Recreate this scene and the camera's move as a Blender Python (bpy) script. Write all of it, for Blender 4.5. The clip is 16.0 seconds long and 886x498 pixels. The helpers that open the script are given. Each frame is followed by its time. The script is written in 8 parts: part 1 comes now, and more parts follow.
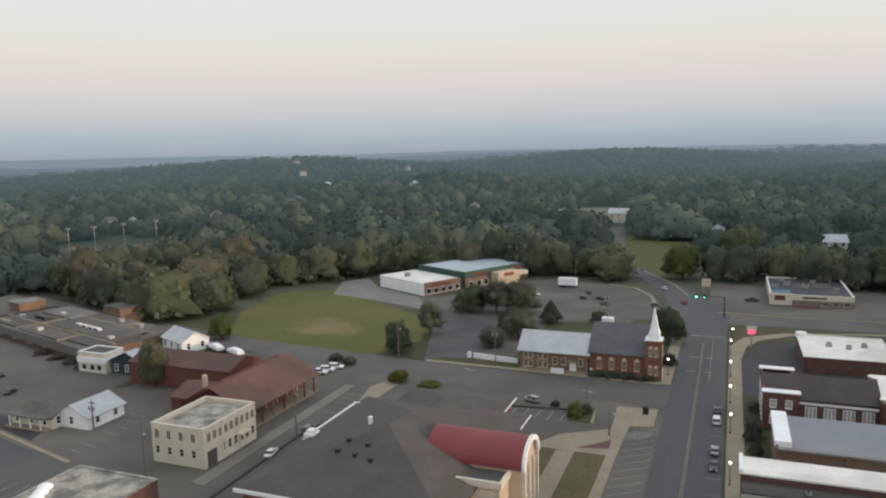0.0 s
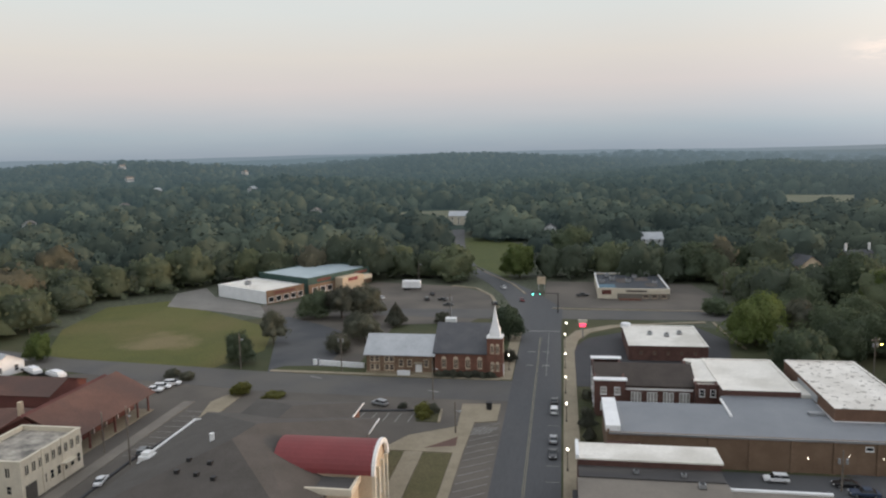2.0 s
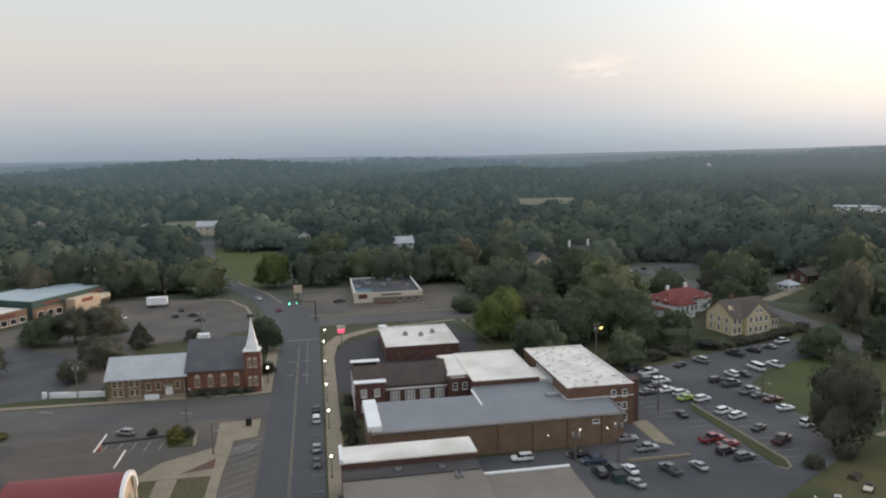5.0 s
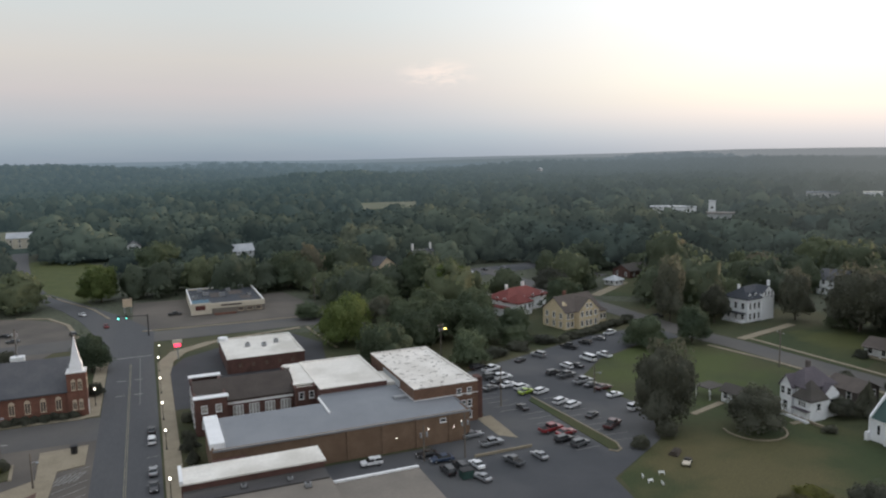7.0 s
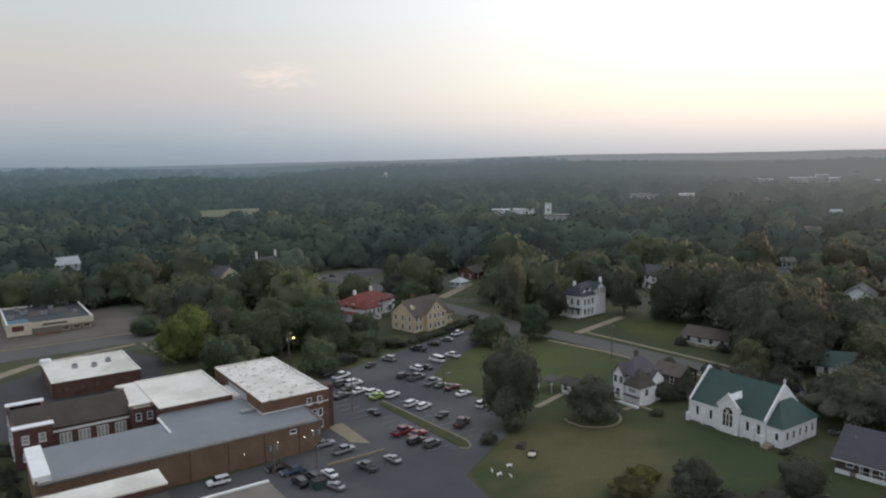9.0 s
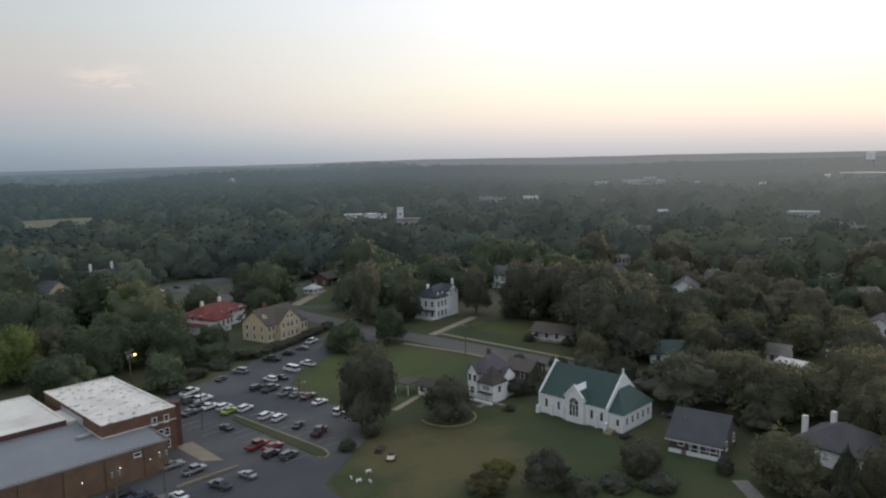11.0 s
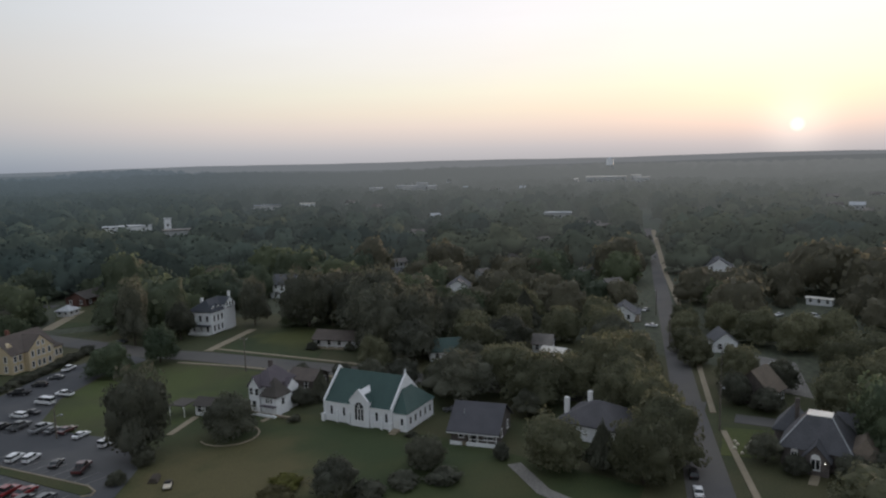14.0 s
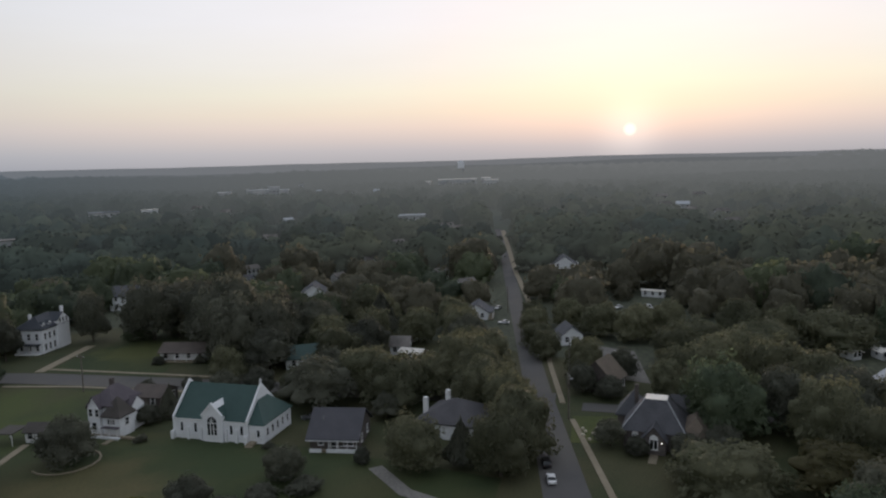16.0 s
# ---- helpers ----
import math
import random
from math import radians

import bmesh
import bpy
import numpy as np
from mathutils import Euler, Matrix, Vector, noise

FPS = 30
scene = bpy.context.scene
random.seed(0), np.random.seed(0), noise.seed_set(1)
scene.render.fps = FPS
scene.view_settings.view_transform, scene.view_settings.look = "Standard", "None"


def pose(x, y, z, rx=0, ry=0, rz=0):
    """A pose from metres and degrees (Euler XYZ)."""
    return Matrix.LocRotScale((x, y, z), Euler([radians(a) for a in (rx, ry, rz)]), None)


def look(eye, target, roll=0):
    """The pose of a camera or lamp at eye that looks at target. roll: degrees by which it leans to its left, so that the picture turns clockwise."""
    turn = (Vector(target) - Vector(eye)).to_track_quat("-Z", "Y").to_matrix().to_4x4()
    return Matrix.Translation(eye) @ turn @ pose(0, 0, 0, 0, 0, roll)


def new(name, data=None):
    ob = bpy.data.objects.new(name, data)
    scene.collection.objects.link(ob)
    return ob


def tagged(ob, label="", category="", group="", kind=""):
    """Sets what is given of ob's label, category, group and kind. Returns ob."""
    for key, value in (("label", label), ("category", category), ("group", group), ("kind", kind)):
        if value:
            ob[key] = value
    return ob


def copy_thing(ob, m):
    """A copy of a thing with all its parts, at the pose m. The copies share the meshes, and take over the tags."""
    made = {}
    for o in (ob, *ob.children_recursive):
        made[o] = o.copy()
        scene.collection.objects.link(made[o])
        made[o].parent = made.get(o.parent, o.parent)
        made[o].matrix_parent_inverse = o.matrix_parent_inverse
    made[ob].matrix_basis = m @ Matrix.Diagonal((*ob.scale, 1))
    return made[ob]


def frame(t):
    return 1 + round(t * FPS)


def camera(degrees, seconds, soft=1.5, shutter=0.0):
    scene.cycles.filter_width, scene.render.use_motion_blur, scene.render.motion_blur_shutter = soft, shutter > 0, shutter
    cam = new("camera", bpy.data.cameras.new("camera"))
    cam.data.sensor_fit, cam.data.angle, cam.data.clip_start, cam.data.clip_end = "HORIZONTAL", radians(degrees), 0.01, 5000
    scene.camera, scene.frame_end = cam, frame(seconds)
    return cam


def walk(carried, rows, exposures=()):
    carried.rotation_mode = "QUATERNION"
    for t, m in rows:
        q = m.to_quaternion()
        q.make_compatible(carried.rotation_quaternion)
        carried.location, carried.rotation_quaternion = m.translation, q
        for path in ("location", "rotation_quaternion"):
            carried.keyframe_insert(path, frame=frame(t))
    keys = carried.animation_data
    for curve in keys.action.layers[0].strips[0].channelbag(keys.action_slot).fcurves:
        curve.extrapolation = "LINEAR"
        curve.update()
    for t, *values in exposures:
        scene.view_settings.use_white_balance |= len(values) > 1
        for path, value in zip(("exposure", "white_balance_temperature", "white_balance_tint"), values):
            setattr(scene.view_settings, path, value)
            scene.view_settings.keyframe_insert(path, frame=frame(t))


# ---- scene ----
cam = camera(62.5, 16.0, soft=2.2)
# seconds, heading, tilt and lean of a drone that hovers and turns
HEADINGS = [
    (0.0, 21.50, -7.68, 1.32), (0.5, 18.52, -7.68, 1.27), (1.0, 15.47, -7.65, 1.24),
    (1.5, 12.35, -7.63, 1.29), (2.0, 9.16, -7.62, 1.25), (2.5, 5.88, -7.59, 1.21),
    (3.0, 2.62, -7.57, 1.20), (3.5, -0.51, -7.55, 1.22), (4.0, -3.73, -7.53, 1.23),
    (4.5, -6.88, -7.50, 1.15), (5.0, -10.04, -7.46, 1.15), (5.5, -13.17, -7.43, 1.14),
    (6.0, -16.27, -7.39, 1.14), (6.5, -19.35, -7.38, 1.12), (7.0, -22.35, -7.34, 1.11),
    (7.5, -25.33, -7.29, 1.14), (8.0, -28.36, -7.25, 1.13), (8.5, -31.42, -7.19, 1.10),
    (9.0, -34.39, -7.16, 1.13), (9.5, -37.26, -7.13, 1.18), (10.0, -40.17, -7.09, 1.20),
    (10.5, -43.08, -7.06, 1.22), (11.0, -45.97, -7.03, 1.24), (11.5, -48.83, -6.99, 1.30),
    (12.0, -51.80, -6.96, 1.30), (12.5, -54.68, -6.97, 1.31), (13.0, -57.43, -6.95, 1.34),
    (13.5, -60.38, -6.95, 1.41), (14.0, -63.35, -6.93, 1.44), (14.5, -66.16, -6.93, 1.47),
    (15.0, -68.99, -6.94, 1.47), (15.5, -71.88, -6.96, 1.48), (16.0, -74.76, -6.97, 1.53),
]
walk(cam, [(t, pose(0, 0, 52, 90 + tilt, lean, heading)) for t, heading, tilt, lean in HEADINGS],
     exposures=[(0, 0.04, 6600, 12), (2.5, -0.07, 6600, 12), (4, -0.07, 6550, 12), (8, -0.19, 6420, 12), (12, -0.49, 6280, 12), (16, -0.77, 6200, 14)])


# ---- light ----
def lin(r, g, b):
    """A colour of 0 to 255 as the eye names it, as linear light."""
    f = lambda c: c / 12.92 if c <= 0.04045 else ((c + 0.055) / 1.055) ** 2.4
    return (f(r / 255), f(g / 255), f(b / 255), 1.0)


SUN_AZ, SUN_EL = radians(89.0), radians(1.9)          # azimuth from +y towards +x
SUN_DIR = Vector((math.sin(SUN_AZ) * math.cos(SUN_EL), math.cos(SUN_AZ) * math.cos(SUN_EL), math.sin(SUN_EL)))


class Nodes:
    """Short hand for a node tree."""

    def __init__(self, tree):
        self.tree = tree
        tree.nodes.clear()

    def add(self, kind, ins=None, operation="", use_clamp=False, data_type="", blend_type="", interpolation_type=""):
        n = self.tree.nodes.new(kind)
        if data_type:
            n.data_type = data_type
        if operation:
            n.operation = operation
        if use_clamp:
            n.use_clamp = True
        if blend_type:
            n.blend_type = blend_type
        if interpolation_type:
            n.interpolation_type = interpolation_type
        for k, v in (ins or {}).items():
            if isinstance(v, bpy.types.NodeSocket):
                self.tree.links.new(v, n.inputs[k])
            else:
                n.inputs[k].default_value = v
        return n

    def math(self, op, a, b=0.0, clamp=False):
        return self.add("ShaderNodeMath", {0: a, 1: b}, operation=op, use_clamp=clamp).outputs[0]

    def mix(self, fac, a, b, blend="MIX"):
        n = self.add("ShaderNodeMix", data_type="RGBA", blend_type=blend)
        for k, v in ((0, fac), (6, a), (7, b)):
            if isinstance(v, bpy.types.NodeSocket):
                self.tree.links.new(v, n.inputs[k])
            else:
                n.inputs[k].default_value = v
        return n.outputs[2]

    def ramp(self, fac, stops):
        n = self.add("ShaderNodeValToRGB", {0: fac})
        e = n.color_ramp.elements
        while len(e) < len(stops):
            e.new(0.5)
        for el, (p, c) in zip(e, stops):
            el.position, el.color = p, c
        return n.outputs[0]


def dusk_sky():
    world = bpy.data.worlds.new("dusk")
    scene.world = world
    world.use_nodes = True
    n = Nodes(world.node_tree)
    way = n.add("ShaderNodeTexCoord").outputs["Generated"]
    xyz = n.add("ShaderNodeSeparateXYZ", {0: way}).outputs
    up = n.math("MULTIPLY", xyz[2], 2.0, clamp=True)
    away = n.ramp(up, [(0.0, lin(148, 164, 178)), (0.05, lin(168, 185, 195)), (0.10, lin(192, 199, 205)), (0.17, lin(213, 209, 209)),
                       (0.25, lin(222, 219, 213)), (0.36, lin(220, 227, 226)), (0.6, lin(224, 231, 236)), (1.0, (0.80, 0.88, 0.96, 1.0))])
    sunny = n.ramp(up, [(0.0, lin(188, 185, 184)), (0.03, lin(203, 198, 195)), (0.058, lin(222, 211, 202)), (0.092, lin(241, 225, 209)), (0.128, lin(250, 237, 213)),
                        (0.18, lin(252, 248, 224)), (0.25, lin(252, 250, 238)), (0.36, (0.99, 0.98, 0.96, 1.0)), (1.0, (0.94, 0.96, 1.0, 1.0))])
    side = n.add("ShaderNodeVectorMath", {0: way, 1: (math.sin(SUN_AZ), math.cos(SUN_AZ), 0)}, operation="DOT_PRODUCT").outputs["Value"]
    turn = n.add("ShaderNodeMapRange", {0: side, 1: 0.25, 2: 0.98}, interpolation_type="SMOOTHSTEP").outputs[0]
    haze = n.mix(turn, away, sunny)
    bright = n.add("ShaderNodeMapRange", {0: side, 1: 0.06, 2: 0.97, 3: 1.0, 4: 1.58}, interpolation_type="SMOOTHSTEP").outputs[0]
    haze = n.add("ShaderNodeVectorMath", {0: haze, 3: bright}, operation="SCALE").outputs[0]
    # thin high cloud, drawn out along the horizon
    flat = n.add("ShaderNodeMapping", {0: way, 3: (2.0, 2.0, 14.0)}).outputs[0]
    cloud = n.add("ShaderNodeTexNoise", {"Vector": flat, "Scale": 2.2, "Detail": 5.0, "Roughness": 0.6}).outputs[0]
    cloud = n.math("MULTIPLY", n.math("SUBTRACT", cloud, 0.5), 0.16)
    haze = n.mix(n.math("ADD", cloud, 0.06, clamp=True), haze, lin(255, 240, 226))
    # one lit wisp low in the sky
    wisp_way = Vector((0.372, 0.915, 0.106)).normalized()
    off = n.add("ShaderNodeVectorMath", {0: way, 1: tuple(wisp_way)}, operation="SUBTRACT").outputs[0]
    off = n.add("ShaderNodeVectorMath", {0: off, 1: (1.0, 1.0, 2.8)}, operation="MULTIPLY").outputs[0]
    off = n.add("ShaderNodeVectorMath", {0: off}, operation="LENGTH").outputs["Value"]
    wisp = n.add("ShaderNodeMapRange", {0: off, 1: 0.070, 2: 0.0}, interpolation_type="SMOOTHSTEP").outputs[0]
    tuft = n.add("ShaderNodeMapping", {0: way, 3: (9.0, 9.0, 34.0)}).outputs[0]
    tuft = n.add("ShaderNodeTexNoise", {"Vector": tuft, "Scale": 2.0, "Detail": 5.0, "Roughness": 0.6}).outputs[0]
    tuft = n.add("ShaderNodeMapRange", {0: tuft, 1: 0.38, 2: 0.56}, interpolation_type="SMOOTHSTEP").outputs[0]
    haze = n.mix(n.math("MULTIPLY", n.math("MULTIPLY", wisp, tuft), 0.75), haze, (1.20, 1.02, 0.90, 1.0))
    air = n.add("ShaderNodeTexSky")
    air.sky_type, air.sun_disc, air.sun_elevation, air.sun_rotation, air.dust_density = "NISHITA", False, SUN_EL, SUN_AZ, 4.0
    haze = n.mix(0.03, haze, air.outputs[0])
    # the sun, veiled
    near = n.add("ShaderNodeVectorMath", {0: way, 1: tuple(SUN_DIR)}, operation="DOT_PRODUCT").outputs["Value"]
    near = n.math("MAXIMUM", near, 0.0)
    disc = n.add("ShaderNodeMapRange", {0: near, 1: 0.99995, 2: 0.999998}, interpolation_type="SMOOTHSTEP").outputs[0]
    halo = n.math("POWER", near, 1500.0)
    glow = n.math("ADD", n.math("MULTIPLY", disc, 0.6), n.math("ADD", n.math("MULTIPLY", halo, 0.36), n.math("MULTIPLY", n.math("POWER", near, 90.0), 0.06)))
    lit = n.add("ShaderNodeMix", data_type="RGBA", blend_type="ADD")
    n.tree.links.new(haze, lit.inputs[6])
    n.tree.links.new(n.mix(glow, (0, 0, 0, 1), (1.0, 0.88, 0.70, 1)), lit.inputs[7])
    lit.inputs[0].default_value = 1.0
    back = n.add("ShaderNodeBackground", {0: lit.outputs[2], 1: 1.0})
    n.add("ShaderNodeOutputWorld", {0: back.outputs[0]})


dusk_sky()
sun = new("sun", bpy.data.lights.new("sun", "SUN"))
sun.data.energy, sun.data.angle, sun.data.color = 4.5, radians(8), (1.0, 0.72, 0.5)
sun.matrix_world = look((300, 0, 60), Vector((300, 0, 60)) - SUN_DIR)


# ---- materials ----
def surface(name, a, b, scale=0.5, fine=6.0, rough=0.8, metal=0.0, bump=0.1, own=0.0, vary=0.35, island=0.0, streak=None, c=None, cscale=0.05, spots=None, bare=()):
    """Two tones in patches of 1/scale metres and grain of 1/fine metres. own: share of tone that differs from thing to thing,
    island: from piece to piece. streak: stretch of the patches in x, y, z. c: a third tone in wide patches. bare: round worn or greener places, each x, y, radius and tone."""
    m = bpy.data.materials.new(name)
    m.use_nodes = True
    n = Nodes(m.node_tree)
    at = n.add("ShaderNodeNewGeometry")
    place = at.outputs["Position"]
    if streak:
        place = n.add("ShaderNodeMapping", {0: place, 3: streak}).outputs[0]
    big = n.add("ShaderNodeTexNoise", {"Vector": place, "Scale": scale, "Detail": 4.0, "Roughness": 0.6}).outputs[0]
    small = n.add("ShaderNodeTexNoise", {"Vector": place, "Scale": fine, "Detail": 3.0}).outputs[0]
    mixed = n.add("ShaderNodeMapRange", {0: big, 1: 0.35, 2: 0.65}).outputs[0]
    col = n.mix(mixed, (*a, 1), (*b, 1))
    if c:
        wide = n.add("ShaderNodeTexNoise", {"Vector": place, "Scale": cscale, "Detail": 3.0}).outputs[0]
        col = n.mix(n.add("ShaderNodeMapRange", {0: wide, 1: 0.45, 2: 0.62}).outputs[0], col, (*c, 1))
    for spot_x, spot_y, spot_r, tone in bare:
        flat = n.add("ShaderNodeVectorMath", {0: at.outputs["Position"], 1: (spot_x, spot_y, 0)}, operation="DISTANCE").outputs["Value"]
        ragged = n.add("ShaderNodeTexNoise", {"Vector": place, "Scale": 0.09, "Detail": 3.0}).outputs[0]
        edge = n.math("ADD", flat, n.math("MULTIPLY", n.math("SUBTRACT", ragged, 0.5), spot_r * 2.2))
        worn = n.add("ShaderNodeMapRange", {0: edge, 1: spot_r * 0.4, 2: spot_r * 1.1, 3: 0.9, 4: 0.0}).outputs[0]
        col = n.mix(worn, col, (*tone, 1))
    if spots:
        blot = n.add("ShaderNodeTexNoise", {"Vector": place, "Scale": spots[0], "Detail": 2.0}).outputs[0]
        col = n.mix(n.add("ShaderNodeMapRange", {0: blot, 1: spots[1], 2: spots[1] + 0.03}).outputs[0], col, (*spots[2], 1))
    grain = n.add("ShaderNodeMapRange", {0: small, 1: 0.25, 2: 0.75, 3: 1 - vary, 4: 1 + vary}).outputs[0]
    if own:
        r = n.add("ShaderNodeObjectInfo").outputs["Random"]
        grain = n.math("MULTIPLY", grain, n.add("ShaderNodeMapRange", {0: r, 3: 1 - own, 4: 1 + own}).outputs[0])
    if island:
        grain = n.math("MULTIPLY", grain, n.add("ShaderNodeMapRange", {0: at.outputs["Random Per Island"], 3: 1 - island, 4: 1 + island}).outputs[0])
    col = n.add("ShaderNodeVectorMath", {0: col, 3: grain}, operation="SCALE").outputs[0]
    p = n.add("ShaderNodeBsdfPrincipled", {"Base Color": col, "Roughness": rough, "Metallic": metal})
    if bump:
        h = n.add("ShaderNodeBump", {"Height": small, "Strength": bump, "Distance": 0.1})
        n.tree.links.new(h.outputs[0], p.inputs["Normal"])
    n.add("ShaderNodeOutputMaterial", {0: p.outputs[0]})
    return m


def plain(name, a, rough=0.5, metal=0.0, coat=0.0):
    m = bpy.data.materials.new(name)
    m.use_nodes = True
    n = Nodes(m.node_tree)
    noise_ = n.add("ShaderNodeTexNoise", {"Scale": 1.5, "Detail": 3.0}).outputs[0]
    col = n.mix(noise_, (*[v * 0.85 for v in a], 1), (*[min(1, v * 1.15) for v in a], 1))
    p = n.add("ShaderNodeBsdfPrincipled", {"Base Color": col, "Roughness": rough, "Metallic": metal, "Coat Weight": coat})
    n.add("ShaderNodeOutputMaterial", {0: p.outputs[0]})
    return m


def lamp_glow(name, a, strength):
    m = bpy.data.materials.new(name)
    m.use_nodes = True
    n = Nodes(m.node_tree)
    e = n.add("ShaderNodeEmission", {0: (*a, 1), 1: strength})
    n.add("ShaderNodeOutputMaterial", {0: e.outputs[0]})
    return m


def leaf_material(name, a, b, own=0.22, island=0.3, patch=0.09):
    """Leaves: tone differs from tree to tree, from clump to clump, and in patches of the wood."""
    m = bpy.data.materials.new(name)
    m.use_nodes = True
    n = Nodes(m.node_tree)
    at = n.add("ShaderNodeNewGeometry")
    big = n.add("ShaderNodeTexNoise", {"Vector": at.outputs["Position"], "Scale": patch, "Detail": 2.0}).outputs[0]
    big = n.add("ShaderNodeMapRange", {0: big, 1: 0.36, 2: 0.64}).outputs[0]
    r = n.add("ShaderNodeObjectInfo").outputs["Random"]
    f = n.math("ADD", n.math("MULTIPLY", big, 0.6), n.math("MULTIPLY", r, 0.4))
    col = n.mix(f, (*a, 1), (*b, 1))
    g = n.add("ShaderNodeMapRange", {0: at.outputs["Random Per Island"], 3: 1 - island, 4: 1 + island}).outputs[0]
    g = n.math("MULTIPLY", g, n.add("ShaderNodeMapRange", {0: r, 3: 1 - own, 4: 1 + own}).outputs[0])
    col = n.add("ShaderNodeVectorMath", {0: col, 3: g}, operation="SCALE").outputs[0]
    tuft = n.add("ShaderNodeTexNoise", {"Vector": at.outputs["Position"], "Scale": 0.9, "Detail": 3.0, "Roughness": 0.7}).outputs[0]
    col = n.add("ShaderNodeVectorMath", {0: col, 3: n.add("ShaderNodeMapRange", {0: tuft, 1: 0.3, 2: 0.7, 3: 0.86, 4: 1.14}).outputs[0]}, operation="SCALE").outputs[0]
    p = n.add("ShaderNodeBsdfPrincipled", {"Base Color": col, "Roughness": 0.7, "Specular IOR Level": 0.25})
    relief = n.add("ShaderNodeBump", {"Height": tuft, "Strength": 0.3, "Distance": 0.5})
    n.tree.links.new(relief.outputs[0], p.inputs["Normal"])
    thin = n.add("ShaderNodeBsdfTranslucent", {0: col})
    both = n.add("ShaderNodeMixShader", {0: 0.55, 1: p.outputs[0], 2: thin.outputs[0]})
    n.add("ShaderNodeOutputMaterial", {0: both.outputs[0]})
    return m


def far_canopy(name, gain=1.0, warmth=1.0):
    """Backdrop woods beyond the town, haze painted in as emission, the more the farther."""
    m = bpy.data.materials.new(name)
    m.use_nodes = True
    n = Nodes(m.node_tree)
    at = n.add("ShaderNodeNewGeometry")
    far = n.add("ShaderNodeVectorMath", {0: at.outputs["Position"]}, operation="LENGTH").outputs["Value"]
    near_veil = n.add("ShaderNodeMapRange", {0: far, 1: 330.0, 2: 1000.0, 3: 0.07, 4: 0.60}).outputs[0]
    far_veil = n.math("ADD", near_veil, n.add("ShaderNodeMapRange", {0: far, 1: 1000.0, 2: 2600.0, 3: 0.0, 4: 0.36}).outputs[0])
    # painted haze thickens and warms towards the sun
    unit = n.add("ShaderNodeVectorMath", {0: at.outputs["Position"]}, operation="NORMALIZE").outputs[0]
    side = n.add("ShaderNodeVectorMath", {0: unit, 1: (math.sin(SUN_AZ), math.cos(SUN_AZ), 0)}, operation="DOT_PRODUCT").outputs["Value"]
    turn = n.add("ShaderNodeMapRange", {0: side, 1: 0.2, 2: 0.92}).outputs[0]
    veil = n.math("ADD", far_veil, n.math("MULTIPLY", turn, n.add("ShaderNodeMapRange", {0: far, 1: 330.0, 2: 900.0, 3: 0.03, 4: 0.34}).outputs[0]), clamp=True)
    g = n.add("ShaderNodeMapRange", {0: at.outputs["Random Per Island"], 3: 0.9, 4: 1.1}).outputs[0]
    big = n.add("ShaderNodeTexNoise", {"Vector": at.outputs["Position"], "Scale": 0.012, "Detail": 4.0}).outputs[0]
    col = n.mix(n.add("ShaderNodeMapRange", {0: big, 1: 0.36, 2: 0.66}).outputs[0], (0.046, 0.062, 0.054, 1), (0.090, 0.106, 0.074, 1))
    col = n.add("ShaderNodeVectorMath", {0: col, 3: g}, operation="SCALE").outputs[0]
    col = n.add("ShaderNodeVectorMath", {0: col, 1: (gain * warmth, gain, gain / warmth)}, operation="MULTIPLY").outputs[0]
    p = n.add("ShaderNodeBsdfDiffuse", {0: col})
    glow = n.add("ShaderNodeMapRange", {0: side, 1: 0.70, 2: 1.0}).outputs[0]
    near_haze_glow = n.mix(glow, n.mix(turn, lin(79, 97, 101), lin(101, 107, 106)), lin(122, 125, 121))
    far_haze_glow = n.mix(glow, n.mix(turn, lin(112, 130, 140), lin(118, 125, 128)), lin(140, 142, 139))
    e = n.add("ShaderNodeEmission", {0: n.mix(n.math("MULTIPLY", n.math("SUBTRACT", far, 900.0), 0.0006, clamp=True), near_haze_glow, far_haze_glow), 1: 1.0})
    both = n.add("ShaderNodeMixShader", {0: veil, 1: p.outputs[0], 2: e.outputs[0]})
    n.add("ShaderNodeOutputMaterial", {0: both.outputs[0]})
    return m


def far_haze(name, cool, warm):
    """Hills miles away, their haze painted as pure emission: cool, and warm towards the sun."""
    m = bpy.data.materials.new(name)
    m.use_nodes = True
    n = Nodes(m.node_tree)
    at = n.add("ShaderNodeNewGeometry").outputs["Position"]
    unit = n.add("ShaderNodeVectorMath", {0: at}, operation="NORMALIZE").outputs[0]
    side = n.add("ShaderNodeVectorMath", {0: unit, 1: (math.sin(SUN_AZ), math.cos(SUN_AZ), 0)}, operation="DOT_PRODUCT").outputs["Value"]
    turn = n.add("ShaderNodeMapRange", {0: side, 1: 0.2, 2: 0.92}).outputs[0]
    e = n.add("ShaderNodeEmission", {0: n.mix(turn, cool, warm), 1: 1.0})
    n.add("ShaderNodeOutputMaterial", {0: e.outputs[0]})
    return m


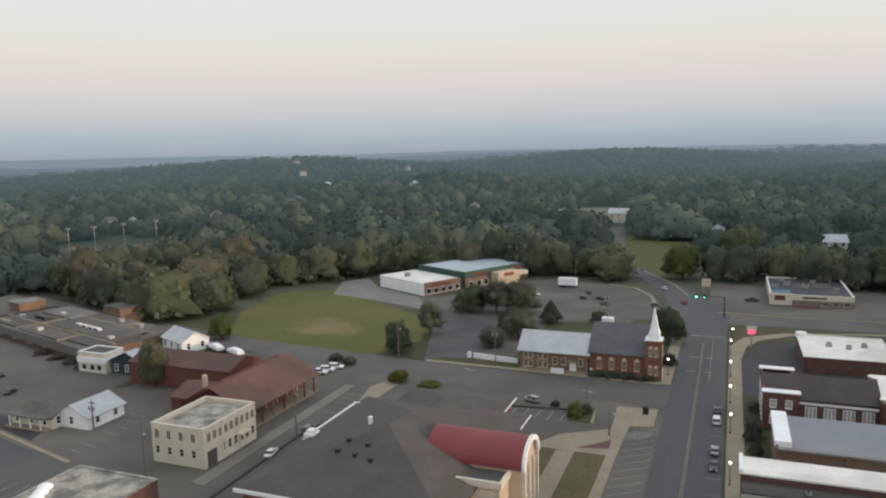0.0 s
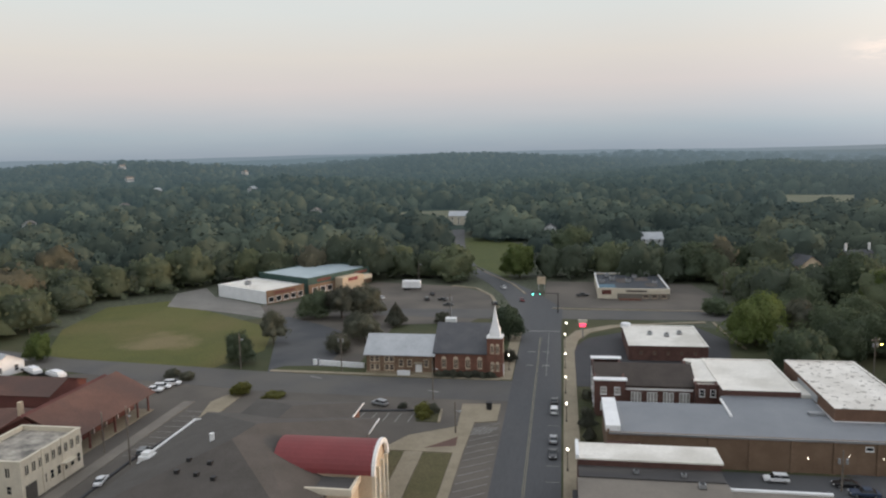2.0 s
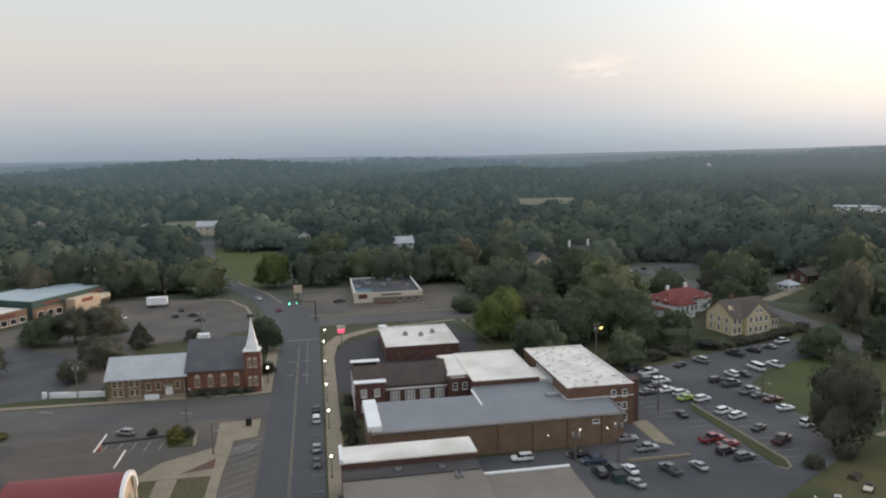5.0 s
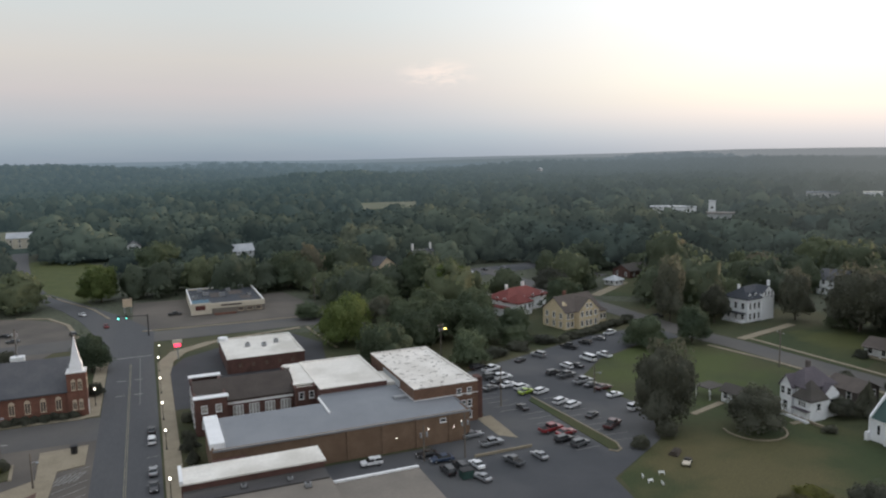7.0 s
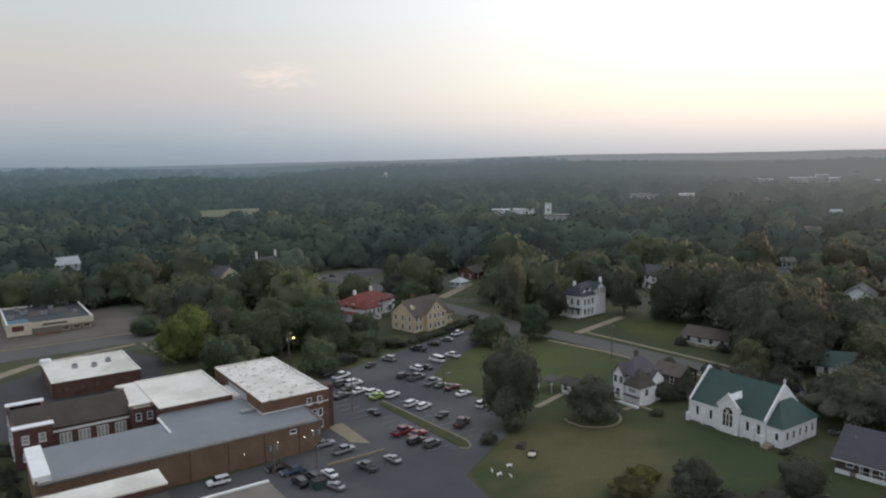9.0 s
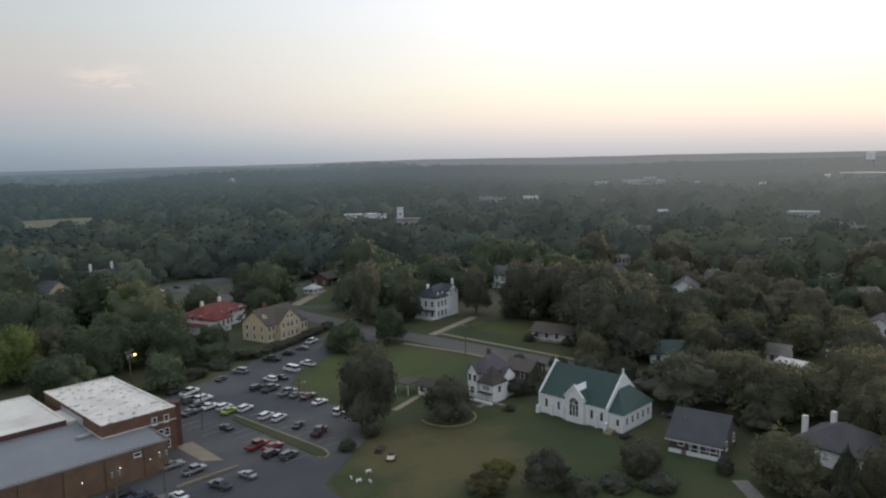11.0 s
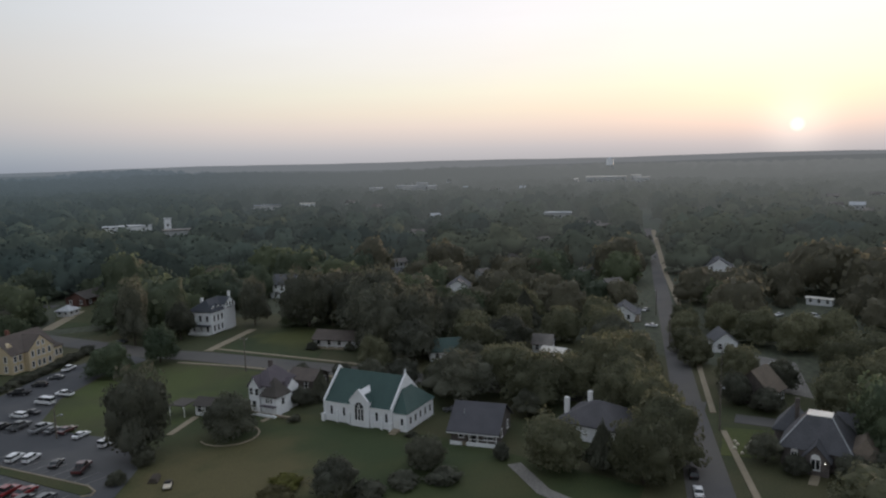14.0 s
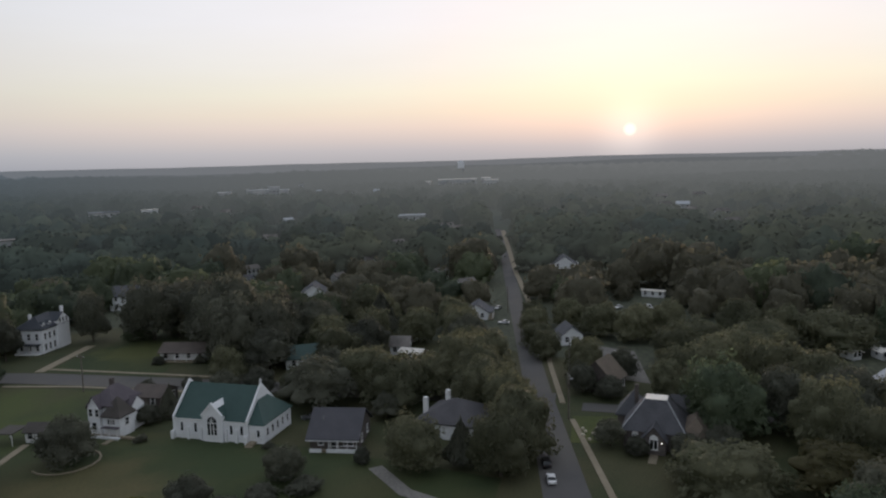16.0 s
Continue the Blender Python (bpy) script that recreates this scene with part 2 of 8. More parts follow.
GRASS = surface("grass", (0.031, 0.040, 0.012), (0.047, 0.053, 0.018), 0.12, 3.0, 0.95, bump=0.4, c=(0.062, 0.058, 0.024), cscale=0.03)
LAWN = surface("lawn", (0.052, 0.068, 0.013), (0.074, 0.084, 0.019), 0.15, 4.0, 0.95, bump=0.3)
WORN_LAWN = surface("worn_lawn", (0.026, 0.041, 0.010), (0.038, 0.051, 0.012), 0.10, 4.0, 0.95, bump=0.3, c=(0.052, 0.055, 0.017), cscale=0.04, bare=((88.0, 85.0, 20.0, (0.094, 0.080, 0.031)), (101.0, 88.0, 9.0, (0.074, 0.068, 0.024)), (116.0, 136.0, 24.0, (0.054, 0.072, 0.013)), (172.0, 138.0, 14.0, (0.070, 0.077, 0.018)), (112.0, 74.0, 14.0, (0.028, 0.046, 0.011))))
COURT_LAWN = surface("court_lawn", (0.080, 0.072, 0.028), (0.108, 0.090, 0.042), 0.12, 3.0, 0.95, bump=0.4, c=(0.118, 0.092, 0.046), cscale=0.06)
MEADOW = surface("meadow", (0.070, 0.078, 0.013), (0.096, 0.094, 0.018), 0.06, 2.0, 0.95, bump=0.4, c=(0.120, 0.100, 0.030), cscale=0.025, bare=((-112.0, 188.0, 11.0, (0.175, 0.136, 0.064)), (-126.0, 222.0, 14.0, (0.100, 0.098, 0.022))))
FLOOR = surface("forest_floor", (0.050, 0.058, 0.036), (0.070, 0.076, 0.046), 0.05, 0.6, 0.95, bump=0.5, vary=0.5)
ASPHALT = surface("asphalt", (0.076, 0.067, 0.058), (0.100, 0.087, 0.074), 0.08, 5.0, 0.9, bump=0.2, vary=0.14, c=(0.128, 0.110, 0.092), cscale=0.035)
DARK_ASPHALT = surface("dark_asphalt", (0.049, 0.052, 0.058), (0.063, 0.065, 0.071), 0.08, 5.0, 0.9, bump=0.2, vary=0.12, c=(0.085, 0.085, 0.087), cscale=0.04)
ROOF_FELT = surface("grey_felt_roof", (0.114, 0.106, 0.097), (0.158, 0.145, 0.132), 0.2, 2.0, 0.9, bump=0.1, vary=0.15, c=(0.211, 0.194, 0.176), cscale=0.1)
MAIN_ROAD = surface("main_road_asphalt", (0.058, 0.060, 0.065), (0.074, 0.075, 0.080), 0.1, 5.0, 0.85, bump=0.2, vary=0.12, c=(0.088, 0.086, 0.086), cscale=0.04, streak=(1.0, 0.12, 1.0))
ROAD = surface("road_asphalt", (0.072, 0.070, 0.069), (0.092, 0.087, 0.085), 0.1, 5.0, 0.85, bump=0.2, vary=0.12, c=(0.103, 0.095, 0.085), cscale=0.04)
FRESH = surface("fresh_asphalt", (0.032, 0.032, 0.036), (0.045, 0.045, 0.049), 0.1, 5.0, 0.85, bump=0.2, vary=0.15)
PALE_MEADOW = surface("pale_meadow", (0.100, 0.112, 0.066), (0.128, 0.136, 0.082), 0.03, 0.5, 0.95, bump=0.3, c=(0.155, 0.155, 0.105), cscale=0.01)
GRAVEL = surface("gravel", (0.153, 0.144, 0.131), (0.198, 0.189, 0.171), 0.1, 3.0, 0.95, bump=0.3)
CONCRETE = surface("concrete", (0.222, 0.187, 0.130), (0.274, 0.232, 0.166), 0.3, 4.0, 0.9, bump=0.1, vary=0.15)
PAINT_LINE = surface("road_paint", (0.176, 0.172, 0.160), (0.272, 0.264, 0.248), 0.8, 5.0, 0.8, bump=0, vary=0.25)
YELLOW_LINE = surface("yellow_paint", (0.19, 0.170, 0.115), (0.27, 0.240, 0.165), 0.5, 5.0, 0.8, bump=0, vary=0.3)
BRICK = surface("red_brick", (0.135, 0.060, 0.041), (0.180, 0.082, 0.056), 0.5, 7.0, 0.9, bump=0.3, vary=0.3)
BROWN_BRICK = surface("brown_brick", (0.146, 0.094, 0.060), (0.190, 0.126, 0.083), 0.4, 7.0, 0.9, bump=0.3, vary=0.25)
STORE_BRICK = surface("store_brick", (0.122, 0.068, 0.044), (0.162, 0.092, 0.060), 0.5, 7.0, 0.9, bump=0.3, vary=0.3)
DARK_BRICK = surface("dark_brick", (0.078, 0.039, 0.031), (0.115, 0.057, 0.046), 0.5, 7.0, 0.9, bump=0.3, vary=0.3)
STONE = surface("grey_stone", (0.10, 0.085, 0.08), (0.16, 0.14, 0.13), 0.7, 3.0, 0.9, bump=0.4, vary=0.35)
CREAM = surface("cream_paint", (0.528, 0.475, 0.379), (0.607, 0.551, 0.442), 0.4, 4.0, 0.8, bump=0.1, vary=0.1)
TAN = surface("tan_render", (0.460, 0.368, 0.267), (0.534, 0.432, 0.313), 0.4, 4.0, 0.85, bump=0.1, vary=0.08)
YELLOW = surface("yellow_siding", (0.50, 0.41, 0.26), (0.58, 0.48, 0.32), 0.5, 4.0, 0.8, bump=0.1, vary=0.1)
WHITE = surface("white_paint", (0.718, 0.728, 0.737), (0.795, 0.805, 0.815), 0.5, 4.0, 0.7, bump=0.1, vary=0.08)
ROOF_WHITE = surface("white_membrane", (0.665, 0.636, 0.580), (0.760, 0.731, 0.674), 0.25, 2.0, 0.7, bump=0.05, vary=0.08, c=(0.570, 0.541, 0.484), cscale=0.12)
ROOF_STAINED = surface("stained_membrane", (0.684, 0.655, 0.608), (0.750, 0.722, 0.674), 0.25, 1.2, 0.75, bump=0.1, vary=0.08, c=(0.608, 0.580, 0.532), cscale=0.15, spots=(0.75, 0.60, (0.300, 0.280, 0.250)))
ROOF_GREY = surface("grey_membrane", (0.176, 0.189, 0.207), (0.207, 0.220, 0.238), 0.12, 3.0, 0.7, bump=0.05, vary=0.06)
ROOF_METAL = surface("pale_metal_roof", (0.360, 0.378, 0.396), (0.432, 0.450, 0.468), 0.3, 2.0, 0.5, 0.2, bump=0.05, vary=0.08)
ROOF_BLUE = surface("pale_blue_roof", (0.324, 0.396, 0.432), (0.396, 0.468, 0.495), 0.1, 2.0, 0.6, bump=0.05, vary=0.08)
BLUE_ROOF = surface("blue_painted_roof", (0.045, 0.115, 0.165), (0.060, 0.140, 0.190), 0.3, 3.0, 0.6, bump=0.05, vary=0.12)
SHINGLE = surface("dark_shingle", (0.062, 0.055, 0.048), (0.079, 0.070, 0.063), 0.3, 6.0, 0.9, bump=0.3, vary=0.2)
SHINGLE_GREY = surface("grey_shingle", (0.075, 0.077, 0.086), (0.097, 0.099, 0.106), 0.3, 6.0, 0.9, bump=0.3, vary=0.18)
SHINGLE_BROWN = surface("brown_shingle", (0.080, 0.066, 0.058), (0.108, 0.088, 0.076), 0.3, 6.0, 0.9, bump=0.3, vary=0.2)
SHINGLE_PURPLE = surface("purple_grey_shingle", (0.085, 0.074, 0.086), (0.110, 0.094, 0.106), 0.3, 6.0, 0.9, bump=0.3, vary=0.18)
SHINGLE_DUSK = surface("dusk_grey_shingle", (0.066, 0.064, 0.070), (0.085, 0.082, 0.088), 0.3, 6.0, 0.9, bump=0.3, vary=0.18)
COTTAGE_ROOF = surface("cottage_slate", (0.058, 0.058, 0.068), (0.074, 0.073, 0.083), 0.3, 6.0, 0.85, bump=0.3, vary=0.15)
SLATE = surface("blue_black_slate", (0.032, 0.037, 0.047), (0.044, 0.050, 0.061), 0.3, 6.0, 0.75, bump=0.3, vary=0.2)
FRESH_WHITE = surface("fresh_white_paint", (0.78, 0.79, 0.80), (0.84, 0.85, 0.86), 0.5, 4.0, 0.7, bump=0.1, vary=0.06)
SHINGLE_RUST = surface("rust_roof", (0.095, 0.045, 0.032), (0.122, 0.059, 0.042), 0.25, 3.0, 0.75, bump=0.1, vary=0.15, c=(0.077, 0.041, 0.032), cscale=0.1)
RED_SIDING = surface("red_siding", (0.106, 0.036, 0.029), (0.134, 0.046, 0.036), 0.3, 5.0, 0.85, bump=0.2, vary=0.15)
RED_ROOF = surface("red_metal_roof", (0.172, 0.030, 0.032), (0.205, 0.037, 0.039), 0.15, 3.0, 0.6, bump=0.05, vary=0.08)
RED_TILE = surface("red_tile_roof", (0.135, 0.030, 0.026), (0.175, 0.042, 0.034), 0.4, 5.0, 0.85, bump=0.3, vary=0.2)
GREEN_ROOF = surface("green_metal_roof", (0.022, 0.056, 0.050), (0.031, 0.070, 0.061), 0.2, 3.0, 0.65, bump=0.05, vary=0.1)
GREEN_PAINT = surface("dark_green_paint", (0.02, 0.055, 0.045), (0.03, 0.07, 0.06), 0.3, 3.0, 0.7, bump=0.05, vary=0.1)
BLUE_SIDING = surface("blue_black_siding", (0.018, 0.032, 0.04), (0.026, 0.042, 0.05), 0.3, 3.0, 0.8, bump=0.1, vary=0.1)
GLASS = plain("window_glass", (0.022, 0.025, 0.028), 0.15)
GLASS_DUSK = plain("dusk_glass", (0.10, 0.085, 0.075), 0.25)
GLASS_LIT = plain("curtained_glass", (0.30, 0.29, 0.27), 0.3)
TRIM = plain("white_trim", (0.72, 0.72, 0.71), 0.6)
DARK_METAL = plain("dark_metal", (0.03, 0.03, 0.032), 0.5, 0.5)
GALV = plain("galvanised_metal", (0.32, 0.33, 0.34), 0.5, 0.6)
POLE_WOOD = surface("weathered_wood", (0.12, 0.10, 0.085), (0.17, 0.15, 0.125), 1.0, 8.0, 0.9, bump=0.2)
WEATHERED = surface("weathered_siding", (0.077, 0.065, 0.059), (0.104, 0.088, 0.079), 0.5, 4.0, 0.9, bump=0.2, vary=0.2)
SCHOOL_ROOF = surface("school_felt_roof", (0.081, 0.070, 0.062), (0.109, 0.095, 0.083), 0.12, 2.0, 0.9, bump=0.1, vary=0.18, c=(0.142, 0.123, 0.103), cscale=0.06)
ROOF_PATCHY = surface("patchy_roof", (0.397, 0.360, 0.306), (0.246, 0.225, 0.194), 0.45, 1.6, 0.85, bump=0.2, vary=0.25, c=(0.132, 0.122, 0.108), cscale=0.3)
DARK_FELT = surface("dark_felt_roof", (0.041, 0.040, 0.041), (0.056, 0.052, 0.052), 0.3, 3.0, 0.85, bump=0.2, vary=0.2, c=(0.077, 0.072, 0.068), cscale=0.15, streak=(0.15, 1.5, 1))
ROOF_TAUPE = surface("taupe_flat_roof", (0.167, 0.148, 0.125), (0.194, 0.172, 0.145), 0.15, 2.0, 0.85, bump=0.05, vary=0.08, c=(0.145, 0.129, 0.110), cscale=0.1)
HALL_ROOF = surface("hall_shingle", (0.045, 0.036, 0.031), (0.059, 0.048, 0.041), 0.3, 6.0, 0.9, bump=0.3, vary=0.2)
CHURCH_SLATE = surface("church_slate", (0.050, 0.051, 0.058), (0.072, 0.072, 0.080), 0.4, 5.0, 0.7, bump=0.3, vary=0.25)
BROWN_SHAKE = surface("brown_shake_roof", (0.115, 0.092, 0.070), (0.145, 0.116, 0.088), 0.5, 5.0, 0.9, bump=0.3, vary=0.2)
# far white walls, greyed in base colour to stand for distance haze
FAR_SIDING = surface("haze_dulled_siding", (0.38, 0.39, 0.39), (0.50, 0.50, 0.49), 0.05, 1.0, 0.8, bump=0.05, vary=0.15)
BARK = surface("bark", (0.05, 0.04, 0.03), (0.085, 0.07, 0.055), 1.5, 10.0, 0.95, bump=0.5)
RUBBER = plain("rubber", (0.015, 0.015, 0.016), 0.8)
GLOBE = lamp_glow("lamp_globe", (1.0, 0.93, 0.78), 6.0)
AMBER = lamp_glow("amber_lamp", (1.0, 0.72, 0.18), 8.0)
SIGNAL_GREEN = lamp_glow("green_signal", (0.15, 1.0, 0.75), 5.0)
SIGNAL_RED = lamp_glow("red_lamp", (1.0, 0.06, 0.12), 3.0)
WARM_LAMP = lamp_glow("warm_wall_lamp", (1.0, 0.5, 0.2), 5.0)
LEAF = leaf_material("leaves", (0.088, 0.118, 0.076), (0.126, 0.152, 0.088), island=0.2)
LEAF_OLIVE = leaf_material("olive_leaves", (0.126, 0.133, 0.083), (0.157, 0.156, 0.094), island=0.2)
LEAF_LIGHT = leaf_material("light_leaves", (0.105, 0.145, 0.044), (0.135, 0.165, 0.056), own=0.15, island=0.25)
LEAF_YELLOW = leaf_material("yellow_green_leaves", (0.130, 0.135, 0.036), (0.165, 0.160, 0.046), own=0.1, island=0.2)
LEAF_DARK = leaf_material("dark_leaves", (0.097, 0.102, 0.080), (0.123, 0.125, 0.089), island=0.2)
LEAF_GOLD = leaf_material("turning_leaves", (0.095, 0.092, 0.042), (0.118, 0.104, 0.050), own=0.2, island=0.25)
# fourth tone: turning leaves, reddened further to stand for sunward glare
WOOD_TONES = [leaf_material("woodland_dark_leaves", (0.093, 0.117, 0.085), (0.117, 0.140, 0.092), own=0.0, island=0.15),
              leaf_material("woodland_leaves", (0.109, 0.134, 0.086), (0.135, 0.157, 0.094), own=0.0, island=0.15),
              leaf_material("woodland_light_leaves", (0.137, 0.162, 0.093), (0.155, 0.177, 0.101), own=0.0, island=0.15),
              leaf_material("woodland_turning_glare_leaves", (0.146, 0.140, 0.100), (0.167, 0.157, 0.106), own=0.0, island=0.15)]
# leaf tones with distance haze painted in as emission
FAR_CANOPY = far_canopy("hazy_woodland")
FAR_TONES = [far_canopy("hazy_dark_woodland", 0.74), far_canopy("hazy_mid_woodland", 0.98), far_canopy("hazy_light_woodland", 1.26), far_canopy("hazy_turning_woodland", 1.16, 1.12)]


# ---- building blocks ----
def box(bm, x0, x1, y0, y1, z0, z1):
    v = [bm.verts.new(p) for p in ((x0, y0, z0), (x1, y0, z0), (x1, y1, z0), (x0, y1, z0), (x0, y0, z1), (x1, y0, z1), (x1, y1, z1), (x0, y1, z1))]
    for f in ((3, 2, 1, 0), (4, 5, 6, 7), (0, 1, 5, 4), (1, 2, 6, 5), (2, 3, 7, 6), (3, 0, 4, 7)):
        bm.faces.new([v[i] for i in f])
    return v


def prism(bm, pts, z0, z1):
    """A slab over the outline pts, counter-clockwise from above; z1 a height or one for each corner."""
    tops = z1 if isinstance(z1, (list, tuple)) else [z1] * len(pts)
    lo = [bm.verts.new((x, y, z0)) for x, y in pts]
    hi = [bm.verts.new((x, y, z)) for (x, y), z in zip(pts, tops)]
    bm.faces.new(hi)
    bm.faces.new(lo[::-1])
    for i in range(len(pts)):
        j = (i + 1) % len(pts)
        bm.faces.new((lo[i], lo[j], hi[j], hi[i]))


def loft(bm, section, axis, a, b):
    """The outline section in (across, z), drawn out along axis from a to b."""
    put = (lambda s, t: (t, s[0], s[1])) if axis == "x" else (lambda s, t: (s[0], t, s[1]))
    p = [bm.verts.new(put(s, a)) for s in section]
    q = [bm.verts.new(put(s, b)) for s in section]
    n = len(section)
    bm.faces.new(p[::-1])
    bm.faces.new(q)
    for i in range(n):
        bm.faces.new((p[i], p[(i + 1) % n], q[(i + 1) % n], q[i]))
    bmesh.ops.recalc_face_normals(bm, faces=bm.faces)


def tube(bm, p, q, r0, r1, n=8):
    p, q = Vector(p), Vector(q)
    turn = (q - p).to_track_quat("Z", "Y")
    rings = []
    for c, r in ((p, r0), (q, r1)):
        rings.append([bm.verts.new(c + turn @ Vector((r * math.cos(2 * math.pi * i / n), r * math.sin(2 * math.pi * i / n), 0))) for i in range(n)])
    for i in range(n):
        j = (i + 1) % n
        bm.faces.new((rings[0][i], rings[0][j], rings[1][j], rings[1][i]))
    bm.faces.new(rings[0][::-1])
    bm.faces.new(rings[1])


def ball(bm, c, r, sub=2, squash=1.0):
    bmesh.ops.create_icosphere(bm, subdivisions=sub, radius=r, matrix=Matrix.Translation(c) @ Matrix.Diagonal((1, 1, squash, 1)))


def mesh_of(name, bm, material):
    me = bpy.data.meshes.new(name)
    bm.to_mesh(me)
    bm.free()
    me.materials.append(material)
    return me


def part(name, bm, material, parent, label=""):
    """Links a bmesh, or a mesh that is there already, as one part under its thing."""
    ob = new(name, bm if isinstance(bm, bpy.types.Mesh) else mesh_of(name, bm, material))
    ob.parent = parent
    return tagged(ob, label)


def thing(name, x, y, turn, label, category, group="", z=0.0):
    ob = new(name)
    ob.empty_display_size = 0.5
    ob.matrix_basis = pose(x, y, z, 0, 0, turn)
    return tagged(ob, label, category, group)


def structure(name, bm, material, label="", category=""):
    return tagged(new(name, mesh_of(name, bm, material)), label, category, kind="structure")


def boxed(*dims):
    bm = bmesh.new()
    for d in dims:
        box(bm, *d)
    return bm


# windows: one mesh for each size and style, shared
WINDOWS = {}


def ring(w, h, t, y0, y1):
    """A rectangular frame of width t round an opening of w by h, in one piece."""
    bm = bmesh.new()
    a, b, c, d = w / 2, h / 2, w / 2 + t, h / 2 + t
    vs = [[bm.verts.new((x, y, z)) for x, z in ((-p, -q), (p, -q), (p, q), (-p, q))] for p, q in ((a, b), (c, d)) for y in (y0, y1)]
    for i in range(4):
        k = (i + 1) % 4
        for p, q in ((0, 2), (2, 3), (3, 1), (1, 0)):
            bm.faces.new((vs[p][i], vs[p][k], vs[q][k], vs[q][i]))
    bmesh.ops.recalc_face_normals(bm, faces=bm.faces)
    return bm


def window_meshes(w, h, style, trim, glass):
    """The frame, and the pieces that sit in it by name."""
    key = (w, h, style, trim.name, glass.name)
    if key not in WINDOWS:
        t = 0.12
        pieces = [("pane", mesh_of("pane", boxed((-w / 2, w / 2, -0.045, 0.0, -h / 2, h / 2)), glass)),
                  ("sill", mesh_of("sill", boxed((-w / 2 - 0.16, w / 2 + 0.16, -0.18, 0.02, -h / 2 - t - 0.08, -h / 2 - t)), trim))]
        if style in ("sash", "triple"):
            pieces.append(("glazing_bar", mesh_of("glazing_bar", boxed((-w / 2, w / 2, -0.065, -0.047, -0.04, 0.04)), trim)))
        if style == "triple":
            for k in (-1, 1):
                pieces.append(("mullion", mesh_of("mullion", boxed((k * w / 6 - 0.09, k * w / 6 + 0.09, -0.085, -0.047, -h / 2, h / 2)), trim)))
        if style == "arch":
            bm = bmesh.new()
            loft(bm, [(-w / 2 - t, h / 2 + t), (w / 2 + t, h / 2 + t)] + [((w / 2 + t) * math.cos(a), h / 2 + t + (w / 2 + t) * 1.1 * math.sin(a)) for a in [math.pi * i / 10 for i in range(1, 10)]], "y", -0.05, 0.02)
            pieces.append(("arch_head", mesh_of("arch_head", bm, trim)))
            pieces.append(("mullion", mesh_of("mullion", boxed((-0.06, 0.06, -0.075, -0.047, -h / 2, h / 2)), trim)))
        WINDOWS[key] = mesh_of("window_frame", ring(w, h, t, -0.09, 0.02), trim), pieces
    return WINDOWS[key]


def window(parent, x, y, z, turn, w=0.9, h=1.5, style="sash", trim=None, glass=None):
    """turn: 0 faces -y, 90 faces +x, 180 faces +y, -90 faces -x."""
    f, pieces = window_meshes(w, h, style, trim or TRIM, glass or GLASS)
    ob = part("window", f, None, parent)
    ob.matrix_basis = pose(x, y, z, 0, 0, turn)
    for name, mesh in pieces:
        part(name, mesh, None, ob)
    return ob


def door(parent, x, y, turn, w=1.0, h=2.1, material=None, z=0.0):
    ob = part("door", boxed((-w / 2, w / 2, -0.07, 0.02, 0.02, h)), material or TRIM, parent)
    ob.matrix_basis = pose(x, y, z, 0, 0, turn)
    part("door_frame", boxed((-w / 2 - 0.12, -w / 2, -0.1, 0.02, 0.0, h), (w / 2, w / 2 + 0.12, -0.1, 0.02, 0.0, h), (-w / 2 - 0.12, w / 2 + 0.12, -0.1, 0.02, h, h + 0.12)), TRIM, ob)
    bm = bmesh.new()
    ball(bm, (w / 2 - 0.1, -0.1, 1.0), 0.05, 1)
    part("door_knob", bm, GALV, ob)
    return ob


def row(a, b, n):
    return [a + (b - a) * (i + 0.5) / n for i in range(n)]


def gable_roof(x0, x1, y0, y1, z0, z1, axis, thick=0.25, over=0.5):
    """Two slopes with a ridge along axis, from eaves at z0 to the ridge at z1."""
    bm = bmesh.new()
    (c0, c1), (a, b) = ((y0, y1), (x0, x1)) if axis == "x" else ((x0, x1), (y0, y1))
    mid, drop = (c0 + c1) / 2, (z1 - z0) / ((c1 - c0) / 2) * over
    for s, e in ((c0, -over), (c1, over)):
        loft(bm, [(s + e, z0 - drop), (mid, z1), (mid, z1 + thick), (s + e, z0 - drop + thick)], axis, a - over, b + over)
    return bm


def gable_walls(x0, x1, y0, y1, z0, z1, axis):
    bm = bmesh.new()
    (c0, c1), (a, b) = ((y0, y1), (x0, x1)) if axis == "x" else ((x0, x1), (y0, y1))
    loft(bm, [(c0, 0), (c1, 0), (c1, z0), ((c0 + c1) / 2, z1), (c0, z0)], axis, a, b)
    return bm


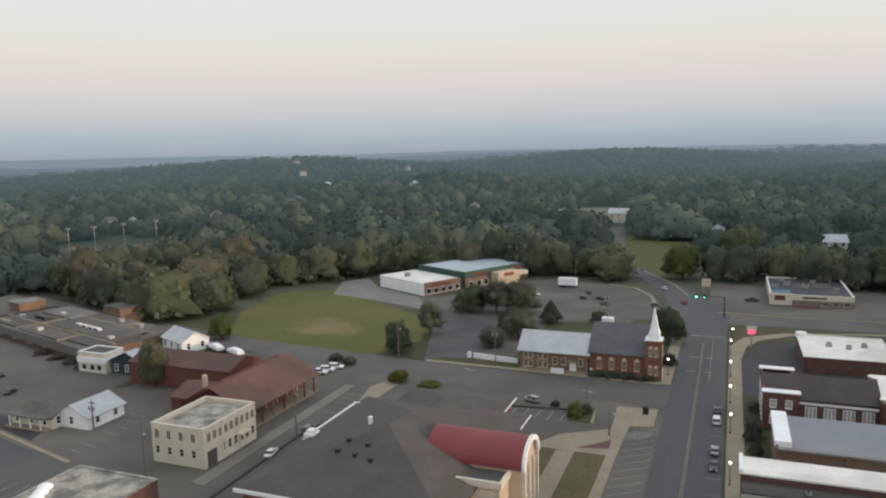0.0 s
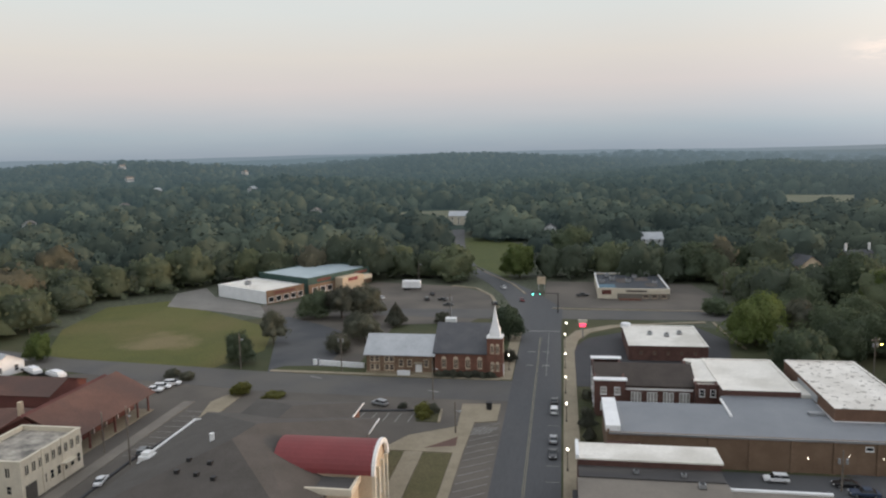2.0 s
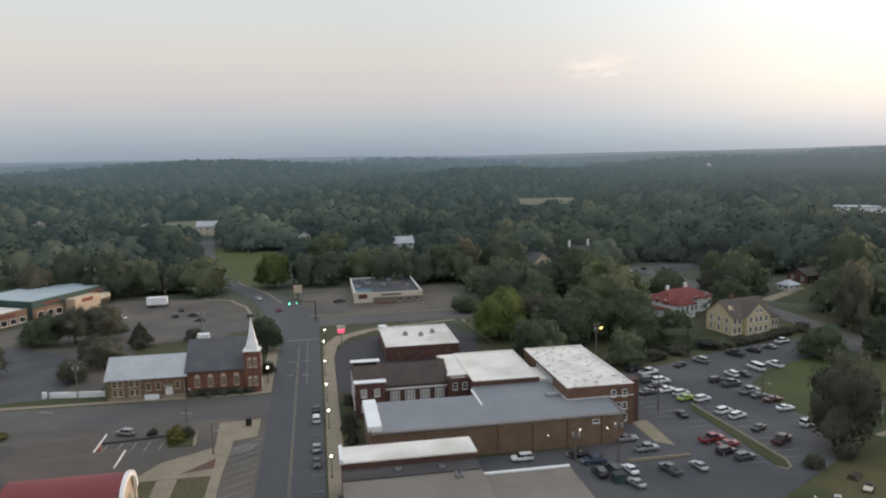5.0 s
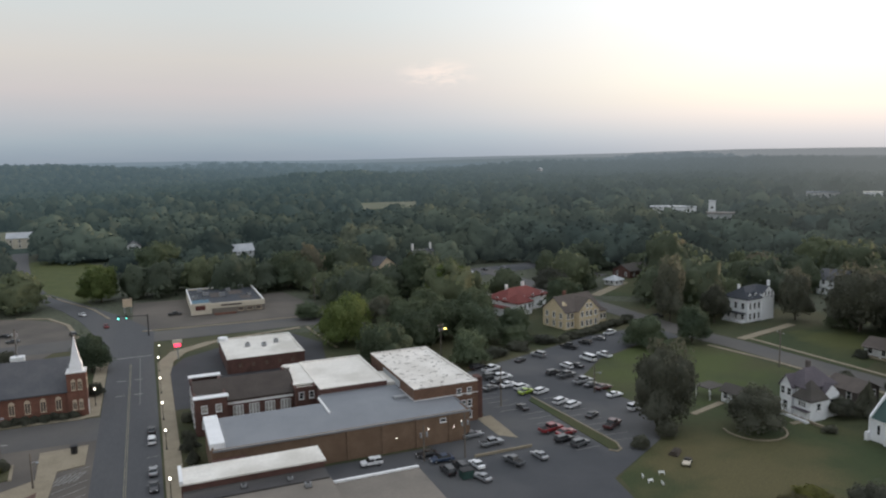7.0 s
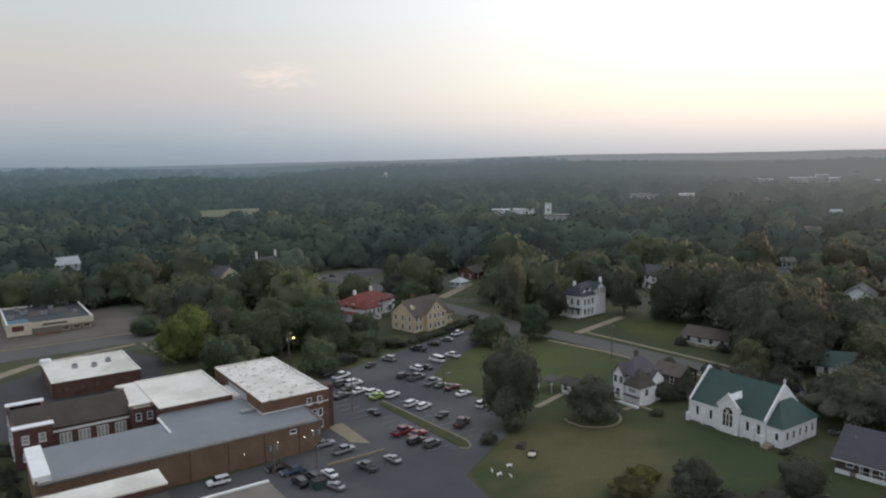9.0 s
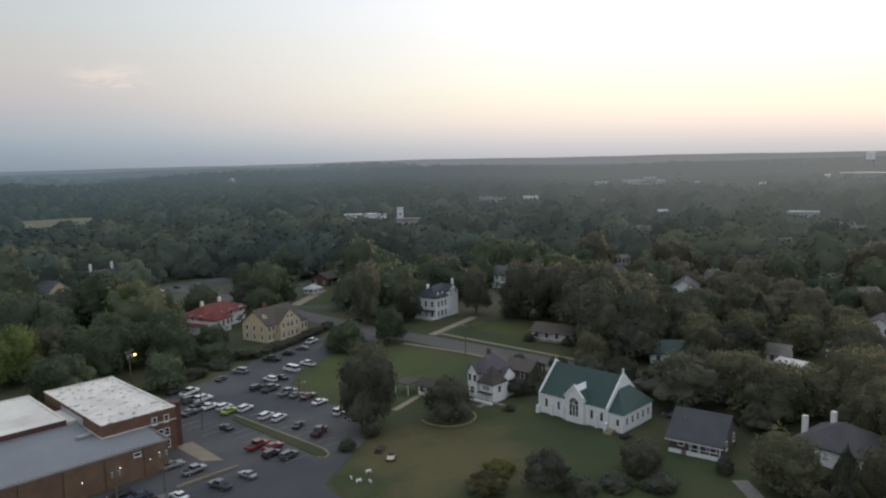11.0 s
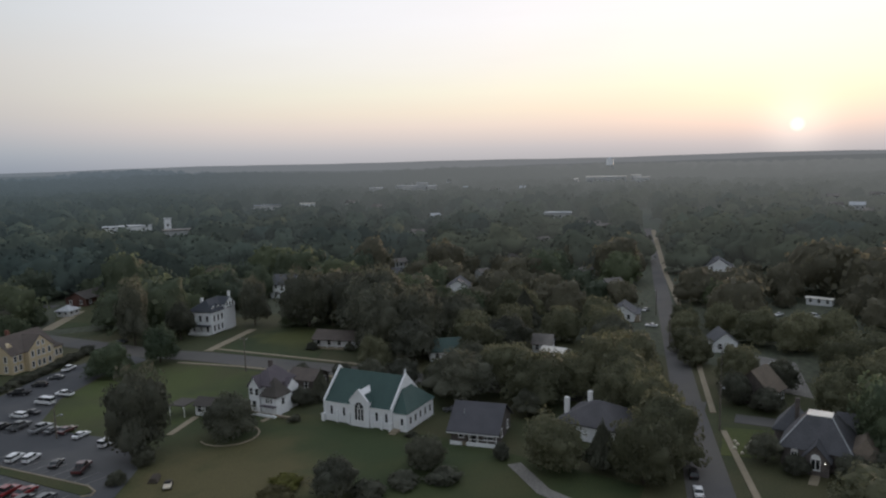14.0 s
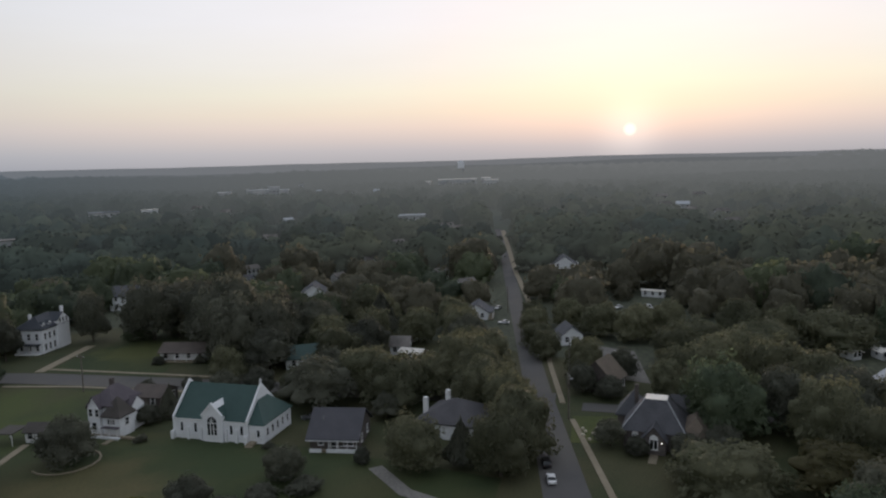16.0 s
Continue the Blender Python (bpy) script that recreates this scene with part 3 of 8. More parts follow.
def hip_roof(x0, x1, y0, y1, z0, z1, over=0.5, ridge=None, fascia=0.25):
    """ridge: x0, x1, y0, y1 of its ends; found by equal slopes when not given."""
    bm = bmesh.new()
    if ridge is None:
        w, d = x1 - x0, y1 - y0
        k = min(w, d) / 2
        ridge = (x0 + k, x1 - k, (y0 + y1) / 2, (y0 + y1) / 2) if w >= d else ((x0 + x1) / 2, (x0 + x1) / 2, y0 + k, y1 - k)
    x0, x1, y0, y1 = x0 - over, x1 + over, y0 - over, y1 + over
    lo = [bm.verts.new(p) for p in ((x0, y0, z0 - fascia), (x1, y0, z0 - fascia), (x1, y1, z0 - fascia), (x0, y1, z0 - fascia))]
    e = [bm.verts.new(p) for p in ((x0, y0, z0), (x1, y0, z0), (x1, y1, z0), (x0, y1, z0))]
    a, b = bm.verts.new((ridge[0], ridge[2], z1)), bm.verts.new((ridge[1] + 1e-3, ridge[3] + 1e-3, z1))
    bm.faces.new(lo[::-1])
    for i in range(4):
        bm.faces.new((lo[i], lo[(i + 1) % 4], e[(i + 1) % 4], e[i]))
    if abs(ridge[1] - ridge[0]) >= abs(ridge[3] - ridge[2]):
        faces = ((e[0], e[1], b, a), (e[1], e[2], b), (e[2], e[3], a, b), (e[3], e[0], a))
    else:
        faces = ((e[0], e[1], a), (e[1], e[2], b, a), (e[2], e[3], b), (e[3], e[0], a, b))
    for f in faces:
        bm.faces.new(f)
    return bm


def flat_block(name, u0, u1, v0, v1, h, wall, roof, label, category="building", parapet=0.5, coping=None, group=""):
    """A flat-roofed block: four thick walls, the roof inside them, a coping on top. Its origin is the middle of its base."""
    w, d = (u1 - u0) / 2, (v1 - v0) / 2
    t = thing(name, (u0 + u1) / 2, (v0 + v1) / 2, 0, label, category, group)
    k = 0.35
    part("wall", boxed((-w, w, -d, -d + k, 0, h), (-w, w, d - k, d, 0, h), (-w, -w + k, -d + k, d - k, 0, h), (w - k, w, -d + k, d - k, 0, h)), wall, t)
    part("roof", boxed((-w + k, w - k, -d + k, d - k, h - parapet - 0.25, h - parapet)), roof, t)
    o = 0.08
    part("coping", boxed((-w - o, w + o, -d - o, -d + k + o, h, h + 0.12), (-w - o, w + o, d - k - o, d + o, h, h + 0.12),
                         (-w - o, -w + k + o, -d + k + o, d - k - o, h, h + 0.12), (w - k - o, w + o, -d + k + o, d - k - o, h, h + 0.12)), coping or TRIM, t)
    return t, w, d


def roof_unit(x, y, z, s=1.2):
    t = thing("rooftop_unit", x, y, 0, "grey metal air conditioning unit on the roof", "air conditioner", "rooftop units", z)
    part("casing", boxed((-s / 2, s / 2, -s / 2, s / 2, 0.1, s * 0.75)), GALV, t)
    for y0 in (-s / 2, s / 2 - 0.12):
        part("base_rail", boxed((-s / 2 - 0.1, s / 2 + 0.1, y0, y0 + 0.12, 0, 0.1)), DARK_METAL, t)
    bm = bmesh.new()
    tube(bm, (0, 0, s * 0.75), (0, 0, s * 0.75 + 0.12), s * 0.36, s * 0.34, 12)
    part("fan_guard", bm, DARK_METAL, t)
    return t


# ---- the ground ----
RIDGES = ((-9, 11, 1750, 420, 30), (6, 7, 2250, 420, 32), (-31, 9, 1500, 350, 20), (27, 10, 1600, 380, 13), (40, 6, 2600, 420, 30), (104, 3.5, 2500, 350, 34), (72, 8, 2300, 420, 16), (14, 6, 1150, 220, 12), (-20, 6, 950, 200, 11))


def rise(x, y):
    """Height of the land: level in the town, rolling beyond it, with wooded ridges (azimuth, spread, distance, depth, height)."""
    r = np.hypot(x, y)
    k = np.clip((r - 450) / 1400, 0, 1)
    k = k * k * (3 - 2 * k)
    w = np.sin(x / 410 + 1.1) * np.cos(y / 530 + 0.4) + 0.6 * np.sin(x / 190 + y / 260 + 2.0) + 0.35 * np.sin(y / 120 - x / 150)
    z = k * (6 + 12 * w) * (1 - 0.65 * np.clip((r - 1500) / 1300, 0, 1))
    a = np.degrees(np.arctan2(x, y))
    for az, spread, far, depth, tall in RIDGES:
        z = z + tall * np.exp(-((a - az) / spread) ** 2 - ((r - far) / depth) ** 2)
    return z


def land():
    rings = [0, 60, 120, 180, 240, 300, 360, 420, 480] + [480 * 1.09 ** i for i in range(1, 27)]
    n = 180
    verts, faces = [(0, 0, 0)], []
    for r in rings[1:]:
        for i in range(n):
            a = 2 * math.pi * i / n
            x, y = r * math.sin(a), r * math.cos(a)
            verts.append((x, y, float(rise(x, y))))
    for i in range(n):
        faces.append((0, 1 + (i + 1) % n, 1 + i))
    for k in range(len(rings) - 2):
        for i in range(n):
            a, b = 1 + k * n + i, 1 + k * n + (i + 1) % n
            faces.append((a, b, b + n, a + n))
    me = bpy.data.meshes.new("ground")
    me.from_pydata(verts, [], faces)
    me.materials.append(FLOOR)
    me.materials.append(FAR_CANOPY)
    # ground past 480 m takes the haze-painted, partly glowing material
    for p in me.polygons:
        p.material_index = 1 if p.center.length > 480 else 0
    me.polygons.foreach_set("use_smooth", [True] * len(me.polygons))
    tagged(new("ground", me), "dark green wooded ground rolling away to low hills", "ground", kind="structure")


def hills(name, r, base, mean, swing, seed, material, label):
    """A line of hills miles off, as a long low bank."""
    verts, faces, n = [], [], 720
    for i in range(n):
        a = 2 * math.pi * i / n
        h = mean + swing * (0.5 * math.sin(3 * a + seed) + 0.35 * math.sin(7 * a + 2.1 * seed) + 0.2 * math.sin(17 * a + seed * 3.3) + 0.06 * math.sin(61 * a + seed))
        x, y = math.sin(a), math.cos(a)
        verts += [(x * r, y * r, base), (x * (r + 60), y * (r + 60), h * 0.8), (x * (r + 160), y * (r + 160), h)]
    for i in range(n):
        j = (i + 1) % n
        for k in (0, 1):
            faces.append((3 * i + k, 3 * j + k, 3 * j + k + 1, 3 * i + k + 1))
    me = bpy.data.meshes.new(name)
    me.from_pydata(verts, [], faces)
    me.materials.append(material)
    tagged(new(name, me), label, "hills", kind="structure")


land()
# hill banks are unlit and glow in painted haze colours
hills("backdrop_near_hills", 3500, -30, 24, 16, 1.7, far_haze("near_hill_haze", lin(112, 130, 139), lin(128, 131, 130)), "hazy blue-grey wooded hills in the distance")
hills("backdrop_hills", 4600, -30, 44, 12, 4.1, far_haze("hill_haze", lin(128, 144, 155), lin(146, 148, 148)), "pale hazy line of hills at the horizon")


def slab(name, pts, z, material, label, category, low=-0.1):
    bm = bmesh.new()
    area = sum(pts[i - 1][0] * pts[i][1] - pts[i][0] * pts[i - 1][1] for i in range(len(pts)))
    prism(bm, pts if area > 0 else pts[::-1], low, z)
    return structure(name, bm, material, label, category)


def ribbon(name, line, width, z, material, label, category, low=-0.1):
    """A road along a line of points; width one number or one for each point."""
    n = len(line)
    ws = width if isinstance(width, (list, tuple)) else [width] * n
    left, right = [], []
    for i, (x, y) in enumerate(line):
        ax, ay = line[max(0, i - 1)]
        bx, by = line[min(n - 1, i + 1)]
        d = Vector((bx - ax, by - ay)).normalized()
        left.append((x - d.y * ws[i] / 2, y + d.x * ws[i] / 2))
        right.append((x + d.y * ws[i] / 2, y - d.x * ws[i] / 2))
    bm = bmesh.new()
    for i in range(n - 1):
        prism(bm, [right[i], right[i + 1], left[i + 1], left[i]], low, z)
    return structure(name, bm, material, label, category)


def stripes(name, segs, material, label, z=0.075, low=0.0):
    """Painted lines, each from x, y to x, y with a width."""
    bm = bmesh.new()
    for x0, y0, x1, y1, w in segs:
        d = Vector((x1 - x0, y1 - y0)).normalized() * (w / 2)
        prism(bm, [(x0 + d.y, y0 - d.x), (x1 + d.y, y1 - d.x), (x1 - d.y, y1 + d.x), (x0 - d.y, y0 + d.x)], low, z)
    return structure(name, bm, material, label, "road marking")


# open ground, lowest first
slab("lawn_town", [(-260, 20), (160, -60), (200, 60), (205, 160), (140, 220), (60, 205), (0, 235), (-60, 235), (-150, 190), (-260, 200)], 0.02, GRASS, "patchy dry town grass", "grass")
slab("meadow", [(-136, 169.5), (-115, 167), (-86, 162), (-79, 180.7), (-84, 198), (-92.7, 209), (-104, 217), (-120, 228), (-141, 242), (-158, 230), (-152, 198)], 0.05, MEADOW, "mown yellow-green meadow with bare patches", "grass")
slab("lawn_north_field", [(-14, 262), (-18, 280), (-22, 300), (-16, 330), (-14, 380), (-40, 440), (-66, 430), (-52, 365), (-42, 325), (-30, 300)], 0.03, LAWN, "green roadside field below the woods", "grass")
slab("lawn_far_field", [(-123, 538), (-77, 540), (-86, 626), (-136, 610)], 1.2, PALE_MEADOW, "pale mown field among the woods", "grass", low=-1)
slab("lawn_hill_field", [(180, 640), (234, 640), (266, 725), (206, 740)], 4.0, PALE_MEADOW, "pale mown strip among the woods", "grass", low=-4)
slab("lawn_ball_field", [(-326, 268), (-312, 296), (-305, 338), (-320, 356), (-334, 322), (-342, 290)], 0.3, PALE_MEADOW, "ball field with floodlight poles beyond the trees", "grass", low=-1)
ribbon("pavement_ball_track", [(-324, 268), (-318, 288), (-312, 308), (-308, 328), (-311, 352)], 8.0, 0.35, GRAVEL, "pale bare track beside the ball field", "pavement", low=-1)
slab("lawn_east_field", [(150, 150), (152, 116), (162, 120), (176, 124), (190, 138), (202, 158), (176, 152)], 0.05, WORN_LAWN, "green lawn beside the street", "grass")
slab("lawn_church_field", [(68, 93), (60, 60), (64, 20), (112, 22), (118, 60), (118.5, 104), (140, 108), (137, 160), (126, 160), (104, 151), (92, 141), (91, 128), (93, 117), (84, 103)], 0.04, WORN_LAWN, "green church lawn with worn dry patches", "grass")
slab("lawn_hedged", [(152, 222), (160, 214), (196, 236), (186, 250), (172, 246)], 0.05, WORN_LAWN, "green lawn before the long house", "grass")
slab("lawn_behind_red_house", [(118, 226), (136, 222), (136, 262), (120, 262)], 0.05, LAWN, "green lawn behind the red-roofed house", "grass")
slab("lawn_garden", [(129.5, 12.6), (143.5, 13.4), (145, 4.8), (131, 4.0)], 0.05, LAWN, "small green garden lawn", "grass")

slab("pavement_west", [(-240, 30), (-11.05, 30), (-11.05, 148), (-63, 148), (-90, 165), (-135, 150), (-240, 165)], 0.05, ASPHALT, "worn grey asphalt of the streets and car parks", "pavement")
ribbon("road_cross_street", [(-11, 153.6), (-40, 154), (-67, 155), (-100, 159.5), (-129, 164), (-177, 176), (-250, 196)], [13.5, 13.5, 13.5, 12, 9, 8, 8], 0.06, ROAD, "grey asphalt side street past the church", "road")
ribbon("road_main_street", [(-5.6, 20), (-5.6, 160), (-5.7, 212), (-7.5, 236), (-15, 262), (-24, 285), (-42, 325), (-52, 365), (-60, 420), (-68, 480)], [11, 11, 11, 16, 13, 10, 8, 8, 8, 8], 0.065, MAIN_ROAD, "grey asphalt main street with parking bays", "road")
ribbon("road_highway", [(-60, 229), (-25, 229), (0, 229.5), (40, 230), (60, 226), (100, 236), (180, 262)], [10, 14, 13.5, 13, 10, 9, 9], 0.062, ROAD, "grey asphalt cross road at the signal", "road")
slab("pavement_store", [(-66, 167), (-50, 172), (-50, 212), (-28, 216), (-20, 238), (-26, 262), (-40, 276), (-74, 284), (-92, 244), (-103, 236), (-128, 250), (-140, 262), (-136, 246), (-100, 222), (-76, 208), (-70, 190)], 0.055, ASPHALT, "asphalt car park round the shops", "pavement")
slab("pavement_church_drive", [(-70, 161.2), (-57, 163), (-58, 182), (-61, 200), (-74, 211), (-87, 220), (-92, 215), (-84, 204), (-77, 182)], 0.062, DARK_ASPHALT, "dark asphalt drive between the meadow and the church", "pavement")
slab("pavement_pharmacy", [(-6, 240), (46, 237), (52, 262), (48, 284), (-6, 288)], 0.055, ASPHALT, "asphalt forecourt of the corner shop", "pavement")
slab("pavement_bank", [(3, 158), (16, 158), (16, 176), (40, 176), (44, 200), (38, 216), (20, 210), (7, 200), (3, 190)], 0.05, FRESH, "dark fresh asphalt drive round the white-roofed shop", "pavement")
slab("pavement_east_lot", [(22, 60), (24, 117), (58.5, 117), (60.5, 128), (60.5, 152), (72, 157), (92, 164), (114, 172.5), (128, 174), (138, 168), (137, 160), (124, 160), (104, 151.5), (92, 141), (91, 128), (93, 117), (84, 103), (67, 93), (60, 60)], 0.06, DARK_ASPHALT, "asphalt car park crowded with parked cars", "pavement")
ribbon("road_east_street", [(141, 300), (142, 215), (142, 190), (142, 165), (145, 148), (147.5, 114), (149, 85), (151, 55), (153, 18)], 8.5, 0.065, ROAD, "narrow grey residential street", "road")
ribbon("road_side_street", [(40, -6), (107.8, 11), (156.3, 22), (232.6, 38.8), (312, 56), (430, 81), (540, 106), (700, 142)], [7.4, 7.4, 5.8, 5.4, 5.2, 5, 5, 5], 0.06, ROAD, "long straight grey street through the trees", "road")
ribbon("road_lane", [(149.5, 12), (149.5, -20), (147, -70)], 5, 0.07, ROAD, "grey lane off the street", "road")
slab("pavement_yard", [(168, -2), (196, 2), (200, 12), (172, 10)], 0.05, GRAVEL, "pale gravel parking yard", "pavement")
slab("pavement_far_lot", [(122, 280), (168, 290), (172, 306), (124, 300)], 0.055, DARK_ASPHALT, "asphalt car park among the trees", "pavement")
slab("pavement_store_yard", [(44, 117.6), (60, 112.5), (62.5, 128), (53, 127)], 0.058, DARK_ASPHALT, "asphalt yard behind the brick store", "pavement")
slab("pavement_concrete_pad", [(58.2, 117), (61, 114.5), (61.5, 127), (58.2, 127)], 0.075, CONCRETE, "pale concrete pad behind the brick building", "pavement")

# pavements with real kerbs
slab("pavement_main_east", [(0.1, 60), (3.2, 60), (3.2, 186), (4.5, 198), (8, 206), (16, 213), (30, 218), (42, 220), (42, 222), (14, 215.5), (4, 208), (0.5, 198)], 0.17, CONCRETE, "pale concrete pavement with street lamps", "pavement")
slab("pavement_church_side", [(-14, 161), (-11.3, 161), (-11.3, 214), (-14, 214)], 0.17, CONCRETE, "concrete pavement beside the church", "pavement")
slab("pavement_church_front", [(-70, 162.3), (-14, 160.6), (-14, 162.2), (-70, 163.8)], 0.17, CONCRETE, "concrete pavement in front of the church", "pavement")
slab("pavement_court_walk", [(-18.7, 60), (-17.0, 60), (-17.0, 119.5), (-16.6, 134), (-12.4, 135), (-12.4, 144.7), (-20.3, 144.2), (-19.6, 131.7), (-28, 126.4), (-31, 121), (-31, 119.4), (-18.7, 119.4)], 0.17, CONCRETE, "concrete courthouse walk", "pavement")
slab("pavement_court_path", [(-27.2, 60), (-24.0, 60), (-24.0, 119.3), (-27.2, 119.3)], 0.165, CONCRETE, "concrete path across the courthouse lawn", "pavement")
slab("lawn_court_strip", [(-31.5, 60), (-27.3, 60), (-27.3, 119.2), (-31.5, 119.2)], 0.12, COURT_LAWN, "clipped lawn strip beside the courthouse", "grass")
slab("lawn_court", [(-23.9, 60), (-18.8, 60), (-18.8, 119.2), (-23.9, 119.2)], 0.12, COURT_LAWN, "clipped courthouse lawn", "grass")
slab("lawn_wall_strip", [(-70, 164.0), (-46.2, 163.2), (-46.2, 167.0), (-60, 167.8), (-68, 167)], 0.09, WORN_LAWN, "grass strip before the white wall", "grass")
slab("lawn_mulch_bed", [(-24, 121), (-18.6, 122.4), (-18.8, 126.5)], 0.175, SHINGLE_RUST, "reddish mulch bed at the path", "grass")
ribbon("kerb_bay_edge", [(-41, 137.9), (-29.6, 139.2)], 0.5, 0.35, FRESH, "dark low kerb at the head of the bays", "kerb")
ribbon("kerb_island_side", [(-24.1, 140.4), (-23.5, 133.4)], 0.5, 0.2, CONCRETE, "pale concrete kerb", "kerb")
slab("pavement_church_island", [(-29.4, 140), (-24.4, 140.3), (-23.8, 133.5), (-28.0, 133.5)], 0.16, GRASS, "planted island in the car park", "grass")
slab("pavement_west_walk", [(-79.5, 88), (-76.8, 88), (-77.5, 140), (-80, 140)], 0.16, ROOF_TAUPE, "concrete walk in front of the shops", "pavement")
slab("pavement_island_tip", [(-71.5, 129), (-69.2, 130), (-68.8, 146), (-72, 146), (-74, 140)], 0.14, CONCRETE, "pale concrete island at the corner", "pavement")
slab("pavement_west_lot", [(-190, 100), (-150, 96.5), (-138.6, 94.6), (-105.3, 86.6), (-98, 74), (-98, 40), (-190, 40)], 0.06, DARK_ASPHALT, "dark blue-grey asphalt car park", "pavement")
slab("pavement_west_lane", [(-160, 106), (-146.5, 102.6), (-122.8, 97), (-120.5, 92.6), (-138.6, 96.8), (-160, 102)], 0.058, FRESH, "freshly tarred lane", "pavement")
ribbon("kerb_west_lot", [(-160, 101.2), (-138.6, 95.8), (-105.3, 87.6)], 0.9, 0.18, CONCRETE, "worn pale concrete kerb", "kerb")
# low dark strip along the car park's edge
ribbon("kerb_court_side", [(-72.9, 84), (-73.6, 109.7), (-71.6, 126)], 0.45, 0.3, FRESH, "dark low strip along the car park", "kerb")
slab("lawn_yard_weeds", [(-130, 121), (-127, 124), (-128, 132), (-131.5, 131)], 0.07, GRASS, "rough grass beside the yard", "grass")
slab("lawn_lot_island", [(72.6, 131.5), (74.2, 133), (75.6, 104.5), (74.5, 102.4), (73.0, 103)], 0.16, WORN_LAWN, "grass island in the car park", "grass")
ribbon("kerb_lot_island", [(74.4, 133.5), (75.8, 105), (74.9, 102.2), (73.6, 101.6), (72.7, 102.8)], 0.35, 0.2, CONCRETE, "pale concrete kerb", "kerb")
ribbon("kerb_pharmacy", [(-3, 238), (20, 236.4), (44, 236.2), (54, 240)], 0.9, 0.2, CONCRETE, "pale concrete kerb along the road", "kerb")
ribbon("kerb_store", [(-20.5, 236), (-25, 258), (-32, 272), (-42, 277)], 1.2, 0.2, CONCRETE, "pale concrete kerb of the car park", "kerb")
ribbon("kerb_alley", [(44.2, 221), (45, 207), (46.5, 192)], 0.8, 0.22, CONCRETE, "pale concrete kerb along the alley", "kerb")
ribbon("kerb_field", [(-13, 262), (-19, 282), (-30, 304), (-38, 322)], 0.7, 0.2, CONCRETE, "pale concrete kerb of the climbing road", "kerb")
ribbon("pavement_side_walk", [(100, 1.6), (110.1, 4.5), (141.5, 13.3)], 1.1, 0.16, CONCRETE, "concrete pavement beside the street", "pavement")
ribbon("pavement_side_walk_far", [(151, 16.2), (178, 22), (225, 31.2), (253, 38.2), (328, 56.2), (420, 76.2), (518, 97.5)], [1.2, 1.2, 1.5, 1.7, 2.0, 2.6, 3.2], 0.16, CONCRETE, "concrete pavement beside the street", "pavement")
ribbon("pavement_field_walk", [(149.8, 151), (162, 154), (176, 157.5)], 2.6, 0.14, CONCRETE, "pale concrete drive to the white mansion", "pavement")
ribbon("pavement_house_walk", [(98, 110.5), (108, 113.4)], 1.4, 0.14, CONCRETE, "narrow concrete garden path", "pavement")
ribbon("kerb_tree_ring", [(102.7 + 5.6 * math.cos(radians(a)), 99.3 + 5.6 * math.sin(radians(a))) for a in range(150, 391, 20)], 0.35, 0.22, CONCRETE, "low pale stone ring round the tree", "kerb")
ribbon("kerb_house_wall", [(114.4, 105), (114.6, 92)], 0.5, 0.5, CONCRETE, "low pale garden wall", "wall")
ribbon("pavement_east_walk", [(152.6, 150), (154, 118), (154.5, 100)], 1.2, 0.14, CONCRETE, "concrete pavement beside the residential street", "pavement")
ribbon("pavement_lawn_walk", [(137.6, 150), (141, 132), (143, 100)], 1.0, 0.14, CONCRETE, "concrete pavement along the lawn", "pavement")
ribbon("pavement_drive", [(150, 222), (165, 232), (176, 240)], 4.0, 0.1, CONCRETE, "pale concrete drive", "pavement")
ribbon("pavement_garden_drive", [(100, 26), (104, 36), (112, 44)], 2.5, 0.1, GRAVEL, "pale gravel drive", "pavement")
slab("pavement_store_gravel", [(-140, 268), (-128, 251), (-104, 237), (-93, 217), (-110, 224.5), (-124, 229), (-137, 233), (-146, 256)], 0.064, GRAVEL, "pale gravel yard beside the shop", "pavement")

lines = [(-6.0, v, -6.0, v + 4.0, 0.1) for v in range(60, 200, 4)] + [(-5.7, v, -5.7, v + 4.0, 0.1) for v in range(60, 200, 4)]
stripes("trim_centre_line", lines, YELLOW_LINE, "faded yellow double centre line", 0.085)
lines = [(-2.6, v, -0.4, v, 0.12) for v in range(104, 150, 6)]
lines += [(-8.6, v, -6.8, v, 0.5) for v in (173, 185)] + [(-4.8, v, -3.0, v, 0.5) for v in (173, 185)]
lines += [(-3.6, 165, -3.6, 205, 0.12), (-10.8, 207, -0.6, 207, 0.5)]
stripes("trim_street_marks", lines, PAINT_LINE, "worn white road markings", 0.085)
lines = [(-16.6, v, -11.6, v + 3.4, 0.14) for v in [70 + 2.9 * i for i in range(22)]]
lines += [(-39.6 + 2.5 * i, 133.0, -39.3 + 2.5 * i, 137.4, 0.16) for i in range(5)]
lines += [(-17.4 + 0.75 * i, 127.6 + 0.2 * i, -15.8 + 0.75 * i, 131.4 + 0.2 * i, 0.22) for i in range(6)]
lines += [(-76.5, v, -71.5, v, 0.12) for v in [112 + 2.8 * i for i in range(9)]]
lines += [(-110 - i * 0.6, 92 + 3 * i, -105 - i * 0.6, 91 + 3 * i, 0.13) for i in range(7)]
lines += [(-118 + 2.8 * i, 74, -118 + 2.8 * i, 79, 0.13) for i in range(7)]
lines += [(67.4, v, 72.3, v, 0.12) for v in [105 + 2.8 * i for i in range(8)]] + [(75.8, v, 80.6, v - 0.6, 0.12) for v in [106 + 2.8 * i for i in range(10)]]
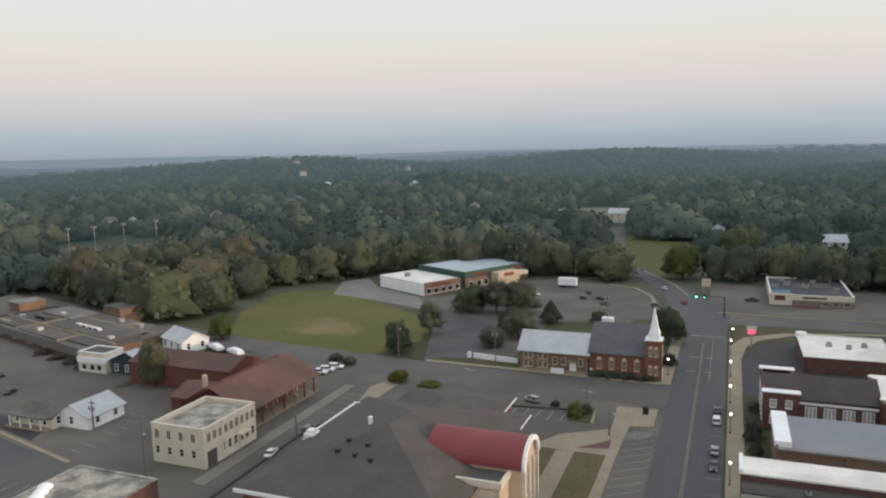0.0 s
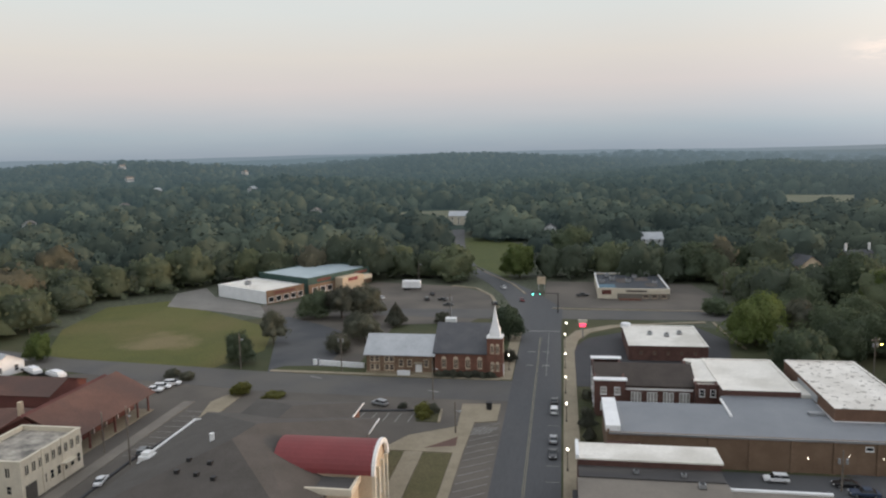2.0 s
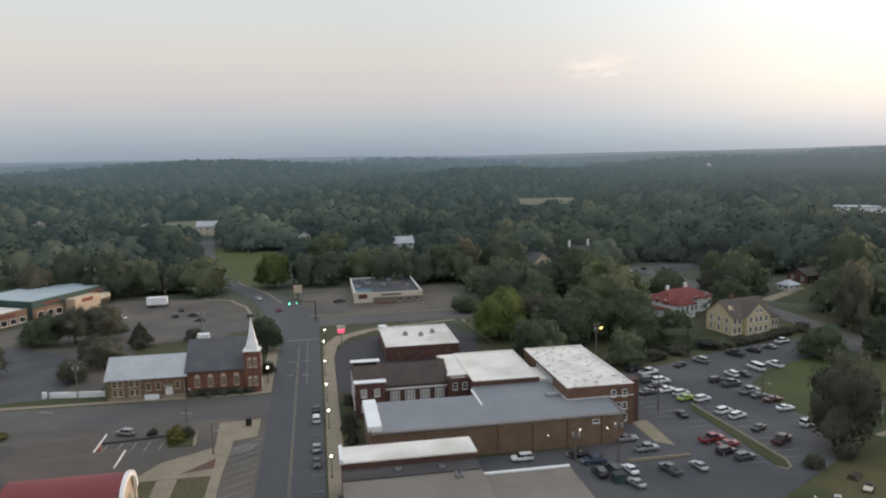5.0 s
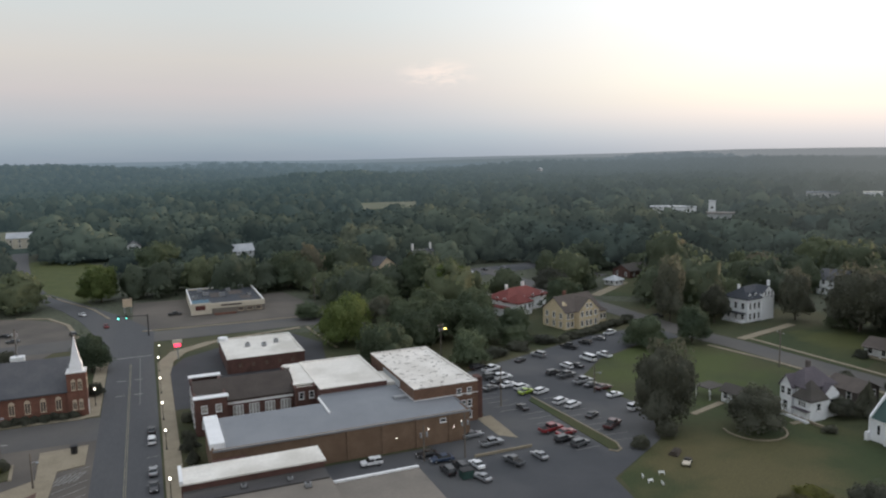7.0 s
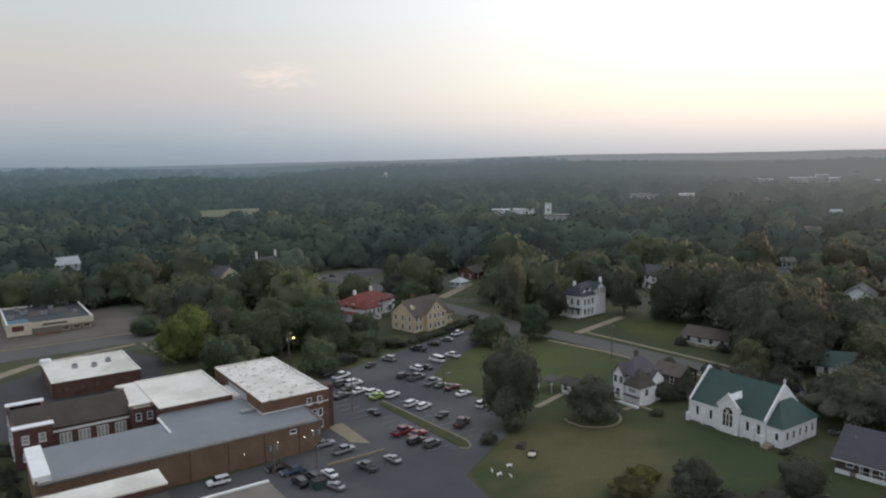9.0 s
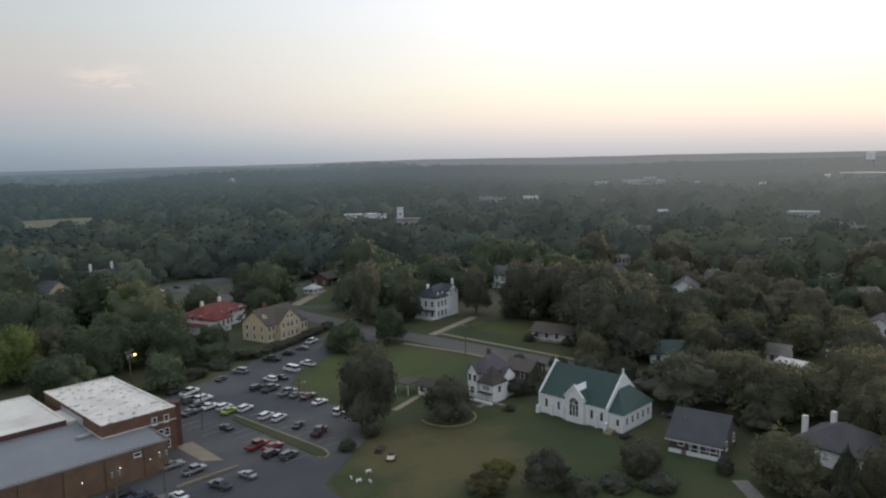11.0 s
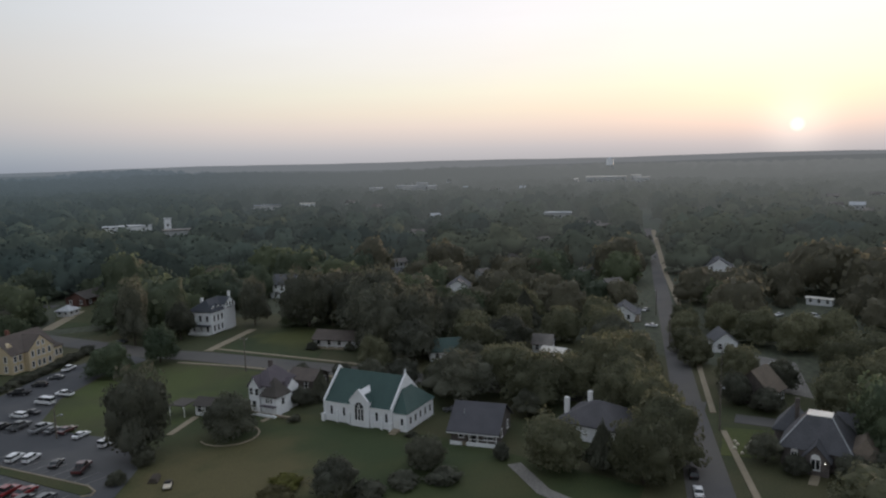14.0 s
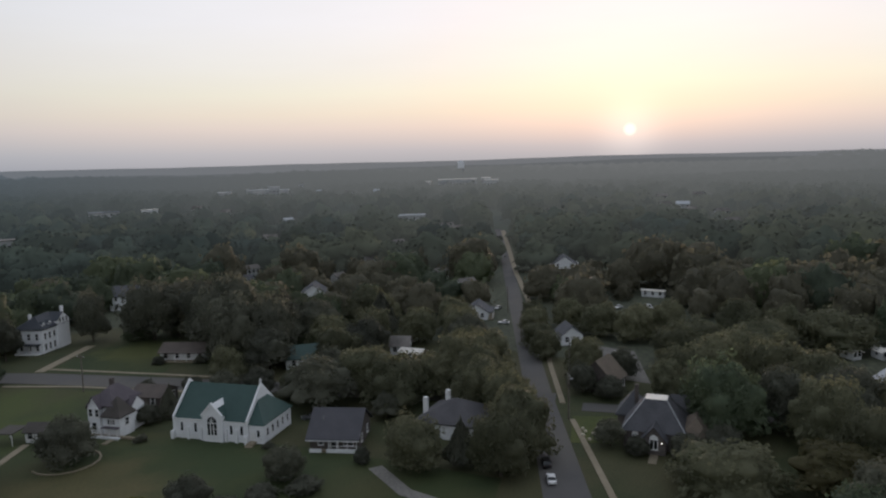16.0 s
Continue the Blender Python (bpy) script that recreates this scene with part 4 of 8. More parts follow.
lines += [(64, v, 68.8, v, 0.12) for v in [128 + 2.8 * i for i in range(8)]]
lines += [(-58.5, 159.5, -55.5, 158.2, 0.5), (-29, 152, -26.4, 151.2, 0.5)]
stripes("trim_bay_lines", lines, PAINT_LINE, "worn white parking bay lines", 0.1)


# ---- the courthouse ----
def courthouse():
    t = thing("courthouse", -45.5, 94.5, 0, "brick courthouse with dark hipped shingle roof and red barrel-roofed entrance", "courthouse")
    ox, oy = 45.5, -94.5                                  # from the town's grid to the courthouse
    part("wall", boxed((-14.5, 12.5, -18.5, 18.5, 0, 8), (-8.5, 10, 18.5, 26, 0, 8), (12.5, 14.5, -18.5, 12.5, 0, 8)), BRICK, t)
    part("main_roof", hip_roof(-14.5, 14.5, -18.5, 18.5, 8, 13.2, 0.8, ridge=(0.5, 1.6, -4.0, 2.0)), SHINGLE, t)
    part("wing_roof", hip_roof(-8.5, 10, 10, 26, 8.0, 10.2, 0.7, ridge=(0.4, 0.9, 6.0, 18.0)), SHINGLE, t)
    part("fascia", boxed((-15.75, -15.4, 0.9, 15.2, 7.5, 8.15), (-15.75, -13.2, 15.2, 15.4, 7.6, 8.3)), TRIM, t, "white fascia board at the eaves")
    part("roof_cabinet", boxed((-15.8, -14.0, -1.2, 0.9, 7.4, 8.6), (-15.5, -14.3, -0.8, 0.5, 8.6, 9.1)), TRIM, t, "white boxed end of the eaves")
    for b in ((10.72, 10.84, 19.4, 26.6, 7.85, 8.1), (15.33, 15.45, 12.6, 19.2, 7.85, 8.1), (-15.2, 15.2, -19.5, -19.33, 7.6, 8.1)):
        part("east_fascia", boxed(b), TRIM, t, "white fascia board at the eaves")
    # entrance block with the barrel roof
    part("entrance_wall", boxed((7.0, 20.3, -4.3, 2.9, 0, 9.2)), TAN, t, "tan rendered entrance block")
    n, cy, r, z0, z1 = 16, -0.7, 3.8, 9.2, 12.3
    arc = lambda k: [(cy + (r + k) * math.cos(math.pi * i / n), z0 + (z1 - z0 + k) * math.sin(math.pi * i / n)) for i in range(n + 1)]
    bm = bmesh.new()
    loft(bm, arc(0.18) + arc(0)[::-1], "x", 6.4, 20.4)
    part("barrel_roof", bm, RED_ROOF, t, "curved red metal roof")
    bm = bmesh.new()
    loft(bm, arc(0.0), "x", 7.6, 20.2)
    part("tympanum", bm, TAN, t)
    bm = bmesh.new()
    loft(bm, arc(0.35) + arc(-0.35)[::-1], "x", 20.4, 20.85)
    part("arch_trim", bm, TRIM, t, "white arched front trim")
    for y in (-4.3, -1.9, 0.5, 2.5):
        part("pilaster", boxed((20.3, 20.75, y, y + 0.55, 0, 9.2)), CREAM, t)
    for y in (-2.85, -0.5, 1.75):
        for z in (2.0, 6.4):
            window(t, 20.3, y, z, 90, 1.5, 3.0, "sash")
    # lower flank with its own cornice
    part("flank_wall", boxed((11.6, 18.4, -8.4, -4.35, 0, 8.6)), TAN, t)
    part("flank_cornice", boxed((11.2, 18.8, -8.8, -8.4, 8.2, 9.1), (18.4, 18.8, -8.4, -4.35, 8.2, 9.1), (11.2, 11.6, -8.4, -4.35, 8.2, 9.1)), CREAM, t, "pale moulded cornice")
    part("flank_roof", boxed((11.6, 18.4, -8.4, -4.35, 8.6, 8.68)), DARK_FELT, t)
    part("flank_panel", boxed((12.4, 17.6, -8.46, -8.4, 5.2, 7.6)), CREAM, t)
    for y in (-7.2, -5.6):
        window(t, 18.4, y, 4.0, 90, 0.8, 2.4)
    bm = bmesh.new()
    ball(bm, (13.8, -8.75, 6.2), 0.28, 2)
    part("wall_lamp", bm, WARM_LAMP, t, "warm glowing wall lamp")
    for i, y in enumerate(row(-17, 17, 10)):
        for z in (2.2, 5.6):
            window(t, -14.5, y, z, -90, 1.1, 1.7)
    for x in row(-13, 12, 7):
        for z in (2.2, 5.6):
            window(t, x, -18.5, z, 0, 1.1, 1.7)
    for x, y, s in ((-4.3, -10.4, 0.3), (-3.7, -8.2, 0.28), (-1.4, -10.7, 0.28), (-0.5, -8.6, 0.3), (1.2, -11.2, 0.3)):
        z = 8 + 5.2 * min((x + 15.3) / 15.8, (y + 19.3) / 15.3)
        part("roof_vent", boxed((x - s, x + s, y - s, y + s, z - 0.3, z + 0.4)), DARK_METAL, t)
    for x, y in ((-3.8, -1.4), ):
        bm = bmesh.new()
        z = 8 + 5.2 * min(1, (x + 15.3) / 15.8)
        tube(bm, (x, y, z - 0.3), (x, y, z + 1.1), 0.35, 0.35, 10)
        part("vent_pipe", bm, TRIM, t, "white roof vent")


courthouse()


# ---- the brick church with its steeple ----
def brick_church():
    t = thing("brick_church", -30, 168, 0, "red brick church with grey roof and white steeple", "church")
    # nave along the side street
    part("nave_wall", gable_walls(0.6, 13.0, -4.6, 11.4, 5.5, 10.6, "x"), BRICK, t)
    part("nave_roof", gable_roof(0.6, 13.0, -4.6, 11.4, 5.5, 10.6, "x", 0.25, 0.4), SHINGLE_GREY, t, "grey shingle roof")
    for x in row(1.4, 12.6, 4):
        window(t, x, -4.6, 2.9, 0, 0.85, 2.0, "arch", TAN, GLASS_DUSK)
    # tower
    part("tower", boxed((13.0, 16.6, -5.2, -1.6, 0, 9.2)), BRICK, t)
    part("tower_cornice", boxed((12.9, 16.7, -5.3, -1.5, 9.2, 9.42)), TRIM, t)
    part("belfry", boxed((13.6, 16.0, -4.6, -2.2, 9.42, 10.6)), WHITE, t)
    bm = bmesh.new()
    v = [bm.verts.new(p) for p in ((13.6, -4.6, 10.6), (16.0, -4.6, 10.6), (16.0, -2.2, 10.6), (13.6, -2.2, 10.6))]
    m = [bm.verts.new(p) for p in ((14.0, -4.2, 11.9), (15.6, -4.2, 11.9), (15.6, -2.6, 11.9), (14.0, -2.6, 11.9))]
    tip = bm.verts.new((14.8, -3.4, 16.8))
    for i in range(4):
        j = (i + 1) % 4
        bm.faces.new((v[i], v[j], m[j], m[i]))
        bm.faces.new((m[i], m[j], tip))
    bm.faces.new(v[::-1])
    part("spire", bm, WHITE, t, "white tapering spire")
    for x in (14.2, 15.4):
        window(t, x, -5.2, 6.6, 0, 0.6, 1.6, "arch", TAN, GLASS_DUSK)
        window(t, x, -5.2, 2.4, 0, 0.6, 1.5, "arch", TAN, GLASS_DUSK)
    for y in (-4.2, -2.8):
        window(t, 16.6, y, 6.6, 90, 0.6, 1.6, "arch", TAN, GLASS_DUSK)
    door(t, 16.6, -3.4, 90, 1.6, 2.6)
    # hall with the pale metal roof
    part("hall_wall", gable_walls(-15.8, 0.2, -4.8, 5.2, 5.0, 8.4, "x"), BROWN_BRICK, t)
    part("hall_roof", gable_roof(-15.8, 0.2, -4.8, 5.2, 5.0, 8.4, "x", 0.2, 0.6), ROOF_METAL, t, "pale metal roof")
    part("hall_band", boxed((-15.95, 0.3, -4.95, -4.8, 4.5, 5.0), (-15.95, 0.3, -4.95, -4.8, 0, 0.7)), CONCRETE, t)
    for x in (-14.4, -13.2, -10.9, -9.7):
        for z in (1.7, 3.7):
            window(t, x, -4.8, z, 0, 0.9, 1.2, trim=TAN, glass=GLASS_DUSK)
    for x in (-7.4, -5.4, -1.4):
        window(t, x, -4.8, 2.8, 0, 0.9, 1.5, trim=TAN, glass=GLASS_DUSK)
    door(t, -3.2, -4.8, 0, 1.3, 2.4)
    part("porch_step", boxed((-4.2, -2.2, -6.2, -4.85, 0, 0.3)), CONCRETE, t)
    part("porch_roof", boxed((-4.2, -2.2, -6.0, -4.85, 2.9, 3.1)), CONCRETE, t)


brick_church()
t = thing("church_sign", -36.5, 161.6, 0, "white church notice board by the pavement", "sign")
part("board", boxed((-1.5, 1.5, -0.12, 0.12, 0.3, 1.5)), WHITE, t)
part("post", boxed((-1.3, -1.15, -0.08, 0.08, 0, 0.3)), DARK_METAL, t)
part("post", boxed((1.15, 1.3, -0.08, 0.08, 0, 0.3)), DARK_METAL, t)
t = thing("white_wall", -53.5, 168, -8, "low white rendered wall beside the church", "wall")
part("panel", boxed((-6, 6, -0.2, 0.2, 0, 1.3)), WHITE, t)
part("pier", boxed((-7.6, -6.8, -0.4, 0.4, 0, 1.4)), WHITE, t)


# ---- shops to the north ----
def shops():
    t, w, d = flat_block("white_shop", -124.4, -96.4, 244, 261.2, 4.4, WHITE, ROOF_WHITE, "long low white shop with brick front and flat roof", "shop", 0.3)
    t.matrix_basis = pose(-110.4, 252.6, 0, 0, 0, -29)
    part("brick_front", boxed((14.02, 14.25, -8.6, 8.6, 0, 4.8)), BROWN_BRICK, t, "brown brick shop front")
    part("sign_band", boxed((14.27, 14.35, -5, 4, 3.2, 4.1)), RED_SIDING, t, "red shop sign band")
    for y in row(-8.4, 8.4, 5):
        window(t, 14.25, y, 1.5, 90, 2.2, 1.7, "plain")
    roof_unit(-116, 254, 4.1, 1.8)
    t2, w, d = flat_block("green_shop", -111, -83, 259, 293, 6.4, GREEN_PAINT, ROOF_BLUE, "large shop with pale blue roof and dark green walls", "shop", 0.25, GREEN_PAINT)
    t2.matrix_basis = pose(-97, 276, 0, 0, 0, -28)
    part("brick_base", boxed((14.02, 14.3, -16.9, 16.9, 0, 3.9)), BROWN_BRICK, t2, "tan brick shop front")
    for y in (-9, 11):
        part("sign_band", boxed((14.02, 14.14, y - 3.5, y + 3.5, 4.6, 5.6)), RED_SIDING, t2, "red shop sign band")
    part("entrance", boxed((14.3, 18.5, -3.5, 8, 0, 5.0)), TAN, t2, "tan entrance block")
    part("entrance_sign", boxed((18.52, 18.64, -0.5, 4.5, 3.4, 4.6)), RED_ROOF, t2, "red entrance sign")
    part("cart_canopy", boxed((14.4, 17.5, 9, 14, 2.6, 4.0)), CREAM, t2)
    for y in (-14, -10, -6.5):
        window(t2, 14.3, y, 1.6, 90, 2.4, 2.0, "plain")
    t3, w, d = flat_block("corner_shop", 12.5, 36.5, 255, 288, 3.5, CREAM, SLATE, "low pale corner shop with dark flat roof and blue corner", "shop", 0.45)
    part("front_band", boxed((-12.1, 12.1, -16.95, -16.55, 1.9, 3.7)), CREAM, t3, "pale front band")
    part("corner_front", boxed((-12.3, -5.6, -17.2, -16.97, 0.2, 4.0)), CREAM, t3, "taller pale corner front")
    part("sign", boxed((-10.8, -7.6, -17.3, -17.22, 1.7, 3.3)), RED_SIDING, t3, "rusty red square shop sign")
    part("sign_band", boxed((-2.6, 4.4, -17.05, -16.97, 2.5, 3.1)), WEATHERED, t3, "brown shop lettering band")
    part("front_base", boxed((-5.5, 12.0, -16.8, -16.55, 0, 1.85)), ROOF_TAUPE, t3)
    part("planter", boxed((-5.0, 2.2, -19.4, -18.6, 0, 0.6)), BRICK, t3, "low brick planter")
    part("corner_canopy", boxed((-11.6, -5.8, -16.1, -7.0, 3.15, 3.4)), BLUE_ROOF, t3, "blue roof corner")
    for x in (4.0, 7.0, 10.0):
        window(t3, x, -16.8, 1.0, 0, 1.8, 1.1, "plain", TAN, GLASS_DUSK)
    for x, y, w, d in ((-2.4, 2.0, 4.2, 9.0), (4.6, 5.0, 5.0, 8.0), (7.0, -6.0, 4.0, 7.0)):
        part("roof_mat", boxed((x - w / 2, x + w / 2, y - d / 2, y + d / 2, 3.04, 3.12)), WEATHERED, t3, "brown roof mat")
    for x, y, k in ((14.5, 268, 1.8), (18.5, 274, 2.0), (17, 282, 1.6), (24, 270, 2.0), (27, 280, 1.6), (32, 284, 1.8), (33, 268, 1.4)):
        roof_unit(x, y, 3.05, k)
    # the white-roofed shop on the bend
    t4, w, d = flat_block("brick_shop", 16.2, 35, 179.5, 201, 3.7, DARK_BRICK, ROOF_WHITE, "dark brick shop with white flat roof", "shop", 0.05, ROOF_WHITE)
    bm = bmesh.new()
    tube(bm, (-8.4, 9.8, 3.4), (-8.4, 9.8, 4.5), 1.4, 1.3, 14)
    part("corner_turret", bm, WHITE, t4, "white round corner turret")
    for x in row(-8, 8, 5):
        window(t4, x, -10.75, 2.0, 0, 0.45, 0.5, "plain", BROWN_BRICK, GLASS_DUSK)
    for x, y in ((22.5, 191), (26.5, 189.5), (30, 192)):
        roof_unit(x, y, 3.68, 1.1)


shops()


# ---- the block east of the main street ----
def brick_hall():
    t = thing("brick_hall", 17, 148.5, 0, "dark brick hall with brown pitched roof and white windows", "hall")
    part("front_wall", boxed((-10.7, -4.8, -8.2, -7.8, 0, 7.2), (-10.7, -10.3, -7.8, 7.8, 0, 7.2), (-10.7, -4.8, 7.8, 8.2, 0, 7.2), (-5.2, -4.8, -7.8, 7.8, 0, 7.2)), DARK_BRICK, t)
    for y0, y1 in ((-8.4, -6.6), (6.6, 8.4)):
        part("parapet_cap", boxed((-10.9, -4.5, y0, y1, 7.2, 7.42)), WHITE, t, "white parapet capping")
    part("front_roof", gable_roof(-10.5, -5.2, -6.5, 7.3, 6.2, 8.2, "x", 0.2, 0.1), HALL_ROOF, t, "dark brown shingle roof")
    part("nave_wall", gable_walls(-4.8, 8.1, -6.6, 7.4, 5.8, 8.2, "x"), DARK_BRICK, t)
    part("nave_roof", gable_roof(-4.8, 8.3, -6.6, 7.4, 5.8, 8.2, "x", 0.25, 0.35), HALL_ROOF, t, "dark brown shingle roof")
    part("eaves_band", boxed((-4.6, 8.0, -6.85, -6.6, 5.0, 5.4)), TRIM, t, "white eaves band")
    for x in row(-4.2, 8.0, 4):
        window(t, x, -6.6, 3.2, 0, 1.7, 2.6, "triple", glass=GLASS_LIT)
    for x in (-9.0, -6.4):
        window(t, x, -8.2, 5.2, 0, 0.9, 1.3, glass=GLASS_LIT)
        window(t, x, -8.2, 2.2, 0, 0.9, 1.3, glass=GLASS_LIT)
    for y in row(-7, 7, 5):
        window(t, -10.7, y, 5.0, -90, 0.9, 1.4)
        window(t, -10.7, y, 2.0, -90, 0.9, 1.4)
    t2, w, d = flat_block("brick_annex", 25.2, 29.35, 140.2, 157, 6.8, DARK_BRICK, ROOF_WHITE, "dark brick annex with two white windows", "building", 0.3, DARK_BRICK)
    for x in (-0.9, 1.1):
        window(t2, x, -8.4, 5.3, 0, 0.8, 1.2)


def brick_block():
    t, w, d = flat_block("white_roofed_block", 29.4, 43, 136.8, 157.5, 7.1, DARK_BRICK, ROOF_WHITE, "brick block with a bright white flat roof", "building", 0.04, ROOF_WHITE)
    bm = bmesh.new()
    prism(bm, [(-6.85, -4.9), (-6.85, 10.4), (-10.4, 10.4), (-10.9, 9.4), (-10.2, 8.2), (-9.3, 7.6), (-10.1, 5.6), (-10.8, 4.2), (-10.0, 2.6), (-10.3, 0.4), (-11.0, -1.2), (-10.5, -2.6), (-11.1, -4.9)], 6.86, 7.06)
    part("roof_flap", bm, ROOF_WHITE, t, "white membrane lapped over the annex with a ragged edge")
    part("roof_link", boxed((6.85, 8.75, -9.9, -1.8, 5.6, 6.5)), ROOF_WHITE, t, "white roof over the link")
    part("front_flashing", boxed((-6.75, 6.8, -10.45, -10.36, 6.0, 6.12)), GALV, t)
    t, w, d = flat_block("brick_store", 45, 58.2, 126, 154.5, 8.0, STORE_BRICK, ROOF_STAINED, "three-storey brick store with stained white flat roof", "building", 0.04, ROOF_STAINED)
    for x, zs in ((2.6, (6.3, )), (4.8, (6.3, 3.8, 1.5)), (3.6, (3.8, ))):
        for z in zs:
            window(t, x, -14.25, z, 0, 0.75, 1.15)
    for y in row(-12, 12, 7):
        for z in (1.5, 3.9, 6.3):
            window(t, 6.6, y, z, 90, 0.8, 1.2)
    part("stair_tower", boxed((6.65, 8.0, -13.4, -11.4, 0, 8.4)), DARK_BRICK, t, "dark brick stair tower")
    part("wall_flashing", boxed((-6.72, -6.64, -6.0, 4.8, 6.0, 7.4)), ROOF_METAL, t, "pale membrane turned up the wall")
    part("wall_foot_flashing", boxed((-6.75, -6.64, -14.3, -6.1, 5.75, 5.95), (-6.75, 6.6, -14.4, -14.29, 5.75, 5.9)), TRIM, t)
    # grey-roofed store
    t = thing("grey_roofed_store", 30, 126, 0, "long brown brick store with wide grey flat roof", "building")
    k = 0.35
    part("wall", boxed((-22.6, 22.8, -8, -8 + k, 0, 5.6), (-22.6, -22.6 + k, -8 + k, 6.6, 0, 5.9), (22.8 - k, 22.8, -8 + k, 0.1, 0, 5.6), (-22.6, -1.2, 6.25, 6.6, 0, 5.6)), BROWN_BRICK, t)
    bm = bmesh.new()
    prism(bm, [(-22.2, -8.1), (22.9, -8.1), (22.9, 0.1), (14.8, 0.1), (14.8, 10.7), (-1.1, 10.7), (-1.1, 6.2), (-22.2, 6.2)], 5.3, [5.5, 5.5, 5.7, 5.75, 6.0, 6.0, 5.95, 5.95])
    part("roof", bm, ROOF_GREY, t, "wide smooth grey roof")
    part("parapet", boxed((-22.8, -20.4, -7.4, 6.6, 5.5, 6.5)), WHITE, t, "white street-side parapet")
    part("ridge_flashing", boxed((-1.5, -1.1, 0.5, 9.4, 5.75, 6.05)), TRIM, t)
    part("roof_edge", boxed((-22.4, 23.0, -8.25, -8.05, 5.3, 5.62), (22.8, 23.0, -8.05, 0.2, 5.3, 5.8)), GALV, t)
    for x in row(-16, 22, 6):
        part("pilaster", boxed((x - 0.25, x + 0.25, -8.2, -8.0, 0, 5.25)), BROWN_BRICK, t)
    part("street_wall", boxed((-22.7, -17.4, -9.4, -8.25, 0, 4.2)), DARK_BRICK, t)
    part("roof_hatch", boxed((11.8, 14.4, 2.2, 3.4, 5.7, 6.3)), GALV, t)
    for x, z in ((8.5, 2.6), (14.5, 3.2), (19.5, 3.0), (21, 3.8)):
        bm = bmesh.new()
        ball(bm, (x, -8.3, z), 0.08, 1)
        part("wall_lamp", bm, GLOBE, t, "small white wall lamp")
    window(t, 17.5, -8, 4.4, 0, 1.0, 0.5, "plain")
    # shops along the street, nearest the camera
    t = thing("street_shop", 12.4, 92, 0, "shop with white sloping parapet roof and dark flat roof", "shop")
    part("wall", boxed((-10.1, 10.2, 12.3, 17.6, 0, 6.7), (-10.1, 10.2, 8.6, 12.3, 0, 5.4), (-10.1, 10.2, -14, 8.6, 0, 5.0)), DARK_BRICK, t)
    part("white_roof", boxed((-10.4, 10.4, 12.0, 17.9, 6.7, 6.95)), ROOF_WHITE, t, "white membrane roof strip")
    part("white_parapet", boxed((-10.4, -9.9, 12.0, 17.9, 6.95, 7.4)), WHITE, t)
    part("low_roof", boxed((-10.0, 10.1, 8.6, 12.3, 5.42, 5.72)), DARK_FELT, t, "dark lower roof")
    part("front_roof", boxed((-10.2, 10.3, -14, 8.6, 5.02, 5.5)), ROOF_TAUPE, t)
    part("awning", boxed((-10.9, -10.15, 2, 9, 2.8, 3.4)), DARK_METAL, t)
    roof_unit(10.5, 102.2, 5.7, 0.7)
    roof_unit(17, 101.8, 5.7, 0.7)
    roof_unit(19.0, 99.0, 5.5, 0.9)
    t = thing("low_shop", 29.6, 88, 0, "low shop with grey flat roof and white rear parapet", "shop")
    part("wall", boxed((-6.6, 6.6, -16, 12.8, 0, 4.4)), BROWN_BRICK, t)
    part("roof", boxed((-6.7, 6.7, -16, 12.4, 4.42, 4.6)), ROOF_TAUPE, t)
    part("parapet", boxed((-6.7, 6.7, 12.42, 12.85, 4.3, 4.88)), WHITE, t, "white rear parapet")


brick_hall()
brick_block()


# ---- buildings to the west ----
def cream_hall():
    t, w, d = flat_block("cream_building", -91.6, -80.6, 93.0, 107.2, 6.9, CREAM, ROOF_PATCHY, "two-storey cream painted building with weathered flat roof", "building", 0.7, CREAM)
    for y in row(-6.6, 6.8, 9):
        window(t, w, y, 5.2, 90, 0.75, 1.5, "arch", CREAM)
    for y in row(-3.0, 6.8, 6):
        window(t, w, y, 2.2, 90, 0.75, 1.4, "sash", CREAM)
    part("garage_door", boxed((w - 0.02, w + 0.06, -6.4, -4.0, 0, 2.8)), SHINGLE, t, "dark open garage doorway")
    part("awning", boxed((w + 0.02, w + 1.2, 1.5, 4.2, 2.9, 3.1)), CREAM, t)
    for x in row(-5.6, 4.6, 4):
        window(t, x, -d, 5.2, 0, 0.75, 1.5, "arch", CREAM)
        window(t, x, -d, 2.4, 0, 0.75, 1.2, "sash", CREAM)
    for y in (-2.6, 2.0):
        part("pilaster", boxed((w + 0.02, w + 0.18, y, y + 0.4, 0, 7.2)), CREAM, t)


